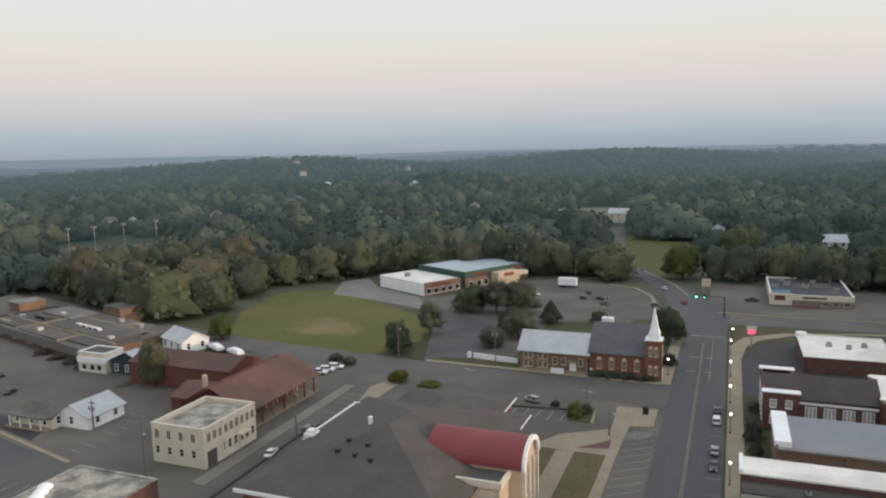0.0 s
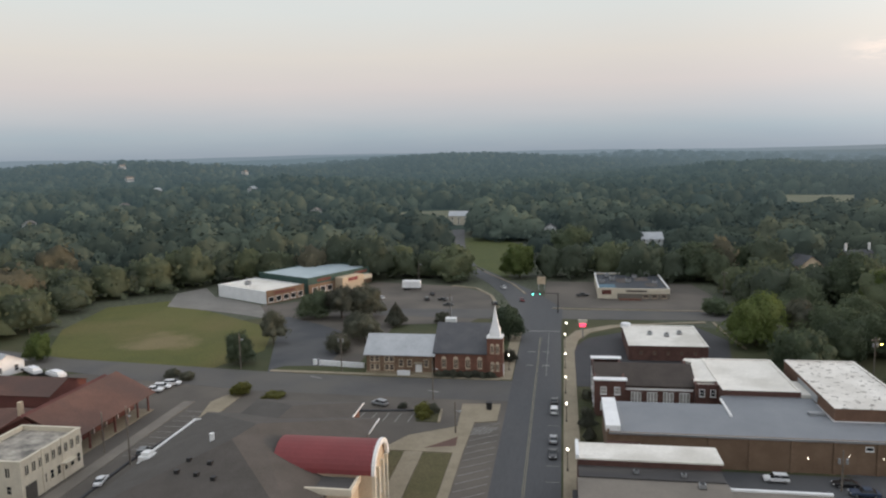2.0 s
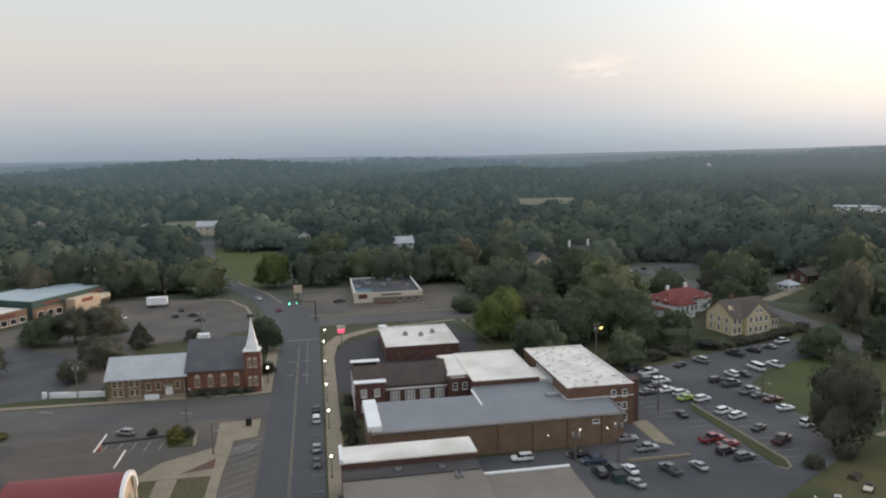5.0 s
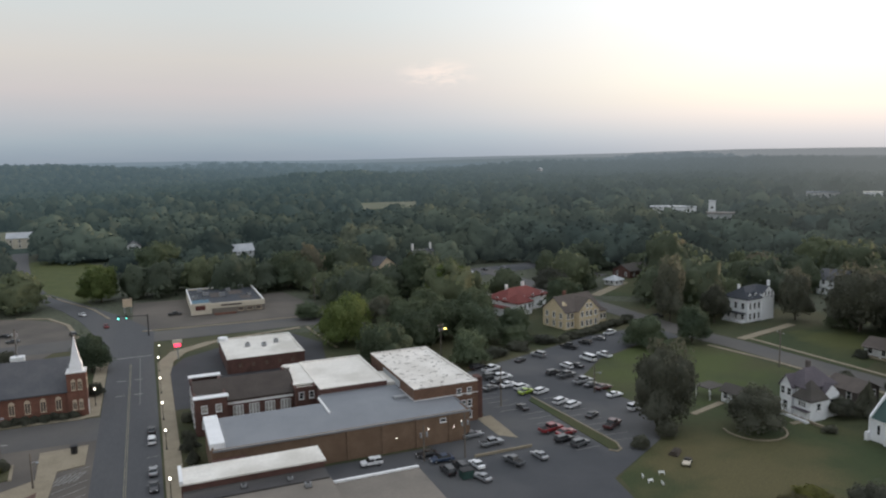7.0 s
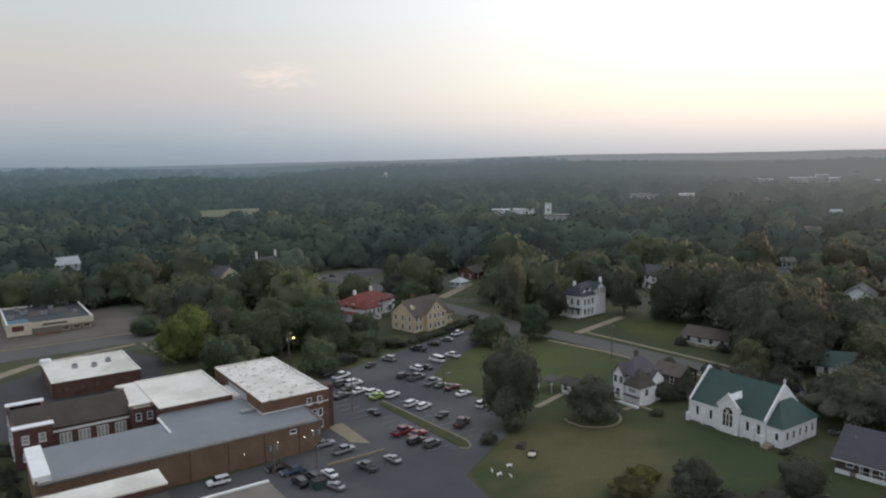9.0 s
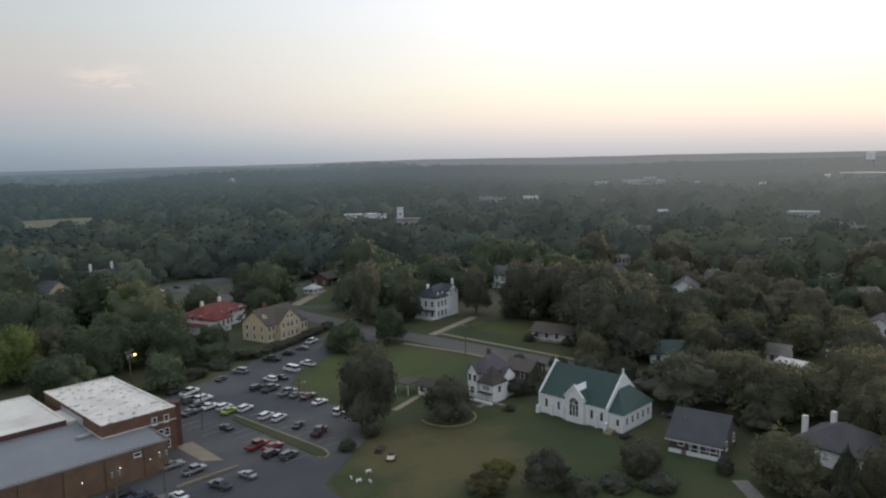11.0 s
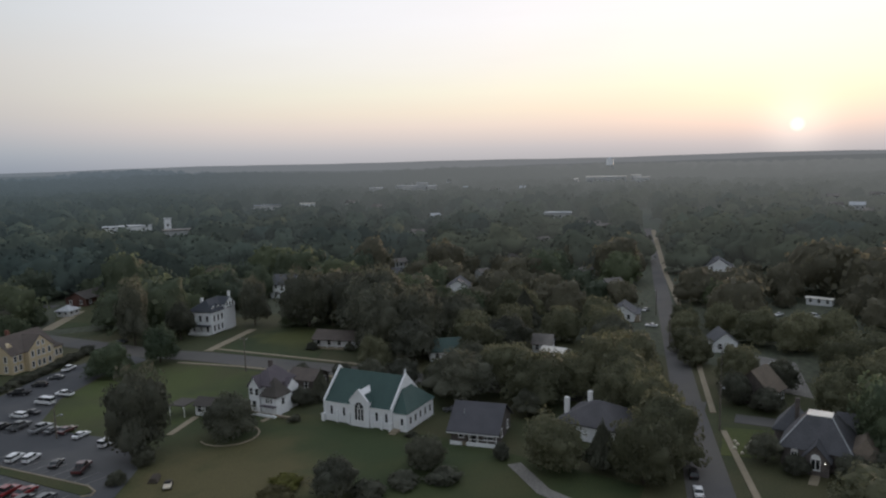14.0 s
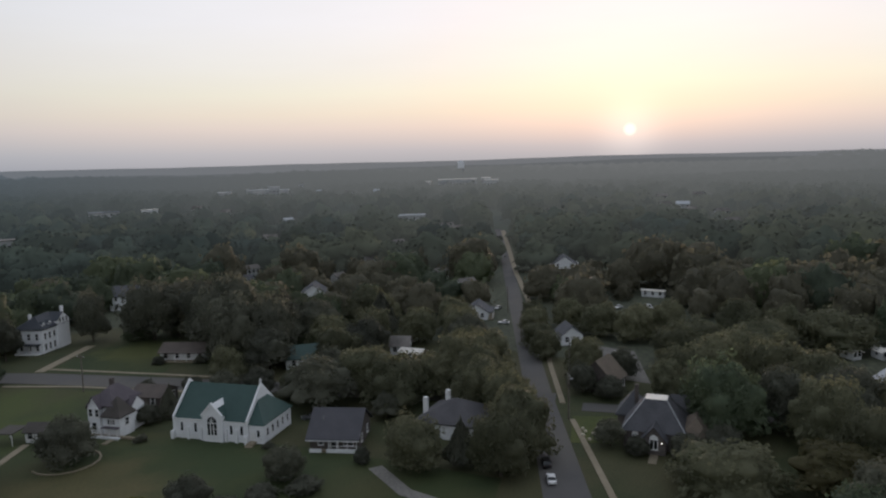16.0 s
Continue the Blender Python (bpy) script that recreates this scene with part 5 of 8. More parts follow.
def red_market():
    t = thing("red_market", -91, 122.6, 0, "long red market hall with rust-brown metal roofs and open porch", "market hall")
    part("long_wall", gable_walls(-38, -10, 3.4, 15.0, 5.2, 7.2, "x"), RED_SIDING, t)
    part("long_roof", gable_roof(-38, -10, 3.4, 15.0, 5.2, 7.2, "x", 0.15, 0.3), SHINGLE_RUST, t, "rust-brown metal roof")
    part("front_wall", gable_walls(-9, 3.0, -13, 11.5, 4.0, 7.6, "y"), RED_SIDING, t)
    part("front_roof", gable_roof(-9, 7.0, -13.4, 12, 3.9, 7.8, "y", 0.15, 0.5), SHINGLE_RUST, t, "rust-brown metal roof")
    for y in row(-14, 12.6, 7):
        part("porch_post", boxed((6.6, 6.9, y - 0.15, y + 0.15, 0, 3.6)), RED_SIDING, t)
    part("porch_floor", boxed((3.0, 7.2, -13.2, 11.8, 0, 0.18)), CONCRETE, t)
    part("lean_to", gable_walls(-16, -9, -8.0, 3.0, 2.8, 4.6, "x"), RED_SIDING, t)
    part("lean_to_roof", gable_roof(-16, -9, -8.0, 3.0, 2.8, 4.6, "x", 0.12, 0.3), SHINGLE_RUST, t)
    part("chimney", boxed((-9.2, -8.4, -6.2, -5.4, 4, 7.4)), TAN, t)
    for y in row(-12, 11, 6):
        door(t, 3.0, y, 90, 1.2, 2.2, SHINGLE)


def small_house(name, x, y, turn, w, d, h, ridge, wall, roof, label, axis="x", porch=None, chimneys=(), hip=False, category="house", wins=3, floors=1):
    """A house with its origin at the middle of its base; porch: depth of a porch on the -y side."""
    t = thing(name, x, y, turn, label, category)
    if hip:
        part("wall", boxed((-w / 2, w / 2, -d / 2, d / 2, 0, h)), wall, t)
        part("roof", hip_roof(-w / 2, w / 2, -d / 2, d / 2, h, ridge, 0.5), roof, t)
    else:
        part("wall", gable_walls(-w / 2, w / 2, -d / 2, d / 2, h, ridge, axis), wall, t)
        part("roof", gable_roof(-w / 2, w / 2, -d / 2, d / 2, h, ridge, axis, 0.15, 0.45), roof, t)
    for f in range(floors):
        z = 1.6 + f * 2.9
        for k in row(-w / 2, w / 2, wins):
            window(t, k, -d / 2, z, 0, 0.9, 1.4)
            window(t, k, d / 2, z, 180, 0.9, 1.4)
        for k in row(-d / 2, d / 2, max(2, wins - 1)):
            window(t, -w / 2, k, z, -90, 0.9, 1.4)
            window(t, w / 2, k, z, 90, 0.9, 1.4)
    if porch:
        part("porch_roof", boxed((-w / 2, w / 2, -d / 2 - porch, -d / 2 - 0.02, 2.5, 2.7)), roof, t)
        part("porch_floor", boxed((-w / 2, w / 2, -d / 2 - porch, -d / 2 - 0.02, 0, 0.35)), CONCRETE, t)
        for k in row(-w / 2, w / 2, 4):
            part("porch_post", boxed((k - 0.09, k + 0.09, -d / 2 - porch + 0.1, -d / 2 - porch + 0.28, 0.35, 2.5)), TRIM, t)
    for cx, cy, cz in chimneys:
        part("chimney", boxed((cx - 0.4, cx + 0.4, cy - 0.4, cy + 0.4, h * 0.6, cz)), TRIM, t, "pale chimney stack")
    return t


cream_hall()
red_market()
small_house("white_house", -118.5, 104.6, 0, 8.5, 9, 2.5, 4.6, WHITE, ROOF_METAL, "small white house with pale metal roof", "y", None, wins=1)
small_house("white_house", -126.8, 101.0, 0, 11, 6, 2.4, 3.8, CREAM, SCHOOL_ROOF, "cream bungalow with dark grey roof and open porch", "x", 1.6)
t, w, d = flat_block("white_kiosk", -149, -140.4, 129.4, 135.4, 5.0, CREAM, SHINGLE, "small white shop with flat felt roof and deep fascia", "shop", 0.2)
part("fascia", boxed((-4.3, 4.3, -3.4, -3.05, 2.6, 3.9), (4.05, 4.4, -3.05, 3.3, 2.6, 3.9)), WHITE, t)
for x in (-2.4, 0.2, 2.4):
    window(t, x, -3.0, 1.4, 0, 1.4, 1.3, "plain")
small_house("dark_barn", -134.8, 135.2, 0, 10, 9, 3.4, 5.6, BLUE_SIDING, ROOF_METAL, "dark blue-black barn with pale metal roof", "y", category="barn")
small_house("white_garage", -138.5, 155.5, -22, 11, 8, 3.0, 5.2, WHITE, ROOF_METAL, "white garage with pale metal roof", "x", category="garage")
for x, y, a in ((-127.5, 154.5, 60), (-119.5, 152.2, 64)):
    t = thing("white_trailer", x, y, a, "white box trailer parked behind the market", "trailer", "trailers")
    part("box_body", boxed((-1.0, 1.0, -3.0, 3.0, 0.9, 1.7), (-0.8, 0.8, -2.2, 1.4, 1.7, 2.1)), WHITE, t)
    part("chassis", boxed((-1.0, 1.0, -4, 4.8, 0.6, 0.9)), DARK_METAL, t)
    for s in (-1, 1):
        for yy in (-2.8, -1.7):
            bm = bmesh.new()
            tube(bm, (s * 1.05, yy, 0.45), (s * 1.3, yy, 0.45), 0.45, 0.45, 12)
            part("wheel", bm, RUBBER, t)


def school():
    t = thing("low_school", -178, 152, -16, "sprawling low brick school with wide dark flat roofs", "school")
    part("wall", boxed((-34, 30, -9, 16, 0, 3.0)), BROWN_BRICK, t)
    part("roof", boxed((-34.5, 30.5, -9.5, 16.5, 3.0, 3.35)), SCHOOL_ROOF, t, "dark grey-brown felt roof")
    for b, m in (((-33, -14, -8, 4, 3.35, 3.75), SHINGLE), ((-12, 12, -8.5, -3, 3.35, 3.7), SCHOOL_ROOF), ((14, 29, -7, 6, 3.35, 3.8), SHINGLE), ((-30, -10, 6, 15, 3.35, 3.9), ROOF_FELT)):
        part("roof_deck", boxed(b), m, t, "raised flat roof deck")
    part("upper_wall", boxed((-8, 26, -1, 9, 3.35, 3.75)), SCHOOL_ROOF, t)
    part("upper_roof", boxed((-8.4, 26.4, -1.4, 9.4, 3.75, 3.95)), SCHOOL_ROOF, t, "dark grey-brown felt roof")
    part("brick_block", boxed((-12, -2, 17, 24, 0, 5.6)), BROWN_BRICK, t)
    part("block_roof", boxed((-12.2, -1.8, 16.8, 24.2, 5.6, 5.8)), SHINGLE, t)
    for k in range(4):
        light = part("clerestory", boxed((0.4 + 3.4 * k, 3.0 + 3.4 * k, 2.2, 3.2, 3.95, 4.6)), TRIM, t, "white clerestory light")
        part("pane", boxed((0.7 + 3.4 * k, 2.7 + 3.4 * k, 2.12, 2.19, 4.05, 4.48)), GLASS, light)
    part("dark_vent", boxed((-22, -15, 0.5, 2.5, 3.75, 4.7)), DARK_METAL, t)
    part("pale_walkway", boxed((-31, -24, -6.5, -5.0, 3.75, 3.83)), CONCRETE, t)
    bm = bmesh.new()
    loft(bm, [(-10.6, 1.9), (-9.52, 3.3), (-9.52, 3.05), (-10.4, 1.8)], "x", -34.4, 30.4)
    part("sloped_eaves", bm, SHINGLE, t, "dark sloping shingled eaves")
    for b in ((-34, 30, -2.3, -1.8, 3.36, 3.86), (-20, 28, 10.4, 10.9, 3.36, 3.5), (12.4, 12.9, -9, 15, 3.36, 3.86), (-13.4, -12.9, -9, 15, 3.36, 3.8)):
        part("roof_ridge", boxed(b), CONCRETE, t, "pale capped roof joint")
    for x in row(-28, 10, 4):
        window(t, x, -9, 1.2, 0, 1.6, 1.0, "plain", TAN, GLASS_DUSK)
    for x, y in ((-20, 8), (-4, -6), (18, 12), (6, 13), (24, 0), (-27, -1)):
        part("roof_unit", boxed((x - 0.8, x + 0.8, y - 0.8, y + 0.8, 3.3, 4.5)), GALV, t)
    part("west_wing_wall", boxed((-70, -36, -4, 14, 0, 3.4)), BROWN_BRICK, t)
    part("west_wing_roof", boxed((-70.4, -35.6, -4.4, 14.4, 3.4, 3.7)), SCHOOL_ROOF, t, "dark grey-brown felt roof")
    part("west_block", boxed((-44, -36, 2, 10, 3.7, 6.2)), BROWN_BRICK, t, "brick upper block")
    part("west_block_roof", boxed((-44.3, -35.7, 1.7, 10.3, 6.2, 6.4)), ROOF_FELT, t)


school()
t, w, d = flat_block("pale_shop", -90.8, -75.9, 58, 77.4, 6.0, DARK_BRICK, ROOF_PATCHY, "dark brick shop with patchy weathered pale roof", "shop", 0.05, ROOF_PATCHY)
bm = bmesh.new()
for i in range(5):
    ball(bm, (-6.0 + i * 0.9, 2.4 - i * 1.5, 6.0), 1.1, 2, 0.6)
part("roof_tarpaulin", bm, WHITE, t, "crumpled white roof sheeting")


# ---- houses and churches to the east ----
def white_church():
    t = thing("white_church", 123.0, 77.8, 0, "white church with dark green metal roof and pointed windows", "church")
    w, eave, ridge = 5.7, 4.1, 9.3
    part("nave_wall", gable_walls(-w, w, -6.2, 9.3, eave, ridge - 0.1, "y"), WHITE, t)
    part("nave_roof", gable_roof(-w, w, -6.0, 9.1, eave, ridge, "y", 0.16, 0.22), GREEN_ROOF, t, "dark green metal roof")
    for y0, y1 in ((9.15, 9.5), (-6.6, -6.25)):
        bm = bmesh.new()
        loft(bm, [(-w - 0.3, 0), (w + 0.3, 0), (w + 0.3, eave + 0.35), (0, ridge + 0.75), (-w - 0.3, eave + 0.35)], "y", y0, y1)
        part("gable_parapet", bm, WHITE, t, "white raking gable parapet")
    part("gable_cross", boxed((-0.1, 0.1, -6.5, -6.3, ridge + 0.7, ridge + 1.5), (-0.35, 0.35, -6.5, -6.3, ridge + 1.1, ridge + 1.25)), WHITE, t)
    part("porch_wall", boxed((-w + 0.15, w - 0.15, -9.6, -6.62, 0, 3.7)), WHITE, t)
    bm = bmesh.new()
    c = [bm.verts.new(p) for p in ((-w - 0.15, -10.0, 3.65), (w + 0.15, -10.0, 3.65), (w + 0.15, -6.65, 3.65), (-w - 0.15, -6.65, 3.65), (-2.0, -6.65, 7.2), (2.0, -6.65, 7.2))]
    for f in ((3, 2, 1, 0), (0, 1, 5, 4), (1, 2, 5), (3, 0, 4), (2, 3, 4, 5)):
        bm.faces.new([c[k] for k in f])
    part("porch_roof", bm, GREEN_ROOF, t, "green metal lean-to roof")
    for y0, y1 in ((-6.1, -1.6), (2.8, 9.1)):
        part("eaves_board", boxed((-w - 0.28, -w - 0.1, y0, y1, eave - 0.25, eave - 0.02)), TRIM, t)
    # gabled bay with the great window
    part("bay_wall", gable_walls(-w - 0.75, -0.8, -1.5, 2.7, 5.0, 7.4, "x"), WHITE, t)
    part("bay_roof", gable_roof(-w - 0.4, -0.8, -1.5, 2.7, 5.0, 7.2, "x", 0.12, 0.1), GREEN_ROOF, t)
    bm = bmesh.new()
    loft(bm, [(-1.65, 4.9), (0.6, 7.3), (2.85, 4.9), (2.85, 5.3), (0.6, 7.75), (-1.65, 5.3)], "x", -w - 0.95, -w - 0.45)
    part("bay_parapet", bm, WHITE, t, "white stepped bay parapet")
    window(t, -w - 0.75, 0.6, 2.55, -90, 2.0, 2.3, "triple")
    bm = bmesh.new()
    loft(bm, [(0.6 + 1.0 * math.cos(a), 3.85 + 1.15 * math.sin(a)) for a in [math.pi * i / 10 for i in range(11)]], "x", -w - 0.84, -w - 0.74)
    part("arched_pane", bm, GLASS, t, "dark arched window head")
    for a in (60, 90, 120):
        bm = bmesh.new()
        tube(bm, (-w - 0.87, 0.6, 3.8), (-w - 0.87, 0.6 + math.cos(radians(a)), 3.8 + 1.05 * math.sin(radians(a))), 0.05, 0.05, 5)
        part("tracery", bm, TRIM, t)
    for y in (7.7, 4.7, -3.0, -5.2):
        window(t, -w, y, 2.35, -90, 0.55, 1.7, "plain", WHITE)
    for y in (6.2, 3.3, -2.0, -4.2):
        part("buttress", boxed((-w - 0.5, -w, y - 0.22, y + 0.22, 0, 2.5)), WHITE, t)
    for y in (9.4, -6.4):
        part("corner_buttress", boxed((-w - 0.95, -w - 0.3, y - 0.3, y + 0.3, 0, 1.6)), WHITE, t)
    for x in row(-5, 5, 5):
        window(t, x, -9.6, 2.0, 0, 0.6, 1.3)
    window(t, -w + 0.15, -8.6, 2.0, -90, 0.55, 1.3, "plain", WHITE)
    door(t, -w + 0.15, -7.4, -90, 1.0, 2.1)
    part("entrance_steps", boxed((-w - 1.5, -w + 0.1, -8.2, -6.8, 0, 0.5), (-w - 2.1, -w - 1.5, -8.2, -6.8, 0, 0.25)), CONCRETE, t)


def victorian():
    t = thing("victorian_house", 119.5, 101.6, 0, "white two-storey house with purple-grey hipped roof and corner turret", "house")
    part("wall", boxed((-3.6, 4.0, -1.6, 3.6, 0, 6.0)), WHITE, t)
    part("roof", hip_roof(-3.6, 4.0, -1.6, 3.6, 6.0, 9.0, 0.5), SHINGLE_PURPLE, t, "purple-grey shingle roof")
    part("front_wall", gable_walls(-4.6, -1.0, 0.6, 3.4, 5.8, 7.8, "x"), WHITE, t)
    part("front_roof", gable_roof(-4.6, -1.0, 0.6, 3.4, 5.8, 7.8, "x", 0.12, 0.3), SHINGLE_PURPLE, t)
    part("turret_wall", boxed((-4.8, -0.6, -4.0, -0.2, 0, 4.2)), WHITE, t)
    part("turret_roof", hip_roof(-4.8, -0.6, -4.0, -0.2, 4.2, 7.6, 0.35), SHINGLE, t, "dark turret roof")
    part("side_wall", gable_walls(-0.6, 3.4, -3.4, -1.6, 4.6, 6.4, "y"), WHITE, t)
    part("side_roof", gable_roof(-0.6, 3.4, -3.2, -1.6, 4.6, 6.4, "y", 0.12, 0.25), SHINGLE_PURPLE, t)
    for y in (1.2, 2.7):
        window(t, -4.6, y, 4.6, -90, 0.8, 1.4)
    window(t, -4.6, 2.0, 1.9, -90, 1.0, 1.4)
    window(t, -4.8, -2.1, 3.1, -90, 1.6, 0.9, "triple")
    window(t, -2.7, -4.0, 2.8, 0, 0.9, 1.3)
    window(t, 1.4, -3.4, 3.0, 0, 0.8, 1.3)
    part("porch_roof", boxed((-5.8, -4.85, -4.1, -0.3, 2.05, 2.2)), SHINGLE_PURPLE, t)
    part("porch_floor", boxed((-6.0, -4.62, -4.3, 3.2, 0, 0.4)), WHITE, t)
    for y in (-4.0, -2.2, -0.5):
        part("porch_post", boxed((-5.75, -5.6, y, y + 0.15, 0.4, 2.05)), TRIM, t)
    part("chimney", boxed((0.6, 1.3, 1.6, 2.3, 7, 10.0)), WEATHERED, t)
    part("front_walk", boxed((-8.4, -6.05, -3.6, -2.4, 0.03, 0.1)), CONCRETE, t)


def yellow_house():
    t = thing("yellow_house", 118, 189, 12, "large yellow timber house with brown roof and white trim", "house")
    part("wall", gable_walls(-7, 7, -6.5, 3.5, 5.4, 9.2, "x"), YELLOW, t)
    part("roof", gable_roof(-7, 7, -6.5, 3.5, 5.4, 9.2, "x", 0.18, 0.5), SHINGLE_BROWN, t, "brown shingle roof")
    part("gable_wall", gable_walls(-3.0, 5.0, -8.0, 0.0, 5.4, 8.8, "y"), YELLOW, t)
    part("gable_roof", gable_roof(-3.0, 5.0, -7.8, 0.0, 5.4, 8.8, "y", 0.15, 0.3), SHINGLE_BROWN, t)
    part("wing_wall", boxed((7, 11.5, -5.0, 2.0, 0, 3.6)), YELLOW, t)
    part("wing_roof", hip_roof(7, 11.5, -5.0, 2.0, 3.6, 5.2, 0.4), SHINGLE_BROWN, t)
    for x in (-1.8, 0.2, 1.8, 3.8):
        window(t, x, -8.0, 4.4, 0, 0.8, 1.4)
        window(t, x, -8.0, 1.6, 0, 0.8, 1.4)
    for x in (0.2, 1.8):
        window(t, x, -8.0, 6.8, 0, 0.7, 1.0)
    for x in (-6, -4.4, 6.2):
        window(t, x, -6.5, 4.0, 0, 0.8, 1.4)
        window(t, x, -6.5, 1.5, 0, 0.8, 1.4)
    for x in (8, 9.4, 10.8):
        window(t, x, -5.0, 1.8, 0, 0.8, 1.4)
    for y in (-4.5, -1.5, 1.5):
        window(t, -7, y, 4.0, -90, 0.8, 1.4)
        window(t, -7, y, 1.5, -90, 0.8, 1.4)
    part("dormer", gable_walls(-6.6, -4.6, -4.8, -2.0, 6.8, 8.0, "y"), YELLOW, t)
    part("chimney", boxed((-1.4, -0.6, 0.0, 0.8, 8, 10.2)), BRICK, t)


def manor():
    t = thing("white_mansion", 171.2, 169.6, 9, "tall white three-storey mansion with dark mansard roof", "house")
    part("wall", boxed((-6.2, 6.4, -4.0, 4.2, 0, 6.9)), FRESH_WHITE, t)
    part("cornice", boxed((-6.45, 6.65, -4.25, 4.45, 6.9, 7.15)), TRIM, t)
    part("roof", hip_roof(-6.2, 6.4, -4.0, 4.2, 7.15, 10.4, 0.35, ridge=(-3.4, 3.4, -0.2, 0.2)), SLATE, t, "dark slate roof")
    part("gable_wall", gable_walls(0.4, 6.0, -4.35, -0.6, 8.2, 10.3, "y"), FRESH_WHITE, t, "wide white attic gable")
    part("gable_roof", gable_roof(0.4, 6.0, -4.25, -0.6, 8.2, 10.3, "y", 0.12, 0.15), SLATE, t)
    part("bay", boxed((6.4, 7.4, -2.6, 0.6, 0, 6.2)), FRESH_WHITE, t, "white projecting bay")
    part("bay_roof", boxed((6.4, 7.6, -2.8, 0.8, 6.2, 6.4)), SLATE, t)
    part("tall_chimney", boxed((5.9, 6.6, -2.4, -1.7, 6, 11.6)), FRESH_WHITE, t, "white tall chimney")
    part("chimney", boxed((-4.2, -3.5, 0.6, 1.3, 8, 11.0)), FRESH_WHITE, t)
    for x in (-4.4, -1.6):
        part("dormer", gable_walls(x - 0.6, x + 0.6, -3.4, -1.2, 8.3, 8.9, "y"), FRESH_WHITE, t)
        part("dormer_roof", gable_roof(x - 0.6, x + 0.6, -3.3, -1.2, 8.3, 8.9, "y", 0.1, 0.12), SLATE, t)
        window(t, x, -3.4, 7.9, 0, 0.5, 0.7, "plain")
    for f in (1.8, 4.9):
        for x in row(-6.0, 6.2, 6):
            window(t, x, -4.0, f, 0, 0.8, 1.7)
        for y in row(-3.6, 3.8, 3):
            window(t, -6.2, y, f, -90, 0.8, 1.7)
            window(t, 6.4, y + 2.0, f, 90, 0.8, 1.7)
    for x in (1.7, 3.2, 4.7):
        window(t, x, -4.35, 8.2, 0, 0.7, 1.2)
    part("porch_roof", boxed((-8.0, -6.25, -3.6, 3.6, 2.7, 2.95)), SLATE, t)
    part("porch_floor", boxed((-8.0, -6.25, -3.6, 3.6, 0, 0.5)), FRESH_WHITE, t)
    for y in row(-3.6, 3.6, 4):
        part("porch_post", boxed((-7.9, -7.7, y - 0.1, y + 0.1, 0.5, 2.7)), TRIM, t)


def stone_church():
    t = thing("stone_church", 134.2, -2.6, -6, "stone church with steep dark slate roofs and a white roof deck", "church")
    part("wall", boxed((-5.2, 5.2, -5.0, 5.2, 0, 3.4)), STONE, t)
    bm = bmesh.new()
    lo = [bm.verts.new(p) for p in ((-5.7, -5.5, 3.3), (5.7, -5.5, 3.3), (5.7, 5.7, 3.3), (-5.7, 5.7, 3.3))]
    hi = [bm.verts.new(p) for p in ((-1.2, -1.9, 7.9), (1.7, -1.9, 7.9), (1.7, 1.9, 7.9), (-1.2, 1.9, 7.9))]
    bm.faces.new(lo[::-1])
    bm.faces.new(hi)
    for i in range(4):
        bm.faces.new((lo[i], lo[(i + 1) % 4], hi[(i + 1) % 4], hi[i]))
    part("roof", bm, CHURCH_SLATE, t, "steep dark slate roof")
    part("roof_deck", boxed((-1.25, 1.75, -1.95, 1.95, 7.9, 8.02)), ROOF_WHITE, t, "white flat roof deck")
    for x0, y0, x1, y1 in ((-5.7, -5.5, -1.2, -1.9), (-5.7, 5.7, -1.2, 1.9), (5.7, -5.5, 1.7, -1.9)):
        bm = bmesh.new()
        tube(bm, (x0, y0, 3.38), (x1, y1, 7.98), 0.12, 0.12, 6)
        part("hip_flashing", bm, GALV, t, "pale metal hip flashing")
    part("rear_wall", boxed((3.0, 9.0, 2.0, 7.4, 0, 3.2)), STONE, t)
    part("rear_roof", hip_roof(3.0, 9.0, 2.0, 7.4, 3.2, 7.2, 0.4), SHINGLE_GREY, t, "grey pyramid roof")
    part("vestry_wall", gable_walls(5.2, 11.5, -6.8, -2.2, 3.4, 6.0, "y"), STONE, t)
    part("vestry_roof", gable_roof(5.2, 11.5, -6.8, -2.2, 3.4, 6.0, "y", 0.2, 0.4), CHURCH_SLATE, t)
    part("aisle_wall", boxed((-4.6, 4.8, -9.8, -5.0, 0, 2.4)), STONE, t)
    part("aisle_roof", hip_roof(-4.6, 4.8, -9.8, -4.0, 2.4, 5.4, 0.4), BROWN_SHAKE, t, "brownish lower roof")
    part("front_gable", gable_walls(-7.4, -3.0, -2.2, 1.8, 2.6, 5.0, "x"), STONE, t)
    part("front_roof", gable_roof(-7.4, -3.0, -2.2, 1.8, 2.6, 5.0, "x", 0.18, 0.35), CHURCH_SLATE, t)
    part("chimney", boxed((3.4, 4.1, 3.6, 4.3, 4.5, 9.0)), WEATHERED, t)
    window(t, -7.4, -0.2, 1.9, -90, 1.2, 1.6, "arch")
    for y in (-3.8, 3.2):
        window(t, -5.2, y, 1.8, -90, 0.8, 1.6, "arch")
    for x in row(-4.0, 4.2, 3):
        window(t, x, -9.8, 1.3, 0, 0.7, 1.1)
    bm = bmesh.new()
    ball(bm, (-7.55, -1.6, 2.3), 0.1, 1)
    part("wall_lamp", bm, GLOBE, t, "small white wall lamp")
    part("front_path", boxed((-11.5, -7.45, -1.0, 0.4, 0.05, 0.12)), CONCRETE, t)


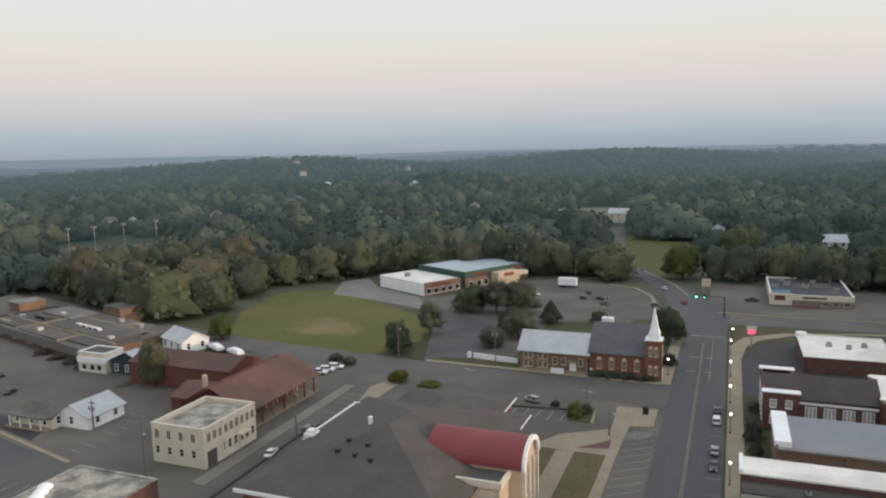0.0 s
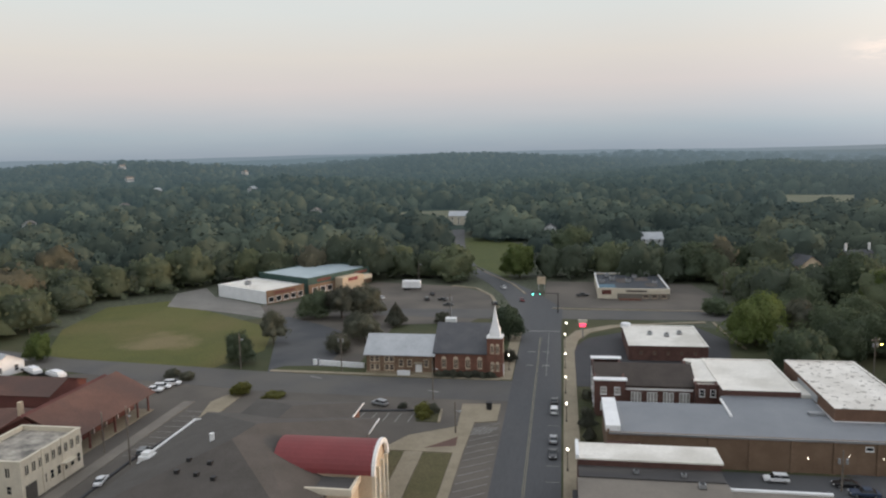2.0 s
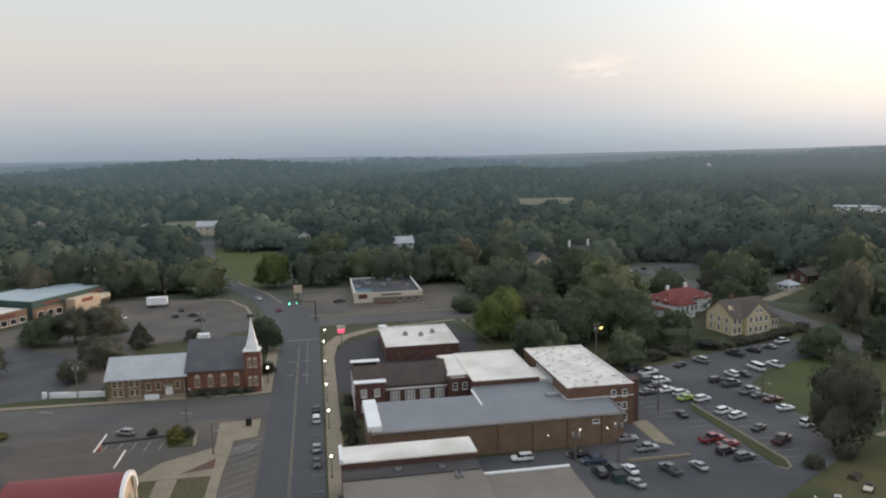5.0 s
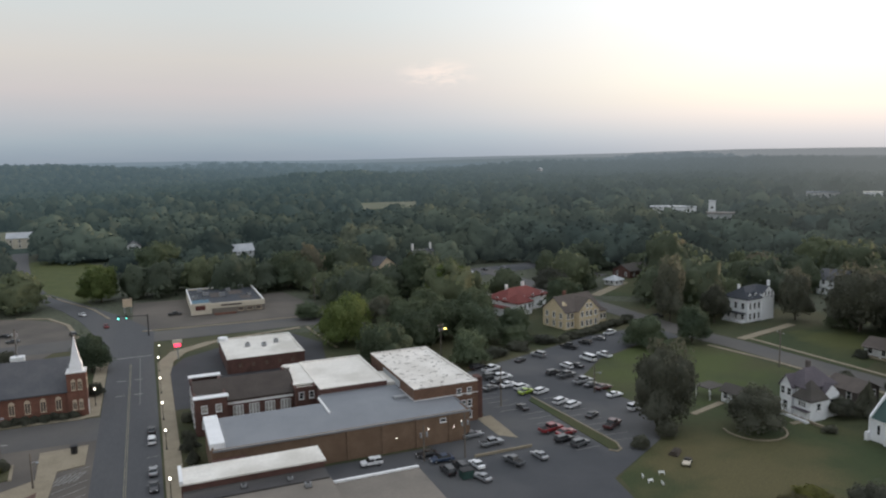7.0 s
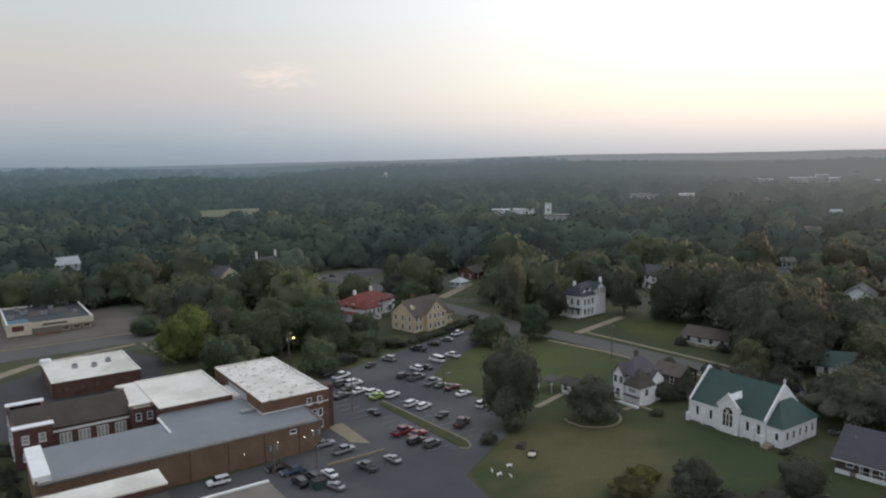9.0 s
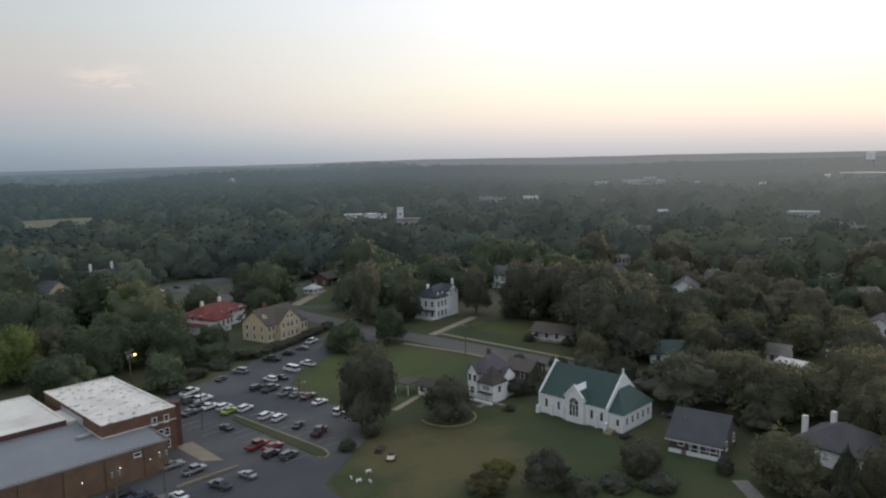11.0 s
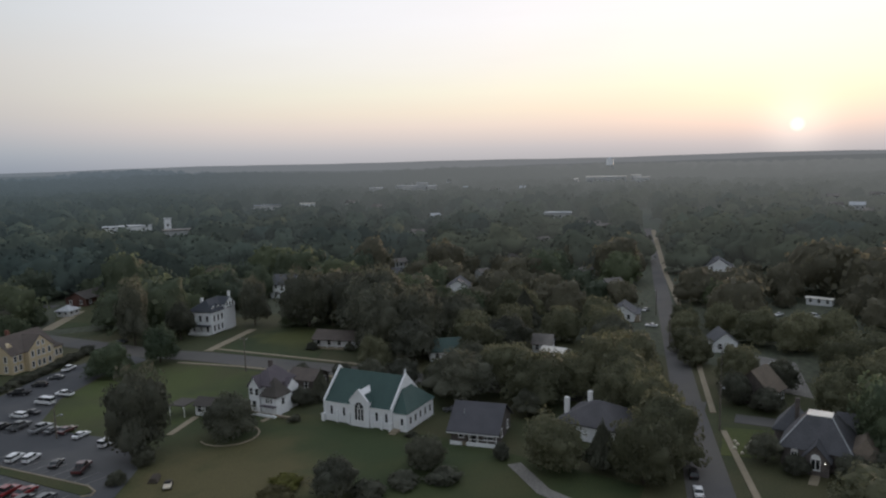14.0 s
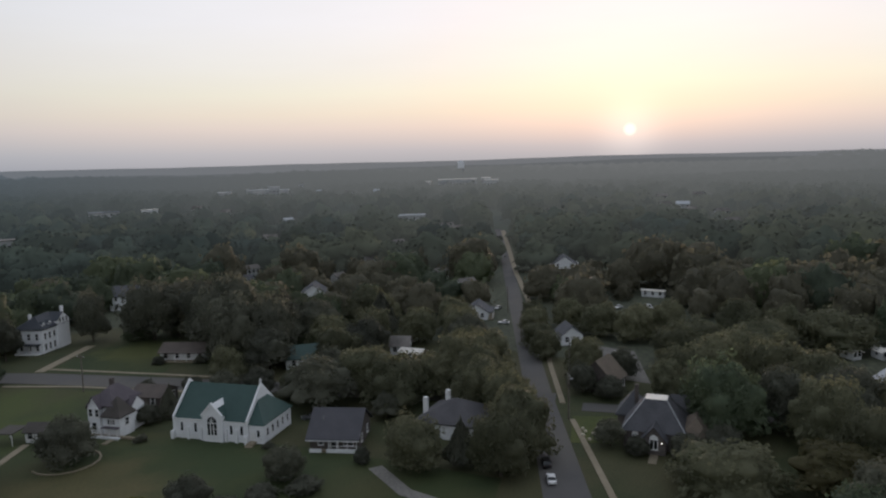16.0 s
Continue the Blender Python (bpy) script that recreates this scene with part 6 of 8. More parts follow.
def dark_cottage():
    t = thing("dark_cottage", 122.4, 54.6, 9, "dark cottage with large slate-grey roof and white porch base", "house")
    part("wall", gable_walls(-5.0, 5.2, -4.4, 4.6, 2.9, 6.2, "y"), WEATHERED, t)
    part("roof", gable_roof(-5.8, 5.4, -4.4, 4.6, 2.7, 6.3, "y", 0.16, 0.5), COTTAGE_ROOF, t, "large slate-grey roof")
    part("gutter", boxed((-6.35, -6.22, -4.9, 5.1, 2.2, 2.36)), TRIM, t)
    part("porch_floor", boxed((-6.1, -5.02, -4.3, 4.5, 0, 0.3)), CONCRETE, t)
    for y0, y1 in ((2.2, 4.4), (-4.3, 1.3)):
        part("porch_base", boxed((-6.25, -6.12, y0, y1, 0, 0.75)), WHITE, t, "low white porch wall")
    part("porch_rail", boxed((-6.2, -6.1, -4.3, 0.8, 1.25, 1.33)), TRIM, t)
    for y in (-4.3, -2.6, -0.9, 0.8):
        part("porch_post", boxed((-6.22, -6.08, y - 0.07, y + 0.07, 0.3, 2.3)), TRIM, t)
    window(t, -5.0, 2.6, 1.7, -90, 0.9, 1.1)
    window(t, -5.0, -2.6, 1.6, -90, 1.6, 1.1)
    door(t, -5.0, 0.2, -90, 0.95, 2.05, DARK_METAL)
    for y in row(-4, 4.6, 2):
        window(t, 5.2, y, 1.6, 90, 0.9, 1.3)
    for x in (-2.4, 2.4):
        window(t, x, -4.4, 1.6, 0, 0.9, 1.3)
        window(t, x, 4.6, 1.6, 180, 0.9, 1.3)
    bm = bmesh.new()
    tube(bm, (-2.6, 2.6, 4.2), (-2.6, 2.6, 5.6), 0.14, 0.12, 8)
    part("flue", bm, GALV, t, "pale metal flue pipe")


white_church()
victorian()
yellow_house()
manor()
stone_church()
dark_cottage()
t = small_house("red_roofed_house", 114.5, 215.5, 20, 19, 10, 4.6, 7.4, FRESH_WHITE, RED_TILE, "long white house with red tiled roof and pale chimneys", "x", chimneys=((-4.6, 0.4, 8.7), (4.4, 1.2, 8.6)), hip=True, floors=2, wins=4)
part("wing_wall", boxed((-9.6, -2.6, -9.2, -5.02, 0, 4.3)), FRESH_WHITE, t)
part("wing_roof", hip_roof(-9.6, -2.6, -9.2, -3.0, 4.3, 6.6, 0.45), RED_TILE, t, "red tiled wing roof")
for k in (-8.2, -6.1, -4.0):
    window(t, k, -9.2, 2.9, 0, 0.8, 1.3)
part("side_addition", boxed((-12.4, -9.62, -6.0, 1.0, 0, 2.6)), FRESH_WHITE, t, "low white side addition")
part("side_addition_roof", boxed((-12.7, -9.62, -6.3, 1.3, 2.6, 2.8)), RED_TILE, t)
small_house("white_bungalow", 169.6, 120.0, -78.5, 12.6, 7.0, 2.7, 4.3, WHITE, SHINGLE_BROWN, "low white bungalow with brown roof and posted porch", "x", 1.8, wins=4)
small_house("grey_roofed_house", 131.8, 34.4, -8, 11, 12, 3.2, 6.4, WHITE, SHINGLE_DUSK, "white house with dark hipped roof and white chimneys", "x", chimneys=((-2.0, 5.7, 6.6), (1.8, 2.6, 7.2)), hip=True)
small_house("brown_roofed_house", 134.5, 104.5, 4, 7, 7, 2.6, 4.2, WEATHERED, SHINGLE_BROWN, "low house with brown roof behind bushes", "y", wins=2)
small_house("garden_shed", 110.8, 112.6, 10, 3.6, 4.0, 2.4, 3.5, WHITE, SHINGLE, "small white garden shed with grey roof", "y", category="shed", wins=1)
t = thing("carport", 108.5, 117.5, 10, "open carport with dark flat roof", "carport")
part("roof", boxed((-2.4, 2.4, -2.0, 2.0, 2.4, 2.6)), SHINGLE, t)
for x in (-2.2, 2.1):
    for y in (-1.8, 1.7):
        part("post", boxed((x, x + 0.12, y, y + 0.12, 0, 2.4)), TRIM, t)
small_house("brown_house", 162.5, 8.6, -20, 7, 8, 3.2, 7.2, WEATHERED, BROWN_SHAKE, "brown shingled house with steep roof", "x")
small_house("green_roofed_house", 169.5, 84.5, -58, 11, 8, 2.8, 5.2, WHITE, GREEN_ROOF, "low house with dark green roof among trees", "x")
small_house("white_gabled_house", 325, 34, 10, 11, 12, 4.4, 8.4, WHITE, SHINGLE_GREY, "white gabled house with grey roof", "x", floors=2)
small_house("grey_house", 231.5, 52.5, 8, 9, 7, 2.8, 5.2, WHITE, SHINGLE_GREY, "house with pale grey roof and porch by the street", "x", 1.8)
small_house("tin_roofed_house", 184.5, 63.5, 8, 5, 5, 2.6, 4.6, WHITE, ROOF_FELT, "house with pale tin roof among trees", "y")
small_house("white_roofed_shed", 177.3, 57.8, 80, 6.2, 3.6, 2.6, 3.3, TAN, ROOF_WHITE, "shed with bright white roof", "x", category="shed", wins=1)
small_house("grey_gabled_house", 203.5, 20, 20, 7.5, 6, 2.8, 5.2, WHITE, SHINGLE_GREY, "white house with grey gable roof", "x")
small_house("grey_house", 161, -51, 14, 12, 10, 3.2, 6.4, TAN, ROOF_METAL, "house with blue-grey metal roof behind trees", "x")
for x, y, a in ((198.4, -50.3, 30), (199.6, -57.6, 20)):
    small_house("white_shed", x, y, a, 4.2, 2.6, 2.0, 2.6, WHITE, ROOF_WHITE, "small white shed in a clearing", "x", category="shed", wins=1)
small_house("white_house", 43, 386, 5, 15, 10, 5.4, 8.4, WHITE, ROOF_METAL, "white two-storey house on the wooded hill", "x", floors=2, wins=4)
small_house("white_house", -6.8, 440, 0, 7, 7, 5.4, 7.5, WHITE, SHINGLE_GREY, "white house half hidden by trees", "y", floors=2, wins=2)
small_house("pale_house", -72, 515, 0, 14, 10, 6.5, 9.5, CREAM, ROOF_METAL, "pale house at the edge of a field", "x", floors=2)
small_house("brick_house", 118.5, 317, 10, 11, 9, 5.6, 8.6, BROWN_BRICK, SHINGLE_GREY, "brick house with tall white chimneys", "x", chimneys=((-4.8, 0, 11.5), (4.8, 0, 11.5)), floors=2)
small_house("grey_cottage", 95, 306, 20, 10, 9, 4.6, 8.2, TAN, SHINGLE_GREY, "cottage with steep grey gable roof", "y")
small_house("white_hut", 169.5, 237.5, 15, 5.4, 5.0, 2.1, 3.8, WHITE, ROOF_METAL, "small white pavilion with pale pyramid roof", "x", hip=True, wins=2)
small_house("long_dark_house", 189, 252, 15, 14, 9, 3.0, 5.2, DARK_BRICK, SHINGLE, "long low house with dark roof", "x")
small_house("white_cottage", 211, 165, 0, 4, 4, 2.4, 3.8, WHITE, ROOF_FELT, "small white cottage beside a track", "y", wins=1)
small_house("pale_house", 228, 186, 20, 10, 9, 5.4, 8.5, WHITE, SHINGLE_GREY, "pale two-storey house among trees", "y", floors=2)
small_house("blue_house", 250, 120, 20, 11, 9, 4.0, 7.0, WHITE, SHINGLE_GREY, "pale house with grey roof among trees", "x")
small_house("white_house", 268, 160, 10, 7, 7, 4.4, 6.6, WHITE, SHINGLE_GREY, "white house among dark trees", "y", floors=2)
small_house("white_camper", 275, -3.9, 75, 8, 2.6, 2.3, 2.6, WHITE, ROOF_WHITE, "long white camper trailer standing in a clearing", "x", category="camper", wins=3)


def far_building(name, x, y, turn, w, d, h, wall, roof, label, category="building"):
    """A big far building: walls, flat roof, a row of windows."""
    z = float(rise(x, y))
    t = thing(name, x, y, turn, label, category, z=z - 1)
    part("wall", boxed((-w / 2, w / 2, -d / 2, d / 2, 0, h + 1)), wall, t)
    part("roof", boxed((-w / 2 - 0.4, w / 2 + 0.4, -d / 2 - 0.4, d / 2 + 0.4, h + 1, h + 1.5)), roof, t)
    for k in row(-w / 2, w / 2, max(1, int(w / 5))):
        window(t, k, -d / 2, 1 + h * 0.6, 0, 1.4, 1.8, "plain")
        window(t, -w / 2, k * d / w, 1 + h * 0.6, -90, 1.2, 1.8, "plain")
    return t


far_building("far_school", 384, 461, -40, 34, 13, 8, WHITE, ROOF_METAL, "long pale school building among the trees", "school")
far_building("far_school_hall", 372, 396, -44, 20, 13, 8, FAR_SIDING, ROOF_FELT, "pale school hall with grey roof")
far_building("far_school_tower", 409, 446, -40, 5, 5, 12, WHITE, ROOF_METAL, "white school tower above the trees")
far_building("far_warehouse", 620, 525, -45, 28, 16, 6, FAR_SIDING, ROOF_GREY, "pale warehouse roof in the woods")
far_building("far_barn", 655, 498, -50, 16, 10, 6, WHITE, ROOF_WHITE, "far white roof in the woods")
for x, y, w, h in ((990, 560, 34, 10), (966, 602, 20, 8), (1010, 527, 14, 9), (1040, 560, 18, 13)):
    far_building("far_store", x, y, -60, w, 18, h + 3, FAR_SIDING, ROOF_METAL, "pale far store with grey flat roof")
for x, y, w, h in ((1238, 312, 66, 13), (1252, 256, 26, 12), (1224, 366, 18, 9), (1270, 268, 16, 16)):
    far_building("far_plant", x, y, -76, w, 26, h + 4, FAR_SIDING, ROOF_WHITE, "pale far plant building above the trees")
far_building("far_hall", 588, 190, -70, 24, 14, 6, FAR_SIDING, ROOF_METAL, "pale hall roof between the trees")
def far_house(x, y, turn, w, roof):
    t = thing("far_house", x, y, turn, "small pale gabled house far off among trees", "house", "far houses", float(rise(x, y)) - 0.5)
    w = w * (0.7 if x < 0 else 0.8)
    d, h = w * 0.7, 3.4 + math.hypot(x, y) / 560
    part("wall", gable_walls(-w / 2, w / 2, -d / 2, d / 2, h, h + w * 0.22, "x"), FAR_SIDING, t)
    part("roof", gable_roof(-w / 2, w / 2, -d / 2, d / 2, h, h + w * 0.22, "x", 0.2, 0.4), roof, t)
    for k in row(-w / 2, w / 2, 3):
        window(t, k, -d / 2, h * 0.65, 0, 1.1, 1.6, "plain")


HOUSES_WEST = (
    (-448, 429, 14), (-434, 438, 10), (-397, 492, 13), (-419, 649, 14), (-859, 1286, 20), (-803, 1536, 22), (-1000, 1640, 20), (-364, 825, 15), (-205, 590, 14), (-640, 1010, 18), (-520, 880, 15), (-760, 1180, 17), (-560, 1240, 16),
    (652, 405, 14), (1383, 681, 22), (568, 294, 10), (437, 240, 11), (1204, 121, 18), (306, 179, 8), (340, 133, 7), (305, 86, 8), (413, 142, 9), (972, 405, 18), (1010, 375, 15), (497, 127, 13), (520, 140, 11), (720, -36, 15),
    (880, -61, 18), (634, -62, 13), (551, -61, 12),
)
HOUSES_EAST = (
    (722, -20, 12), (660, -40, 11), (840, -20, 14), (289, 127, 7), (279, 68, 9), (648, 77, 11), (812, 1415, 20), (1100, 590, 18), (700, 470, 14), (1080, 500, 15), (1330, 250, 20),
)
FAR_HOUSES = HOUSES_WEST + HOUSES_EAST
for x, y, w in FAR_HOUSES:
    far_house(x, y, 40 - w * 9, min(w, 15), ROOF_METAL if w % 5 == 0 else ROOF_FELT)


def water_tower():
    z = float(rise(1905, 470))
    t = thing("water_tower", 1905, 470, 0, "white far water tower above the trees", "water tower", z=z - 12)
    bm = bmesh.new()
    tube(bm, (0, 0, 28), (0, 0, 44), 9, 9, 16)
    part("tank", bm, WHITE, t)
    bm = bmesh.new()
    tube(bm, (0, 0, 44), (0, 0, 48), 9, 1, 16)
    part("cap", bm, ROOF_METAL, t)
    for x, y in ((-6, -6), (6, -6), (6, 6), (-6, 6)):
        bm = bmesh.new()
        tube(bm, (x * 1.2, y * 1.2, 0), (x, y, 28), 0.8, 0.7, 8)
        part("leg", bm, GALV, t)


water_tower()


# ---- vehicles ----
PAINTS = {
    "white": plain("white_car_paint", (0.72, 0.73, 0.74), 0.3, 0, 0.5), "black": plain("black_car_paint", (0.012, 0.012, 0.014), 0.3, 0, 0.5),
    "grey": plain("grey_car_paint", (0.09, 0.095, 0.10), 0.3, 0.3, 0.5), "silver": plain("silver_car_paint", (0.30, 0.31, 0.32), 0.3, 0.4, 0.5),
    "red": plain("red_car_paint", (0.20, 0.012, 0.015), 0.3, 0, 0.5), "maroon": plain("maroon_car_paint", (0.08, 0.018, 0.018), 0.3, 0, 0.5),
    "lime": plain("lime_car_paint", (0.26, 0.38, 0.03), 0.3, 0, 0.5), "blue": plain("blue_car_paint", (0.03, 0.05, 0.09), 0.3, 0, 0.5),
}
SHAPES = {   # length, width, body outline, cabin outline in (along, height): the nose points to +y
    "sedan": (4.7, 1.8, [(-2.3, 0.35), (2.3, 0.35), (2.35, 0.6), (2.15, 0.82), (0.9, 0.98), (-1.6, 1.0), (-2.25, 0.95), (-2.35, 0.65)], [(1.0, 0.96), (0.2, 1.42), (-0.95, 1.44), (-1.8, 0.98)]),
    "suv": (4.8, 1.9, [(-2.35, 0.4), (2.35, 0.4), (2.4, 0.75), (2.2, 0.98), (1.1, 1.1), (-2.3, 1.12), (-2.4, 0.7)], [(1.2, 1.08), (0.5, 1.7), (-2.0, 1.72), (-2.32, 1.1)]),
    "pickup": (5.7, 1.95, [(-2.8, 0.5), (2.75, 0.5), (2.85, 0.8), (2.7, 1.05), (1.3, 1.15), (-2.85, 1.15), (-2.9, 0.7)], [(1.4, 1.12), (0.8, 1.8), (-0.7, 1.8), (-0.95, 1.14)]),
    "van": (5.2, 2.0, [(-2.55, 0.4), (2.5, 0.4), (2.6, 0.8), (2.4, 1.1), (1.7, 1.2), (-2.6, 1.2)], [(1.75, 1.18), (1.1, 2.0), (-2.5, 2.05), (-2.58, 1.2)]),
}
CARS = {}


def car_template(kind, paint):
    long, wide, body, cabin = SHAPES[kind]
    w = wide / 2
    t = thing(kind if kind != "suv" else "sport_utility_car", 0, -400, 0, "%s %s parked on asphalt" % (paint, {"sedan": "saloon car", "suv": "estate car", "pickup": "pickup truck", "van": "passenger van"}[kind]), "car" if kind in ("sedan", "suv") else kind, "parked vehicles")
    bm = bmesh.new()
    loft(bm, [(y, z) for y, z in body], "x", -w, w)
    bmesh.ops.bevel(bm, geom=[e for e in bm.edges], offset=0.07, segments=1, affect="EDGES")
    part("body", bm, PAINTS[paint], t)
    bm = bmesh.new()
    lo = [(y, z - 0.03) for y, z in cabin]
    a = [bm.verts.new((-w * 0.93 if i in (0, 3) else -w * 0.76, y, z)) for i, (y, z) in enumerate(lo)]
    b = [bm.verts.new((w * 0.93 if i in (0, 3) else w * 0.76, y, z)) for i, (y, z) in enumerate(lo)]
    bm.faces.new(a)
    bm.faces.new(b[::-1])
    for i in range(4):
        j = (i + 1) % 4
        bm.faces.new((a[i], b[i], b[j], a[j]))
    bmesh.ops.recalc_face_normals(bm, faces=bm.faces)
    part("glazing", bm, GLASS, t)
    y1, y0, z = cabin[1][0], cabin[2][0], cabin[1][1]
    bm = boxed((-w * 0.77, w * 0.77, y0 - 0.04, y1 + 0.05, z - 0.05, z + 0.04))
    part("roof_panel", bm, PAINTS[paint], t)
    bm = bmesh.new()
    for s in (-1, 1):
        tube(bm, (s * w * 0.93, (y1 + y0) / 2 + 0.2, cabin[0][1] - 0.05), (s * w * 0.76, (y1 + y0) / 2 + 0.2, z), 0.06, 0.05, 5)
    part("door_pillar", bm, PAINTS[paint], t)
    if kind == "pickup":
        part("bed", boxed((-w * 0.82, w * 0.82, -2.7, -1.1, 1.12, 1.17)), RUBBER, t)
    wheel = None
    for sx in (-1, 1):
        for sy in (-1, 1):
            bm = bmesh.new()
            tube(bm, (sx * (w - 0.2), sy * long * 0.3, 0.34), (sx * (w + 0.01), sy * long * 0.3, 0.34), 0.34, 0.34, 12)
            wh = part("wheel", bm, RUBBER, t)
            bm = bmesh.new()
            tube(bm, (sx * (w + 0.01), sy * long * 0.3, 0.34), (sx * (w + 0.03), sy * long * 0.3, 0.34), 0.2, 0.18, 10)
            part("rim", bm, GALV, wh)
        part("headlight", boxed((sx * w * 0.68 - 0.2, sx * w * 0.68 + 0.2, long / 2 - 0.08, long / 2 + 0.03, 0.62, 0.76)), TRIM, t)
        part("tail_light", boxed((sx * w * 0.75 - 0.15, sx * w * 0.75 + 0.15, -long / 2 - 0.03, -long / 2 + 0.08, 0.7, 0.88)), PAINTS["maroon"], t)
    return t


def park(kind, paint, x, y, heading, z=0.06):
    """heading: degrees from +y, counter-clockwise, of the nose."""
    key = kind, paint
    if key not in CARS:
        CARS[key] = car_template(kind, paint)
        CARS[key].matrix_basis = pose(x, y, z, 0, 0, heading) @ Matrix.Scale(0.88, 4)
        return CARS[key]
    return copy_thing(CARS[key], pose(x, y, z, 0, 0, heading) @ Matrix.Scale(0.88, 4))


PARKED_LOT = (
    ("suv", "black", 72.5, 157.0, -72), ("pickup", "white", 74.8, 154.0, -70), ("suv", "grey", 72.2, 148.6, -86), ("suv", "white", 74.6, 147.4, -88), ("sedan", "grey", 68.4, 141.2, -75), ("sedan", "black", 72.0, 144.4, -80),
    ("sedan", "white", 73.0, 141.6, -78), ("suv", "white", 74.9, 138.8, -76), ("sedan", "lime", 74.4, 135.8, -74), ("suv", "white", 77.4, 134.6, -73), ("sedan", "black", 69.0, 127.6, 0), ("sedan", "black", 85.0, 158.2, -60),
    ("suv", "silver", 91.4, 160.2, 20), ("pickup", "black", 102.6, 163.6, 30), ("suv", "black", 108.9, 165.4, 30), ("sedan", "grey", 114.7, 167.4, 40), ("pickup", "white", 121.2, 171.4, -70), ("van", "white", 100.7, 151.6, 10),
    ("pickup", "white", 106.4, 152.8, 10), ("suv", "white", 92.6, 148.6, 8), ("sedan", "black", 95.2, 148.0, 8), ("suv", "black", 86.8, 145.2, -80), ("pickup", "grey", 88.4, 142.0, -80), ("pickup", "silver", 89.4, 136.6, -80),
    ("sedan", "grey", 89.8, 133.8, -80), ("sedan", "maroon", 91.0, 131.0, -80), ("sedan", "white", 90.4, 126.0, -85), ("van", "white", 89.6, 117.4, -80), ("suv", "white", 77.8, 127.2, -70), ("suv", "white", 78.9, 124.2, -71),
)
PARKED_YARD = (
    ("sedan", "black", 79.2, 117.8, -60), ("pickup", "maroon", 79.6, 111.6, -60), ("pickup", "red", 68.0, 114.6, -80), ("sedan", "red", 69.6, 112.0, -80), ("suv", "black", 67.6, 109.4, -80), ("suv", "grey", 69.3, 106.6, -80),
    ("suv", "white", 32.8, 114.2, 88), ("sedan", "black", 42.6, 113.6, 88), ("sedan", "blue", 44.2, 110.6, 85), ("sedan", "silver", 53.4, 118.3, -88), ("pickup", "silver", 55.0, 113.4, -86), ("suv", "black", 43.4, 106.0, 4),
    ("suv", "black", 46.0, 106.6, 6), ("sedan", "white", 48.7, 106.2, 6), ("sedan", "silver", 60.1, 105.0, 8), ("pickup", "grey", 54.9, 104.8, 14), ("sedan", "silver", 47.4, 101.4, 20), ("sedan", "black", -1.5, 146.6, 0),
    ("suv", "white", -1.5, 141.0, 0), ("sedan", "silver", -1.5, 126.4, 0), ("sedan", "black", -1.5, 120.0, 180), ("pickup", "white", -90.2, 145.0, -80), ("suv", "white", -89.4, 147.6, -80), ("suv", "white", -88.4, 150.2, -80),
    ("van", "white", -69.5, 108.0, 4), ("suv", "grey", -73.0, 113.0, 10), ("sedan", "white", -73.5, 101.5, 15), ("suv", "silver", -37.3, 141.8, 62), ("sedan", "black", -164.7, 120, 70), ("suv", "white", -203, 146, 60),
)
PARKED_WEST = (
    ("sedan", "black", -150, 111.5, 20), ("sedan", "grey", -153, 108.5, 30), ("pickup", "grey", -158, 104, 0), ("pickup", "black", 7.2, 258.2, -80), ("sedan", "red", -13.6, 249, 10), ("suv", "black", -22.4, 242, 20),
    ("sedan", "black", -46.7, 258, 20), ("sedan", "black", -41.3, 248.5, 60), ("suv", "black", -47, 248.6, 20), ("sedan", "grey", -38, 240, 80), ("sedan", "white", -64.3, 250.6, 60), ("suv", "black", -83.4, 241.5, 120),
    ("sedan", "maroon", -88.4, 240.0, 120), ("sedan", "white", -86.0, 238.0, 120), ("suv", "black", 49.7, 232.4, 80), ("sedan", "white", -21.8, 272, 25), ("suv", "black", -131, 261, 30), ("sedan", "black", 147.8, 183.5, 5),
    ("sedan", "white", 190.7, 7.0, 60), ("suv", "blue", 179.5, 5.2, -70), ("suv", "black", 118.8, 15.6, -77), ("sedan", "white", 112.6, 14.0, -77), ("sedan", "grey", 131.5, 65.4, 20), ("sedan", "black", 131.0, 62.4, 20),
    ("sedan", "white", 251.8, 8, 60), ("sedan", "white", 246.4, 3.4, 90), ("suv", "white", 252.6, -2.4, 130), ("sedan", "silver", 245.3, 48.4, 80), ("sedan", "white", 222.9, 42.2, 5), ("sedan", "white", 132, 292, 10),
)
PARKED_EAST = (
    ("sedan", "black", 140, 294, 10), ("sedan", "silver", 150, 296, 10),
)


for spot in PARKED_LOT + PARKED_YARD + PARKED_WEST + PARKED_EAST:
    park(*spot)

t = thing("box_trailer", -56.4, 268, 0, "white box trailer standing in the car park", "trailer")
part("box_body", boxed((-3.4, 3.4, -1.3, 1.3, 1.0, 3.6)), WHITE, t)
part("chassis", boxed((-3.4, 3.6, -1.0, 1.0, 0.7, 1.0)), DARK_METAL, t)
for x in (-2.4, -1.3):
    for s in (-1.2, 0.95):
        bm = bmesh.new()
        tube(bm, (x, s, 0.5), (x, s + 0.25, 0.5), 0.5, 0.5, 12)
        part("wheel", bm, RUBBER, t)


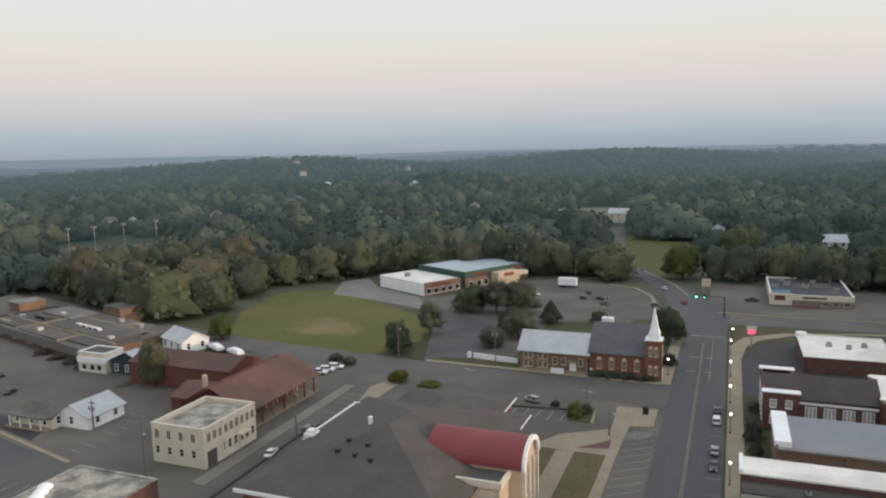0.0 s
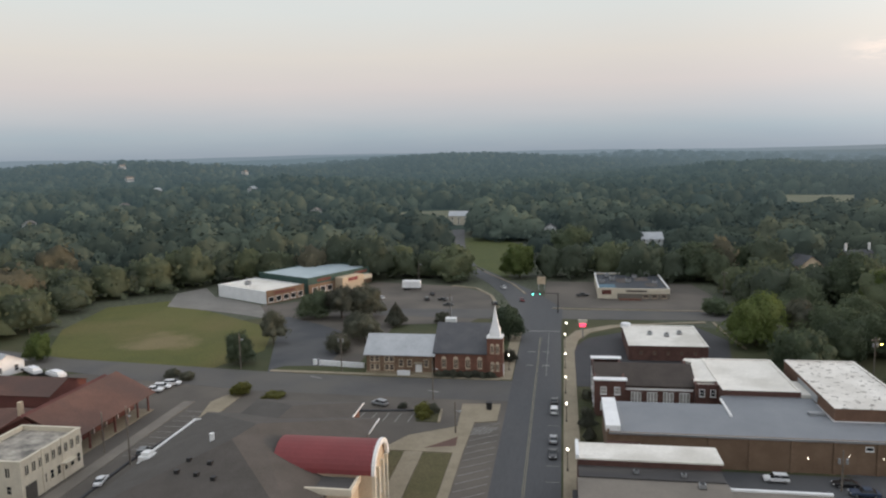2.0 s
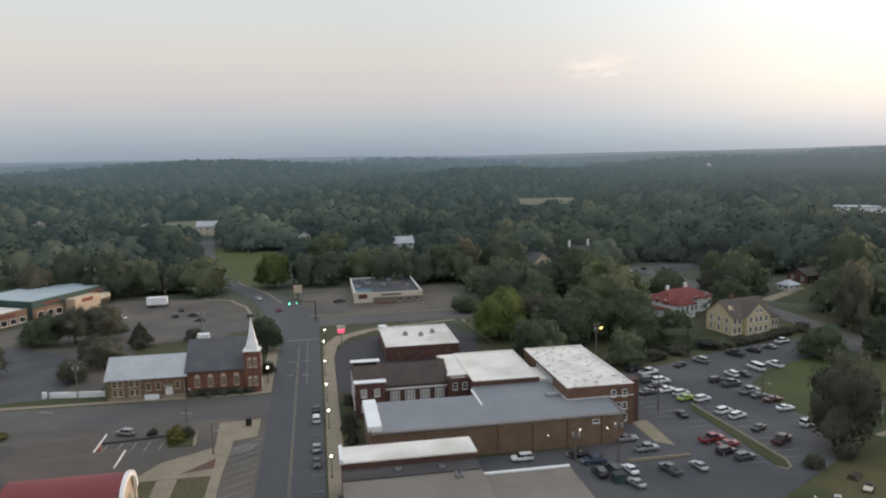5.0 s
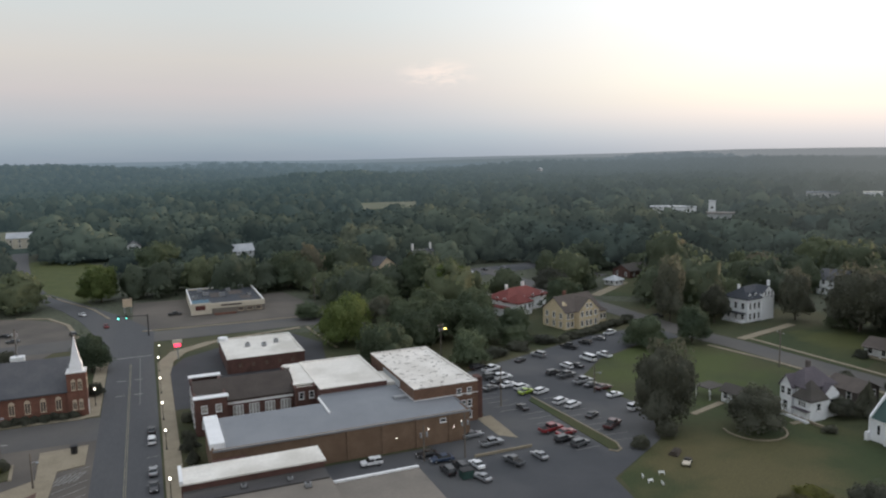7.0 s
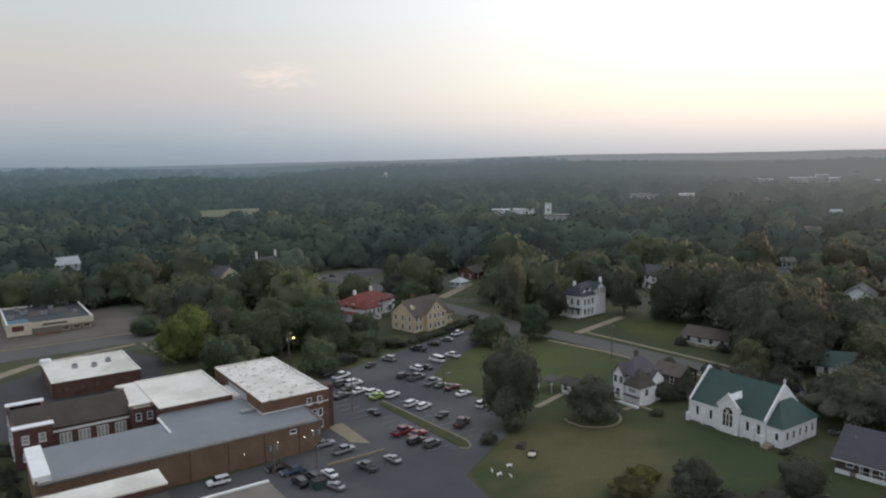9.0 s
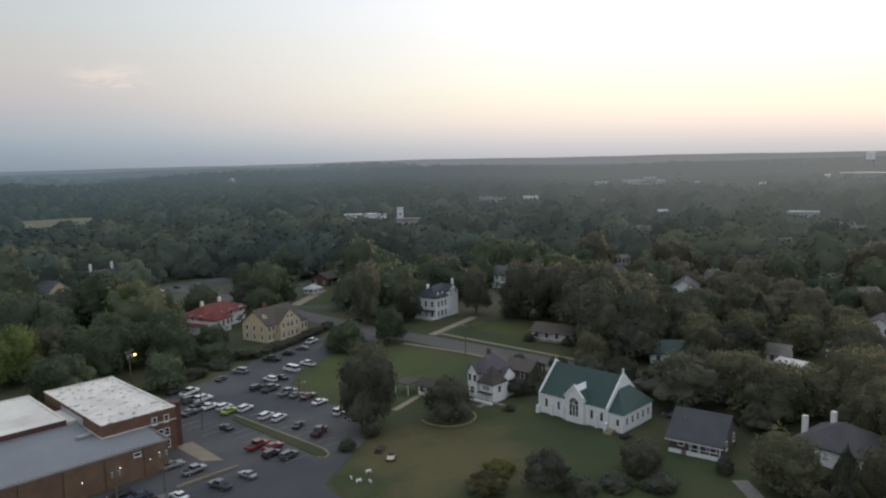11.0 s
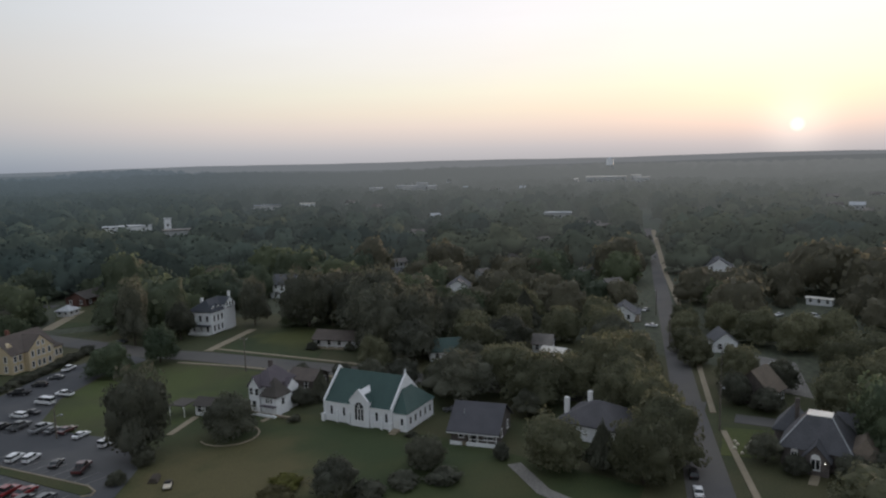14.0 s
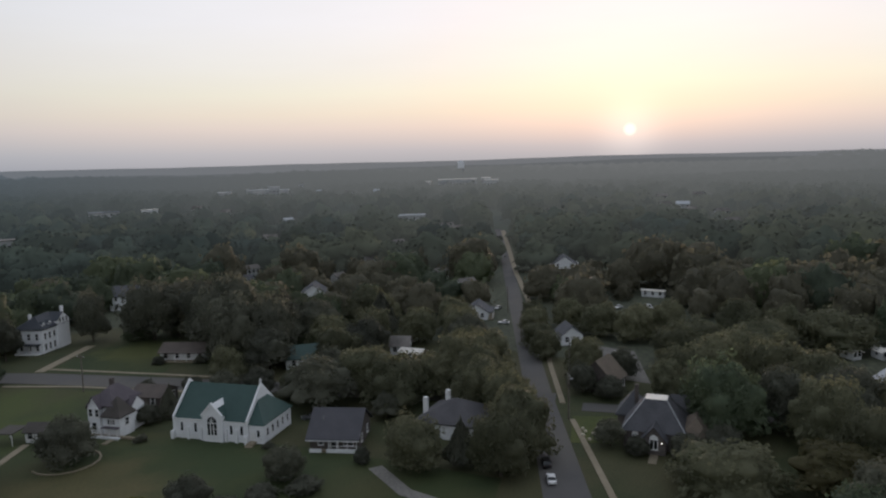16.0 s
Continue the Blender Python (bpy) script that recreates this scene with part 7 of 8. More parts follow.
# ---- street furniture ----
def lamp_template():
    t = thing("street_lamp", 0.9, 114.4, 0, "black post lamp with glowing white globe on the pavement", "street lamp", "street lamps", 0.17)
    bm = bmesh.new()
    tube(bm, (0, 0, 0.3), (0, 0, 3.4), 0.07, 0.05, 8)
    part("post", bm, DARK_METAL, t)
    bm = bmesh.new()
    tube(bm, (0, 0, 0), (0, 0, 0.35), 0.18, 0.12, 8)
    part("foot", bm, DARK_METAL, t)
    bm = bmesh.new()
    ball(bm, (0, 0, 3.6), 0.20, 2, 1.15)
    part("globe", bm, GLOBE, t, "glowing white globe")
    return t


lamp = lamp_template()
for x, y in ((0.9, 136.2), (0.8, 152.7), (0.8, 170.8), (0.8, 189.5), (1.2, 202), (-12.4, 168.4), (-12.6, 200.9)):
    copy_thing(lamp, pose(x, y, 0.17))


def utility_pole(x, y, h=9.5, arm=2.2, turn=0.0, lamp_glows=None, transformer=False):
    t = thing("utility_pole", x, y, turn, "weathered wooden utility pole with cross arm", "utility pole", "utility poles")
    bm = bmesh.new()
    tube(bm, (0, 0, 0), (0, 0, h), 0.17, 0.11, 8)
    part("pole", bm, POLE_WOOD, t)
    if arm:
        part("cross_arm", boxed((-arm / 2, arm / 2, -0.07, 0.07, h - 0.7, h - 0.52)), POLE_WOOD, t)
        for k in (-0.45, 0.0, 0.45):
            bm = bmesh.new()
            tube(bm, (k * arm, 0, h - 0.52), (k * arm, 0, h - 0.3), 0.05, 0.04, 6)
            part("insulator", bm, TRIM, t)
    if transformer:
        bm = bmesh.new()
        for s in (-0.55, 0.55):
            tube(bm, (s, -0.1, h - 2.1), (s, -0.1, h - 1.3), 0.2, 0.2, 10)
        part("transformer", bm, GALV, t, "grey pole transformers")
    if lamp_glows:
        bm = bmesh.new()
        tube(bm, (0, 0, h - 1.6), (0.9, -0.6, h - 1.3), 0.05, 0.04, 6)
        part("lamp_arm", bm, GALV, t)
        bm = bmesh.new()
        ball(bm, (1.0, -0.7, h - 1.45), 0.28, 2, 0.7)
        part("lamp_head", bm, lamp_glows, t, "lit lamp head")
    return t


POLES_NEAR = (
    (-52.2, 163.9, 9.5, 2.2, 0, None, True), (-72.8, 108.6, 10.5, 0, 0, GALV, False), (-159, 192.7, 11, 2, 30, None, False), (-113.7, 100.8, 6, 1.6, 0, None, True), (54.4, 256, 9.5, 2.2, 20, None, False),
    (54.2, 190.7, 7, 1.5, 0, None, False), (67.9, 169, 9.5, 2.2, 20, AMBER, True), (65.8, 131, 8.5, 0, 0, GALV, False), (-76.7, 285.5, 8, 0, 0, GALV, False), (-56.3, 282, 9, 0, 0, GALV, False), (-33.7, 216.3, 9, 0, 0, None, True),
    (170.7, 16.7, 9, 2, 12, None, False), (141.5, 14, 9.5, 2, 12, GALV, False), (138.1, 126.8, 9, 2, 90, None, False), (-127.4, 127.5, 9.5, 0, 0, GALV, False), (-88.6, 87.9, 9, 0, 0, GALV, False),
    (-80.6, 113, 7.5, 0, 0, None, False), (88, 130, 6, 0, 0, GALV, False),
)
POLES_FAR = (
    (240, 44, 9, 2, 12, None, False), (200, 33, 9, 2, 12, None, False), (-78, 164, 9, 0, 0, GALV, False), (-26.8, 146, 8.5, 0, 0, GALV, False), (48.5, 110.5, 8, 0, 0, None, True), (41.5, 112, 6.5, 0, 0, None, True),
    (-19.5, 128.5, 6, 0, 0, GALV, False),
)


for spec in POLES_NEAR + POLES_FAR:
    utility_pole(*spec)
for x, y in ((-334, 291), (-325, 300), (-323, 319), (-319, 340)):
    t = thing("floodlight_mast", x, y, 0, "tall pale floodlight mast at the ball field", "floodlight", "floodlights")
    bm = bmesh.new()
    tube(bm, (0, 0, 0), (0, 0, 14.6), 0.3, 0.18, 8)
    part("mast", bm, GALV, t)
    part("lamp_bar", boxed((-1.6, 1.6, -0.3, 0.3, 14, 15.2)), GALV, t)


def wire(name, a, b, sag=0.9):
    bm, pts = bmesh.new(), []
    for i in range(9):
        k = i / 8
        p = Vector(a).lerp(Vector(b), k)
        p.z -= 4 * sag * k * (1 - k)
        pts.append(p)
    for p, q in zip(pts, pts[1:]):
        tube(bm, p, q, 0.025, 0.025, 4)
    tagged(new(name, mesh_of(name, bm, DARK_METAL)), "thin dark overhead cable between poles", "cable", "overhead cables")


for a, b in (((54.2, 190.7, 6.6), (67.9, 169, 9.0)), ((54.4, 256, 9.1), (54.2, 190.7, 6.6)), ((141.5, 14, 9.0), (170.7, 16.7, 8.5)), ((170.7, 16.7, 8.5), (200, 33, 8.5)), ((200, 33, 8.5), (240, 44, 8.5))):
    wire("overhead_cable", a, b)


def signal(x, y, turn, colour, reach):
    t = thing("traffic_signal", x, y, turn, "dark mast-arm traffic signal with lit lamp over the junction", "traffic light", "traffic lights")
    bm = bmesh.new()
    tube(bm, (0, 0, 0), (0, 0, 6.6), 0.2, 0.14, 10)
    part("mast", bm, DARK_METAL, t)
    bm = bmesh.new()
    tube(bm, (0, 0, 6.2), (-reach, 0, 6.6), 0.12, 0.07, 8)
    part("mast_arm", bm, DARK_METAL, t)
    for k in (reach, reach * 0.72):
        head = part("signal_head", boxed((-k - 0.22, -k + 0.22, -0.2, 0.15, 5.7, 6.9)), DARK_METAL, t)
        bm = bmesh.new()
        ball(bm, (-k, -0.24, 6.0 if colour is SIGNAL_GREEN else 6.6), 0.26 if k == reach else 0.16, 2)
        part("lens", bm, colour, head, "lit signal lens")
    return t


signal(-1.2, 231.5, 0, SIGNAL_GREEN, 8.0)

t = thing("pylon_sign", 5.7, 199.8, 0, "shop sign on a pole with red lit panel", "sign")
part("pole", boxed((-0.15, 0.15, -0.1, 0.1, 0, 3.4)), GALV, t)
part("panel", boxed((-1.2, 1.2, -0.25, 0.25, 4.3, 5.3)), CREAM, t)
part("lit_panel", boxed((-0.85, 0.85, -0.25, 0.25, 3.4, 4.25)), SIGNAL_RED, t, "red lit panel")
t = thing("store_sign", -7.5, 270, 0, "tall plain sign board on two posts", "sign")
part("board", boxed((-1.5, 1.5, -0.2, 0.2, 2.2, 5.0)), TAN, t)
part("post", boxed((-1.2, -0.9, -0.1, 0.1, 0, 2.2)), GALV, t)
part("post", boxed((0.9, 1.2, -0.1, 0.1, 0, 2.2)), GALV, t)
t = thing("monument_sign", -33.0, 213, 0, "white monument on a plinth with a tall slim pole", "monument")
part("plinth", boxed((-1.6, 1.6, -1.2, 1.2, 0, 2.2)), WHITE, t)
bm = bmesh.new()
tube(bm, (0, 0, 2.2), (0, 0, 9), 0.12, 0.08, 8)
part("pole", bm, GALV, t)
t = thing("green_dumpster", 45.5, 103.2, 0, "dark green waste skip behind the shops", "skip")
part("bin", boxed((-1.0, 1.0, -0.8, 0.8, 0.1, 1.4)), GREEN_PAINT, t)
part("lid", boxed((-1.05, 1.05, -0.85, 0.85, 1.4, 1.5)), DARK_METAL, t)
t = thing("litter_bin", -14.5, 141.5, 0, "dark litter bin on the pavement corner", "bin", z=0.17)
bm = bmesh.new()
tube(bm, (0, 0, 0), (0, 0, 1.3), 0.55, 0.6, 12)
part("bin", bm, DARK_METAL, t)
part("lid", boxed((-0.6, 0.6, -0.6, 0.6, 1.3, 1.45)), DARK_METAL, t)
t = thing("low_wall", 55.6, 109.8, 0, "long low pale concrete wall between the bays", "wall")
part("panel", boxed((-5.6, 5.6, -0.15, 0.15, 0, 0.5)), CONCRETE, t)
for x, y, a, s in ((71.2, 89.4, 0, 0.5), (72.4, 88.0, 70, 0.42), (74.6, 91.0, -20, 0.5), (71.2, 91.4, 60, 0.4)):
    t = thing("white_bench", x, y, a, "white garden bench on the dry grass", "bench", "garden benches")
    part("seat", boxed((-s, s, -0.12, 0.12, 0.36, 0.40)), TRIM, t)
    part("leg", boxed((-s + 0.05, -s + 0.1, -0.1, 0.1, 0, 0.36)), TRIM, t)
    part("leg", boxed((s - 0.1, s - 0.05, -0.1, 0.1, 0, 0.36)), TRIM, t)
    part("backrest", boxed((-s, s, 0.12, 0.16, 0.40, 0.62)), TRIM, t)
t = thing("garden_cart", 80.9, 92.4, -50, "small pale garden cart standing on dry grass", "cart")
part("bed", boxed((-0.6, 0.6, -1.3, 0.9, 0.4, 0.62)), CREAM, t)
part("hood", boxed((-0.55, 0.55, 0.92, 1.35, 0.35, 0.8), (-0.5, 0.5, 1.35, 1.6, 0.35, 0.62)), WEATHERED, t)
part("seat", boxed((-0.5, 0.5, 0.2, 0.6, 0.62, 0.95)), DARK_METAL, t)
for x in (-0.62, 0.62):
    for y in (-0.85, 1.1):
        bm = bmesh.new()
        tube(bm, (x - 0.09, y, 0.28), (x + 0.09, y, 0.28), 0.28, 0.28, 12)
        part("wheel", bm, RUBBER, t)
t = thing("log_pile", 82.0, 96.6, 35, "low dark pile of cut logs on the grass", "logs")
for i in range(7):
    bm = bmesh.new()
    tube(bm, (-1.4 + 0.05 * i, (i % 4) * 0.42 - 0.6 + 0.2 * (i // 4), 0.2 + 0.36 * (i // 4)), (1.3 + 0.07 * (i % 3), (i % 4) * 0.42 - 0.6 + 0.2 * (i // 4), 0.2 + 0.36 * (i // 4)), 0.2, 0.18, 9)
    part("log", bm, BARK, t)
t = thing("garden_gazebo", 197.5, 155.6, 20, "small white garden gazebo with rounded roof on the lawn", "gazebo")
for x, y in ((-1.1, -1.1), (1.1, -1.1), (1.1, 1.1), (-1.1, 1.1)):
    part("post", boxed((x - 0.08, x + 0.08, y - 0.08, y + 0.08, 0, 2.0)), TRIM, t)
part("roof", hip_roof(-1.2, 1.2, -1.2, 1.2, 2.0, 3.0, 0.2), WHITE, t)
part("side_panel", boxed((-1.0, 1.0, 1.05, 1.12, 0.1, 1.9)), WHITE, t)
for i, (x, y) in enumerate(((135.3, 10.3), (134.3, 8.7), (135.4, 7.1), (133.4, 6.1), (132.3, 7.7), (135.8, 5.3), (131.4, 9.2), (137.2, 8.2), (133.2, 10.6), (136.6, 10.9))):
    t = thing("garden_stone", x, y, i * 40, "pale rounded stone in the church garden", "stone", "garden stones")
    bm = bmesh.new()
    ball(bm, (0, 0, 0.25), 0.34 + 0.05 * (i % 3), 2, 0.8)
    part("stone", bm, CREAM, t)


# ---- trees ----
def crown_shapes(count, seed, fineness, lobes, leaves, leaf, pointed=False):
    """Dense crowns of unit height: rounded lobes bulging out of one mass, with leaf sprays standing off it."""
    out = []
    for i in range(count):
        rg = np.random.default_rng(seed + i)
        bm = bmesh.new()
        bmesh.ops.create_icosphere(bm, subdivisions=fineness, radius=1.0)
        bmesh.ops.delete(bm, geom=[v for v in bm.verts if v.co.z < -0.72], context="VERTS")
        bm.verts.index_update()
        v = np.array([tuple(q.co) for q in bm.verts])
        f = np.array([[q.index for q in p.verts] for p in bm.faces])
        bm.free()
        c = rg.normal(size=(lobes, 3))
        c[:, 2] = np.abs(c[:, 2]) * 1.1 - 0.35
        c /= np.linalg.norm(c, axis=1)[:, None]
        near_lobe = np.exp(12.0 * (v @ c.T - 1)) * rg.uniform(0.5, 1.2, lobes)
        r = 0.56 + 0.44 * near_lobe.max(1) + rg.uniform(-0.06, 0.06, len(v))
        p = v[rg.integers(0, len(v), leaves)] + rg.normal(size=(leaves, 3)) * 0.12
        p /= np.linalg.norm(p, axis=1)[:, None]
        q = (0.60 + 0.44 * (np.exp(12.0 * (p @ c.T - 1)) * rg.uniform(0.5, 1.2, lobes)).max(1) + rg.uniform(-0.05, 0.14, leaves))[:, None]
        face = p + rg.normal(size=(leaves, 3)) * 0.55
        side = np.cross(face, rg.normal(size=(leaves, 3)))
        side /= np.linalg.norm(side, axis=1)[:, None]
        up = np.cross(face, side)
        up /= np.linalg.norm(up, axis=1)[:, None]
        d = leaf * (0.6 + 0.8 * rg.random(leaves))[:, None] / 0.46
        quads = np.stack([p * q - side * d - up * d * 0.5, p * q + side * d * 0.4 - up * d, p * q + side * d + up * d * 0.6, p * q - side * d * 0.5 + up * d], 1).reshape(-1, 3)
        k = np.arange(leaves)[:, None] * 4 + len(v)
        f = np.concatenate((f, k + np.array((0, 1, 2)), k + np.array((0, 2, 3))))
        v = np.concatenate((v * r[:, None], quads)) * 0.46
        v[:, :2] *= 1 + 2.2 * np.clip(-0.03 - v[:, 2:], 0, 0.28)
        if pointed:
            v[:, :2] *= np.clip(1.25 - 1.15 * (v[:, 2:] - v[:, 2].min()) / np.ptp(v[:, 2]), 0.06, 1)
        top, low = v[:, 2].max(), v[:, 2].min()
        v[:, 2] = (v[:, 2] - low) / (top - low)
        out.append((v, f))
    return out


def tree_template(seed, height, width, kind):
    """kind: broad, pointed, light, gold, bush."""
    pointed, bush = kind == "pointed", "bush" in kind
    low, r = (0.03 if bush else 0.06 if pointed else 0.07) * height, width / 2
    label = {"broad": "broad green leafy tree", "olive": "broad olive-green leafy tree", "dark": "large dark green leafy tree", "pointed": "dark pointed evergreen tree", "light": "bright green leafy tree", "gold": "tree with yellowing leaves", "bush": "rounded dark green bush", "light_bush": "yellow-green leafy bush"}[kind]
    t = thing("bush" if bush else "tree", 0, 0, 0, label + " growing on grass", "bush" if bush else "tree", "trees")
    bm = bmesh.new()
    lean = 0.03 * height
    tube(bm, (0, 0, -0.2), (lean * 0.4, 0, height * 0.35), 0.022 * height, 0.016 * height, 8)
    tube(bm, (lean * 0.4, 0, height * 0.35), (0, lean, height * 0.7), 0.016 * height, 0.006 * height, 7)
    rng = random.Random(seed)
    for i in range(6):
        a, z = i * 1.05 + rng.random(), height * (0.25 + 0.3 * rng.random())
        q = (math.cos(a) * r * 0.6, math.sin(a) * r * 0.6, z + height * (0.18 + 0.1 * rng.random()))
        tube(bm, (lean * 0.3, 0, z), q, 0.009 * height, 0.003 * height, 5)
    part("trunk", bm, BARK, t)
    v, f = crown_shapes(1, seed, 4, 14 if bush else 34, 600 if bush else 2350, (0.15 if bush else 0.18) / width, pointed)[0]
    v = v * np.array((width * 1.08, width * 1.08, height - low)) + np.array((0, 0, low))
    me = bpy.data.meshes.new("crown")
    me.from_pydata(v.tolist(), [], f.tolist())
    me.polygons.foreach_set("use_smooth", np.ones(len(f), bool))
    me.materials.append({"broad": LEAF, "olive": LEAF_OLIVE, "dark": LEAF_DARK, "pointed": LEAF_DARK, "light": LEAF_LIGHT, "gold": LEAF_GOLD, "bush": LEAF_DARK, "light_bush": LEAF_YELLOW}[kind])
    part("crown", me, None, t)
    return t


TEMPLATES = {}


def plant(kind, x, y, h, w, z=0.0, turn=None):
    """A tree of a kind; three shapes of each kind, scaled to their height and width."""
    variant = PLANTED[0] % 3
    PLANTED[0] += 1
    key = kind, variant
    turn = (PLANTED[0] * 137) % 360 if turn is None else turn
    if key not in TEMPLATES:
        base = (3.0, 4.0) if "bush" in kind else (12.0, 6.0) if kind == "pointed" else (13.0, 11.0)
        TEMPLATES[key] = tree_template(31 * variant + len(kind), *base, kind), base
        t, base = TEMPLATES[key]
    else:
        t, base = TEMPLATES[key]
        t = copy_thing(t, Matrix.Identity(4))
    t.matrix_basis = pose(x, y, z, 0, 0, turn) @ Matrix.Diagonal((w / base[1], w / base[1], h / base[0], 1))
    return t


PLANTED = [0]
TREES_CHURCH = (
    ("dark", -79, 187.4, 10.4, 7.0), ("broad", -80.5, 168.2, 8.8, 7.0), ("broad", -78, 219.5, 9.6, 10.5), ("dark", -69, 219, 11.5, 11), ("dark", -61.5, 221, 11.5, 11), ("pointed", -49.6, 211, 7.6, 6.0),
    ("dark", -53.5, 189.7, 9.0, 8.6), ("dark", -58, 180, 6.0, 6.5), ("dark", -57.5, 196, 8.0, 8.0), ("broad", -14.6, 197, 11, 9), ("light", -17, 296, 15, 14), ("broad", -43, 286, 8, 10), ("broad", -61, 299, 9, 12),
    ("broad", -53, 296, 9, 11), ("bush", -36, 216, 3.5, 5), ("bush", -28.4, 162.3, 1.5, 2.7), ("bush", -26.6, 162.6, 1.6, 2.7), ("bush", -24.9, 162.3, 1.8, 2.7), ("bush", -23.1, 162.6, 1.5, 2.7), ("bush", -21.4, 162.3, 1.6, 2.7),
    ("bush", -19.6, 162.6, 1.8, 2.7), ("bush", -17.9, 162.3, 1.5, 2.7), ("bush", -16.1, 162.6, 1.6, 2.7),
)
TREES_NORTH = (
    ("bush", -12.9, 176, 3.5, 3.5), ("light_bush", -69.5, 145.2, 3.2, 5), ("light_bush", -61.5, 145, 1.1, 5), ("light_bush", -27.4, 137.6, 2.6, 3.6), ("bush", -25.4, 138.4, 2.4, 2.8), ("light_bush", -26.9, 135.4, 1.6, 2.6),
    ("bush", -32.2, 141.0, 1.2, 2.2), ("bush", -91.8, 156.5, 2.2, 4), ("bush", -87.2, 154.6, 2.2, 4), ("bush", -82, 70, 1, 2), ("olive", -121.6, 125.6, 12.4, 6.8), ("light", -134.5, 166, 8.0, 6.6), ("bush", -150, 131, 1.5, 3),
    ("bush", -157, 133.5, 1.4, 4), ("bush", -164, 135.5, 1.4, 4), ("bush", -172, 138, 1.4, 4), ("pointed", 4.8, 134, 4.0, 2.6), ("bush", 5.4, 120.5, 1.8, 3), ("bush", 4.8, 140, 2.0, 3), ("bush", 5.2, 150, 2.2, 3),
    ("pointed", 5.0, 128, 3.0, 2.2), ("light", 50, 196, 15, 14), ("dark", 62, 203, 12, 11),
)
TREES_BLOCK = (
    ("broad", 47, 231.5, 6, 8), ("broad", 91, 246, 19, 17), ("light", 100, 234, 16, 11), ("broad", 69, 197, 12, 13), ("broad", 73, 163, 9, 9), ("broad", 60, 212, 11, 10), ("broad", 66, 181, 12, 12), ("broad", 84, 181, 12, 12),
    ("broad", 76, 188, 13, 13), ("broad", 90, 198, 13, 12), ("broad", 80, 210, 12, 11), ("broad", 56, 181, 9, 10), ("broad", 98, 186, 8, 9), ("broad", 92, 174, 6, 8), ("bush", 82, 166, 2.5, 7), ("bush", 90, 169, 2.5, 7),
    ("bush", 100, 172, 2.5, 7), ("bush", 106.0, 171.4, 1.8, 4.4), ("bush", 108.7, 172.5, 2.0, 4.4), ("bush", 111.5, 173.0, 2.2, 4.4), ("bush", 114.2, 174.4, 1.8, 4.4), ("bush", 116.9, 175.0, 2.0, 4.4),
    ("bush", 119.6, 176.4, 2.2, 4.4),
)
TREES_HEDGE = (
    ("bush", 122.4, 177.1, 1.8, 4.4), ("bush", 125.1, 178.6, 2.0, 4.4), ("bush", 127.8, 179.4, 2.2, 4.4), ("bush", 130.5, 180.9, 1.8, 4.4), ("bush", 133.3, 181.7, 2.0, 4.4), ("bush", 136.0, 183.3, 2.2, 4.4),
    ("broad", 88, 262, 11, 12), ("light", 91, 226, 16, 10), ("broad", 125, 202, 13, 12), ("broad", 70, 224, 12, 12), ("dark", 88.6, 107.5, 18, 11.2), ("dark", 102.7, 99.3, 9.1, 9.7), ("dark", 137, 231, 11, 13),
    ("dark", 147, 177, 21.5, 9.5), ("broad", 122, 157, 9, 10), ("broad", 136, 154.5, 11.5, 9), ("dark", 181, 161, 17.2, 9), ("dark", 161, 191, 18.5, 10), ("dark", 157, 169, 13, 8), ("dark", 186, 143, 20.5, 18),
    ("dark", 166.5, 103, 20, 15), ("dark", 176, 110, 23.5, 20), ("dark", 184, 122, 22, 18),
)
TREES_GREEN = (
    ("broad", 205, 118, 16.6, 18), ("broad", 162, 91, 12.5, 12), ("dark", 173, 97, 19, 15), ("broad", 167, 74, 12, 12), ("broad", 139, 66.8, 12, 14), ("broad", 142.5, 50.6, 12.5, 14), ("broad", 150, 60, 12, 13),
    ("dark", 135, 50, 6.0, 5.8), ("olive", 160, 39.5, 13.5, 14), ("olive", 168.5, 36.6, 12, 13), ("olive", 147.5, 29.4, 11, 9), ("olive", 136.4, 25.8, 12.3, 11), ("olive", 143, 33, 12, 11), ("olive", 124, 22.3, 11.8, 9.5),
    ("olive", 113, 22.4, 12.0, 10), ("olive", 151.5, 35, 12.5, 11), ("olive", 112.5, 37.5, 10.6, 10.3), ("pointed", 115.5, 29.6, 9.5, 5.0), ("olive", 121.5, 20.6, 13.5, 11), ("dark", 89, 64.8, 7.2, 7),
    ("dark", 104.3, 57.3, 6.2, 7.1), ("bush", 92, 60.5, 2.3, 6), ("bush", 97.5, 57.6, 2.3, 6),
)
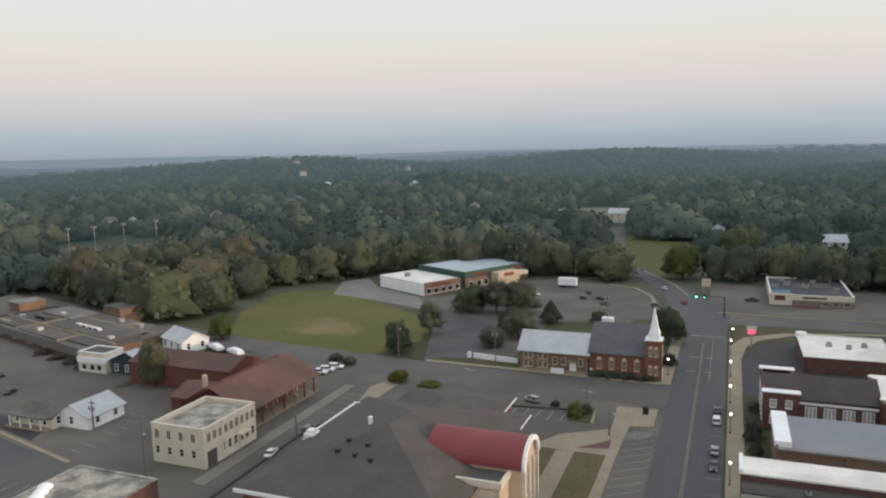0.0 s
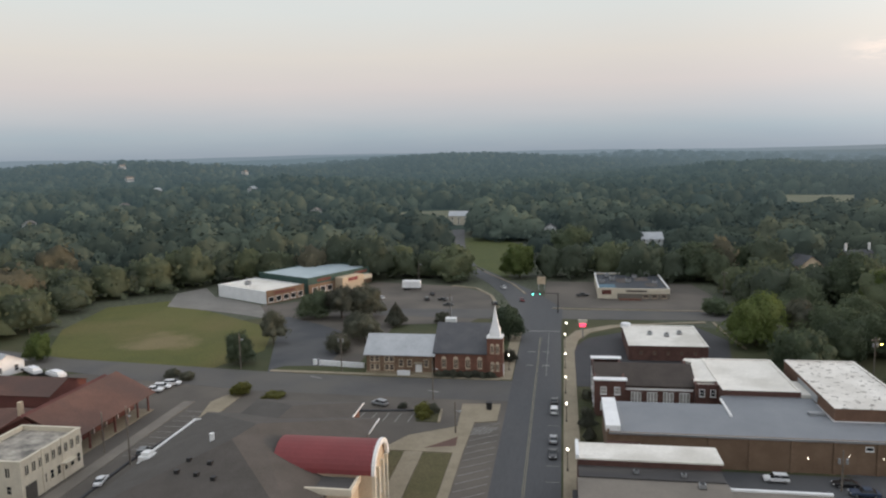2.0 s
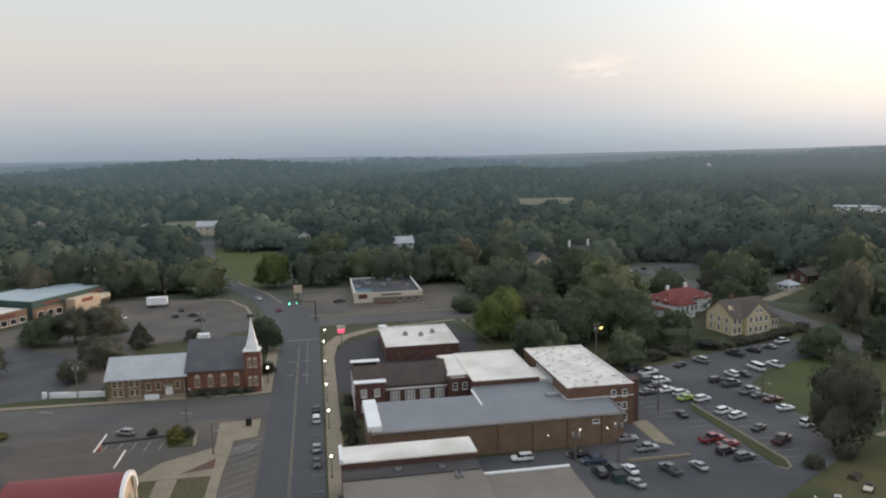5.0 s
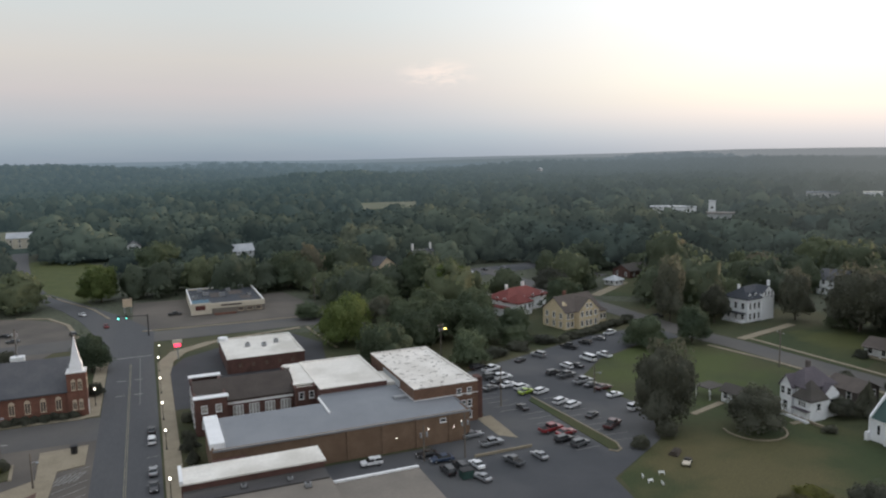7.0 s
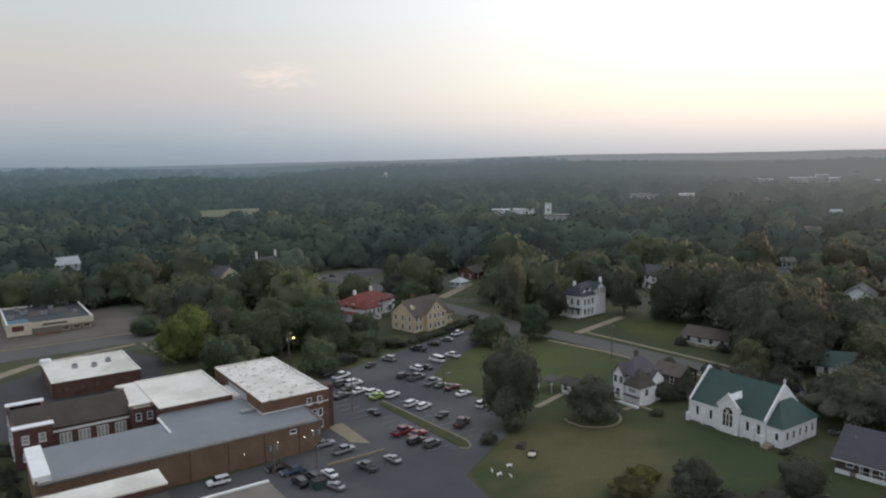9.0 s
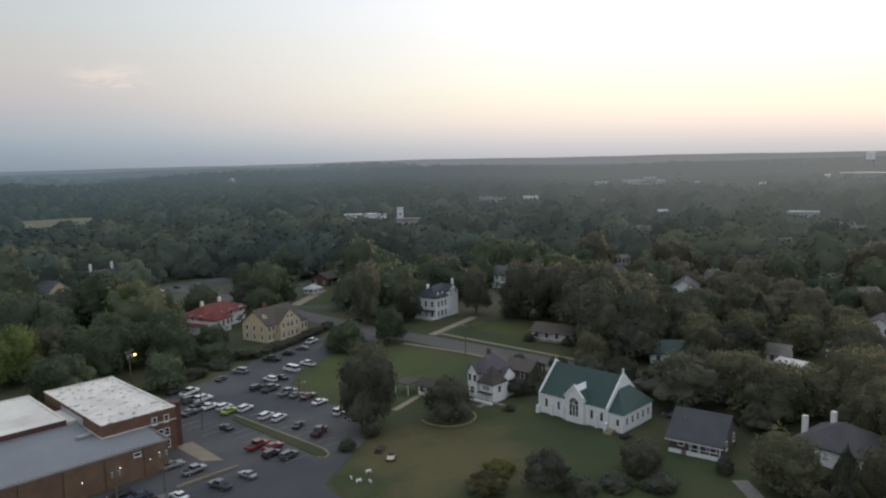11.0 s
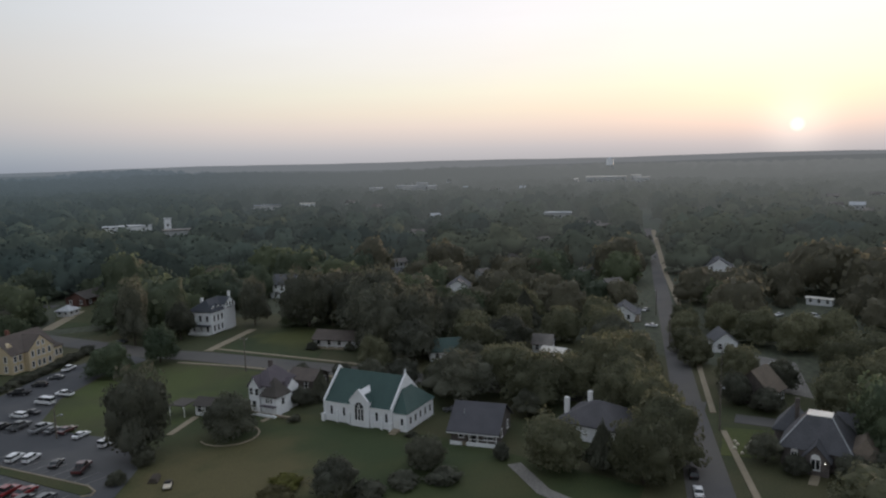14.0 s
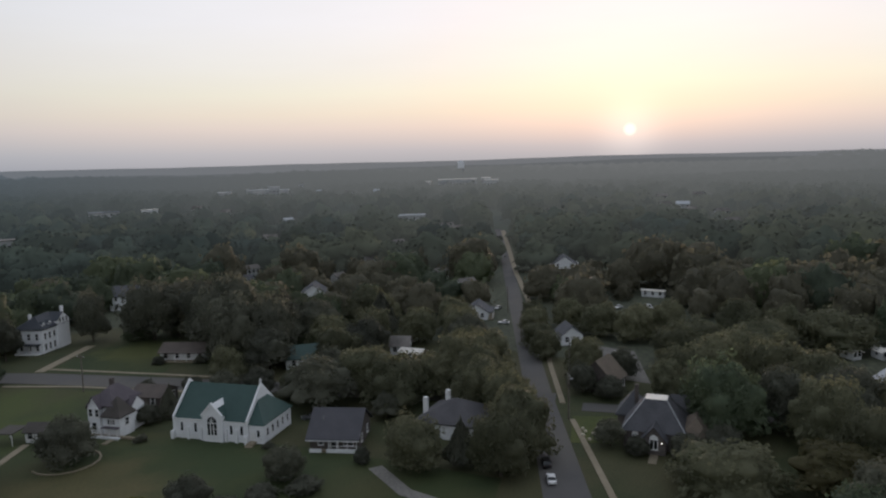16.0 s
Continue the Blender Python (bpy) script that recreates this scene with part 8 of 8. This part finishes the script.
TREES_HOUSES = (
    ("bush", 101, 52, 2.5, 6), ("light_bush", 89.4, 75, 1.8, 5.6), ("gold", 83, 72, 3.2, 6), ("broad", 171.9, 13.4, 10, 9), ("olive", 112.5, -13, 9.6, 16), ("gold", 118, -29.5, 8.2, 15), ("broad", 149, -15, 11, 12),
    ("dark", 144.5, -25, 13, 10.5), ("broad", 146.4, -37, 13, 13), ("olive", 199.8, -14, 9, 17), ("olive", 191, -28, 11.2, 18), ("olive", 206, -48, 12, 20), ("dark", 158.5, 12.8, 7.5, 6.5), ("dark", 155.5, 6.5, 5.5, 6),
    ("dark", 129.4, 5.4, 5.6, 5.6), ("dark", 125.4, -7.5, 5.2, 6), ("dark", 126.2, 0.6, 3.6, 4.2), ("dark", 128.6, -13.6, 6.0, 7), ("dark", 139.8, 98.5, 5.2, 5), ("dark", 140.4, 90.5, 7, 7), ("broad", 141.4, 82.5, 8, 8),
    ("broad", 143.5, 74, 8, 8), ("dark", 171, 4.5, 8, 7),
)
TREES_COTTAGE = (
    ("olive", 171, -16, 13, 14), ("broad", 135, -31, 14, 12), ("olive", 126, -38, 13, 12), ("broad", 104, -32, 12, 11), ("broad", 96, -27, 11, 11), ("broad", 110, -42, 13, 13), ("olive", 156, -34, 14, 14),
    ("broad", 163, -28, 14, 13), ("broad", 148, -48, 13, 12), ("olive", 180, -22, 12, 13), ("pointed", 127, 95.2, 7.8, 4.0), ("dark", 122.6, 97.4, 4.4, 5), ("dark", 137.3, 108.4, 4.7, 4.4), ("dark", 131.5, 108.6, 4.0, 4.0),
    ("bush", 114, 92.5, 1.5, 3), ("bush", 78.4, 101.2, 2.6, 3.4), ("dark", 85.6, 103.4, 3.6, 4.2), ("bush", 115, 110.5, 3.0, 4), ("bush", 113.5, 47.0, 3, 3.5), ("bush", 116, 66.5, 1.2, 2.4), ("bush", 162.4, 124, 2.4, 3.4),
    ("bush", 165.0, 113.4, 2.4, 3.4), ("olive", 186, 24.5, 8, 8),
)
TREES_STREET = (
    ("broad", 196, 28, 8, 8), ("olive", 212, 31, 9, 9), ("broad", 224, 33, 8, 8), ("broad", 212, 12, 11, 11), ("olive", 222, 22, 10, 10), ("broad", 184, -8, 11, 12), ("olive", 208, 2, 11, 12), ("olive", 158, -6, 10, 10),
    ("broad", 164, -8, 11, 10), ("olive", 178, 44, 10, 11), ("broad", 190, 46, 11, 11), ("olive", 200, 50, 11, 12), ("broad", 212, 56, 11, 11), ("broad", 176, 70, 12, 12), ("broad", 190, 74, 12, 12), ("olive", 152, 45, 10, 11),
    ("broad", 153, 70, 10, 10), ("broad", 196, 62, 11, 11), ("broad", 154, 98, 9, 8), ("dark", 192, 92, 14, 14), ("broad", 182, 84, 11, 11), ("dark", 196, 106, 15, 14), ("broad", 5, 346, 18, 20),
)
TREES_SOUTH = (
    ("broad", 52, 294, 16, 19), ("broad", 69, 300, 14, 17), ("broad", 100, 272, 9.5, 11), ("broad", 107, 252, 11, 13),
)
KNOWN = TREES_CHURCH + TREES_NORTH + TREES_BLOCK + TREES_HEDGE + TREES_GREEN + TREES_HOUSES + TREES_COTTAGE + TREES_STREET + TREES_SOUTH
for i, spec in enumerate(KNOWN):
    # eastern trees: olive leaves, with sunward glare's warmth also put into the tone
    olive = spec[0] == "broad" and spec[1] > 100 and spec[2] < 110
    plant(("dark" if i % 3 == 0 else "olive") if olive else spec[0], *spec[1:])

# ground kept clear of trees: x0, x1, y0, y1
CLEAR_TOWN = (
    (56, 112, -34, 64), (-50, -15, 300, 410), (96, 135, -14, 20), (-32, -6, 262, 320), (-240, 62, -60, 163), (-230, -140, 118, 182), (-70, 0, 158, 216), (-103, -20, 200, 290), (-132, -74, 228, 286), (-12, 54, 216, 288),
    (0, 50, 158, 236), (56, 132, 60, 174), (88, 138, 50, 112), (104, 130, 178, 224), (132, 154, 60, 182), (138, 146, 182, 300), (150, 186, 112, 158), (166, 190, 160, 186), (94, 127, 26, 66), (120, 172, -8, 14), (164, 202, -6, 14),
    (112, 142, 24, 62), (120, 175, 278, 308),
)
CLEAR_YARDS = (
    (110, 128, 308, 324), (34, 52, 376, 394), (-14, 0, 432, 448), (-140, -74, 536, 640), (178, 268, 638, 742), (-380, -304, 266, 372), (180, 192, 50, 66), (222, 240, 44, 62), (88, 102, 299, 313), (172, 200, 236, 258),
    (316, 334, 18, 40), (186, 200, -62, -44), (196, 212, 12, 28), (168, 190, 82, 98), (120, 128, 20, 60), (-96, -78, 160, 232), (-112, -20, 158, 236),
)
CLEAR = CLEAR_TOWN + CLEAR_YARDS
MEADOW_LINE = ((-138, 168), (-86, 160), (-74, 205), (-92, 218), (-118, 250), (-143, 272), (-162, 230), (-154, 194))
ROADS = (((-7, 230, -16, 262), 10), ((-16, 262, -42, 325), 14), ((-42, 325, -52, 365), 16), ((-52, 365, -68, 480), 16), ((-100, 160, -177, 176), 10), ((-177, 176, -260, 199), 9), ((40, 230, 60, 226), 10), ((60, 226, 180, 262), 5),
         ((40, -6, 156, 22), 9), ((156, 22, 312, 56), 11), ((312, 56, 540, 106), 14), ((540, 106, 700, 142), 15), ((149.5, 12, 147, -70), 5), ((150, 222, 178, 242), 6), ((141, 300, 141, 215), 8), ((-30, 300, -20, 345), 14), ((128, -60, 60, -20), 4))


def allowed(x, y):
    """Which of the places are free for a tree."""
    ok = np.ones(len(x), bool)
    for x0, x1, y0, y1 in CLEAR:
        ok &= ~((x > x0) & (x < x1) & (y > y0) & (y < y1))
    inside, n = np.zeros(len(x), bool), len(MEADOW_LINE)
    for i in range(n):
        (ax, ay), (bx, by) = MEADOW_LINE[i], MEADOW_LINE[(i + 1) % n]
        inside ^= ((ay > y) != (by > y)) & (x < (bx - ax) * (y - ay) / (by - ay + 1e-9) + ax)
    ok &= ~inside
    for (ax, ay, bx, by), w in ROADS:
        d = np.array((bx - ax, by - ay))
        k = np.clip(((x - ax) * d[0] + (y - ay) * d[1]) / (d @ d), 0, 1)
        ok &= np.hypot(x - ax - k * d[0], y - ay - k * d[1]) > w * 0.5 + 3
    return ok


YARDS_TOWN = (
    (43, 386), (-6.8, 440), (118, 317), (95, 306), (169.5, 237.5), (178, 249), (189, 252), (211, 165), (228, 186), (250, 120), (268, 160), (325, 34), (231, 52), (161, -51), (198.4, -50.3), (199.6, -57.6), (169, 84), (177, 170),
    (169, 121), (113, 217), (388, 458), (376, 468), (402, 447), (372, 396), (620, 525), (610, 537), (655, 498), (588, 190), (579, 176), (184, 62), (177, 57), (252, 4), (248, -4), (277, -3), (346, 18), (155, 300), (145, 290),
    (160, 296), (130, 276), (165, 226), (155, 216), (176, 242), (143, 205), (-100, 540), (-85, 542), (-115, 540),
)
YARDS_FAR = (
    (-72, 515), (190, 640), (207, 640), (224, 642), (-318, 275), (-312, 290), (-308, 305), (-305, 322), (-305, 340), (216, 20), (202, 19), (1240, 305), (1250, 270), (1230, 345), (990, 560), (1008, 528), (972, 592),
)
YARDS = YARDS_TOWN + YARDS_FAR + tuple(h[:2] for h in FAR_HOUSES)


def in_yard(x, y):
    """The open side of each house, towards the town."""
    out = np.zeros(len(x), bool)
    for hx, hy in YARDS:
        r = math.hypot(hx, hy)
        d = 12 + r * 0.03
        tx, ty = -hx / r, -hy / r
        k = np.clip((x - hx) * tx + (y - hy) * ty, 0, d)
        out |= np.hypot(x - hx - k * tx, y - hy - k * ty) < 9
    return out


def sight_cap(x, y):
    """Low planting on the town side of each house: the height trees keep to."""
    cap = np.full(len(x), 99.0)
    for hx, hy in YARDS:
        r = math.hypot(hx, hy)
        tx, ty = -hx / r, -hy / r
        k = (x - hx) * tx + (y - hy) * ty
        off = np.abs((x - hx) * ty - (y - hy) * tx)
        cap = np.where((k > -2) & (k < 40 + 0.15 * r) & (off < 8 + 0.008 * r), np.minimum(cap, 5.0 + 46.0 * np.maximum(k, 0) / r), cap)
    return cap


def scatter(rng, r0, r1, gap, az0=-62.0, az1=116.0):
    """Places on a shaken grid between two distances, in the quarter of the town that has the woods."""
    n = int(2 * r1 / gap)
    gx, gy = np.meshgrid(np.arange(n) * gap - r1, np.arange(n) * gap - r1)
    x = gx.ravel() + rng.uniform(-0.42, 0.42, gx.size) * gap
    y = gy.ravel() + rng.uniform(-0.42, 0.42, gx.size) * gap
    r, a = np.hypot(x, y), np.degrees(np.arctan2(x, y))
    k = (r > r0) & (r < r1) & (a > az0) & (a < az1)
    x, y = x[k], y[k]
    k = allowed(x, y) & ~in_yard(x, y)
    return x[k], y[k]


rng = np.random.default_rng(5)
px, py = scatter(rng, 90, 235, 11.5)
near = np.array([(s[1], s[2], s[4]) for s in KNOWN])
kept = []
for x, y in zip(px, py):
    if np.all(np.hypot(near[:, 0] - x, near[:, 1] - y) > near[:, 2] * 0.5 + 3.0):
        kept.append((x, y))
cap = sight_cap(np.array([p[0] for p in kept]), np.array([p[1] for p in kept]))
for i, (x, y) in enumerate(kept[:150]):
    h = min(10 + 7 * rng.random(), max(3.0, cap[i]))
    plant("gold" if (x < -60 and i % 6 == 0) else "light" if i % 17 == 0 else "pointed" if i % 11 == 0 else "olive" if x > 80 and y < 120 and i % 5 != 0 else "broad", x, y, h, h * (0.5 if i % 11 == 0 else 0.85) + 1)


def woods(name, x, y, shapes, size0, size1, materials, seed, label, broad=1.0):
    """Many trees in one mesh: each a scaled and turned copy of one of the shapes."""
    rg = np.random.default_rng(seed)
    vs, fs, tones, base = [], [], [], 0
    tone = rg.choice(len(materials), len(x), p=(0.34, 0.40, 0.2, 0.06) if len(materials) > 1 else None)
    if len(materials) > 1:
        tone = np.where((x < -70) & (y < 330) & (rg.random(len(x)) < 0.14), 3, tone)
        # sunward woods mostly take the reddened tone, painting in the glare's warmth
        tone = np.where((x > 130) & (y < 170) & (rg.random(len(x)) < 0.8), 3, tone)
    cap = sight_cap(x, y)
    pick = rg.integers(0, len(shapes), len(x))
    z = rise(x, y)
    for k, (v, f) in enumerate(shapes):
        m = pick == k
        n = int(m.sum())
        if not n:
            continue
        a, s = rg.random(n) * 6.283, np.minimum(size0 + (size1 - size0) * rg.random(n) ** 1.7, cap[m])
        w = s * rg.uniform(0.85, 1.2, n) * broad
        c, d = np.cos(a), np.sin(a)
        X = (v[None, :, 0] * c[:, None] - v[None, :, 1] * d[:, None]) * w[:, None] + x[m][:, None]
        Y = (v[None, :, 0] * d[:, None] + v[None, :, 1] * c[:, None]) * w[:, None] + y[m][:, None]
        Z = v[None, :, 2] * s[:, None] + z[m][:, None]
        vs.append(np.stack((X, Y, Z), -1).reshape(-1, 3))
        fs.append((f[None] + (np.arange(n) * len(v))[:, None, None] + base).reshape(-1, f.shape[1]))
        tones.append(np.repeat(tone[m], len(f)))
        base += n * len(v)
    v, f = np.concatenate(vs), np.concatenate(fs)
    me = bpy.data.meshes.new(name)
    me.vertices.add(len(v))
    me.vertices.foreach_set("co", v.ravel())
    k = f.shape[1]
    me.loops.add(f.size)
    me.loops.foreach_set("vertex_index", f.ravel().astype(np.int32))
    me.polygons.add(len(f))
    me.polygons.foreach_set("loop_start", np.arange(0, f.size, k, dtype=np.int32))
    me.update(calc_edges=True)
    for material in materials:
        me.materials.append(material)
    me.polygons.foreach_set("use_smooth", np.ones(len(f), bool))
    me.polygons.foreach_set("material_index", np.concatenate(tones).astype(np.int32))
    return tagged(new(name, me), label, "woods", kind="stuff")


x, y = scatter(rng, 235, 330, 12.5)
x, y = np.concatenate((x, [p[0] for p in kept[150:]])), np.concatenate((y, [p[1] for p in kept[150:]]))
woods("near_woods", x, y, crown_shapes(7, 40, 3, 26, 210, 0.034), 10, 21, WOOD_TONES, 1, "dense mixed green woodland", 1.12)
# woods from 330 m out carry painted haze
x, y = scatter(rng, 330, 520, 12.5)
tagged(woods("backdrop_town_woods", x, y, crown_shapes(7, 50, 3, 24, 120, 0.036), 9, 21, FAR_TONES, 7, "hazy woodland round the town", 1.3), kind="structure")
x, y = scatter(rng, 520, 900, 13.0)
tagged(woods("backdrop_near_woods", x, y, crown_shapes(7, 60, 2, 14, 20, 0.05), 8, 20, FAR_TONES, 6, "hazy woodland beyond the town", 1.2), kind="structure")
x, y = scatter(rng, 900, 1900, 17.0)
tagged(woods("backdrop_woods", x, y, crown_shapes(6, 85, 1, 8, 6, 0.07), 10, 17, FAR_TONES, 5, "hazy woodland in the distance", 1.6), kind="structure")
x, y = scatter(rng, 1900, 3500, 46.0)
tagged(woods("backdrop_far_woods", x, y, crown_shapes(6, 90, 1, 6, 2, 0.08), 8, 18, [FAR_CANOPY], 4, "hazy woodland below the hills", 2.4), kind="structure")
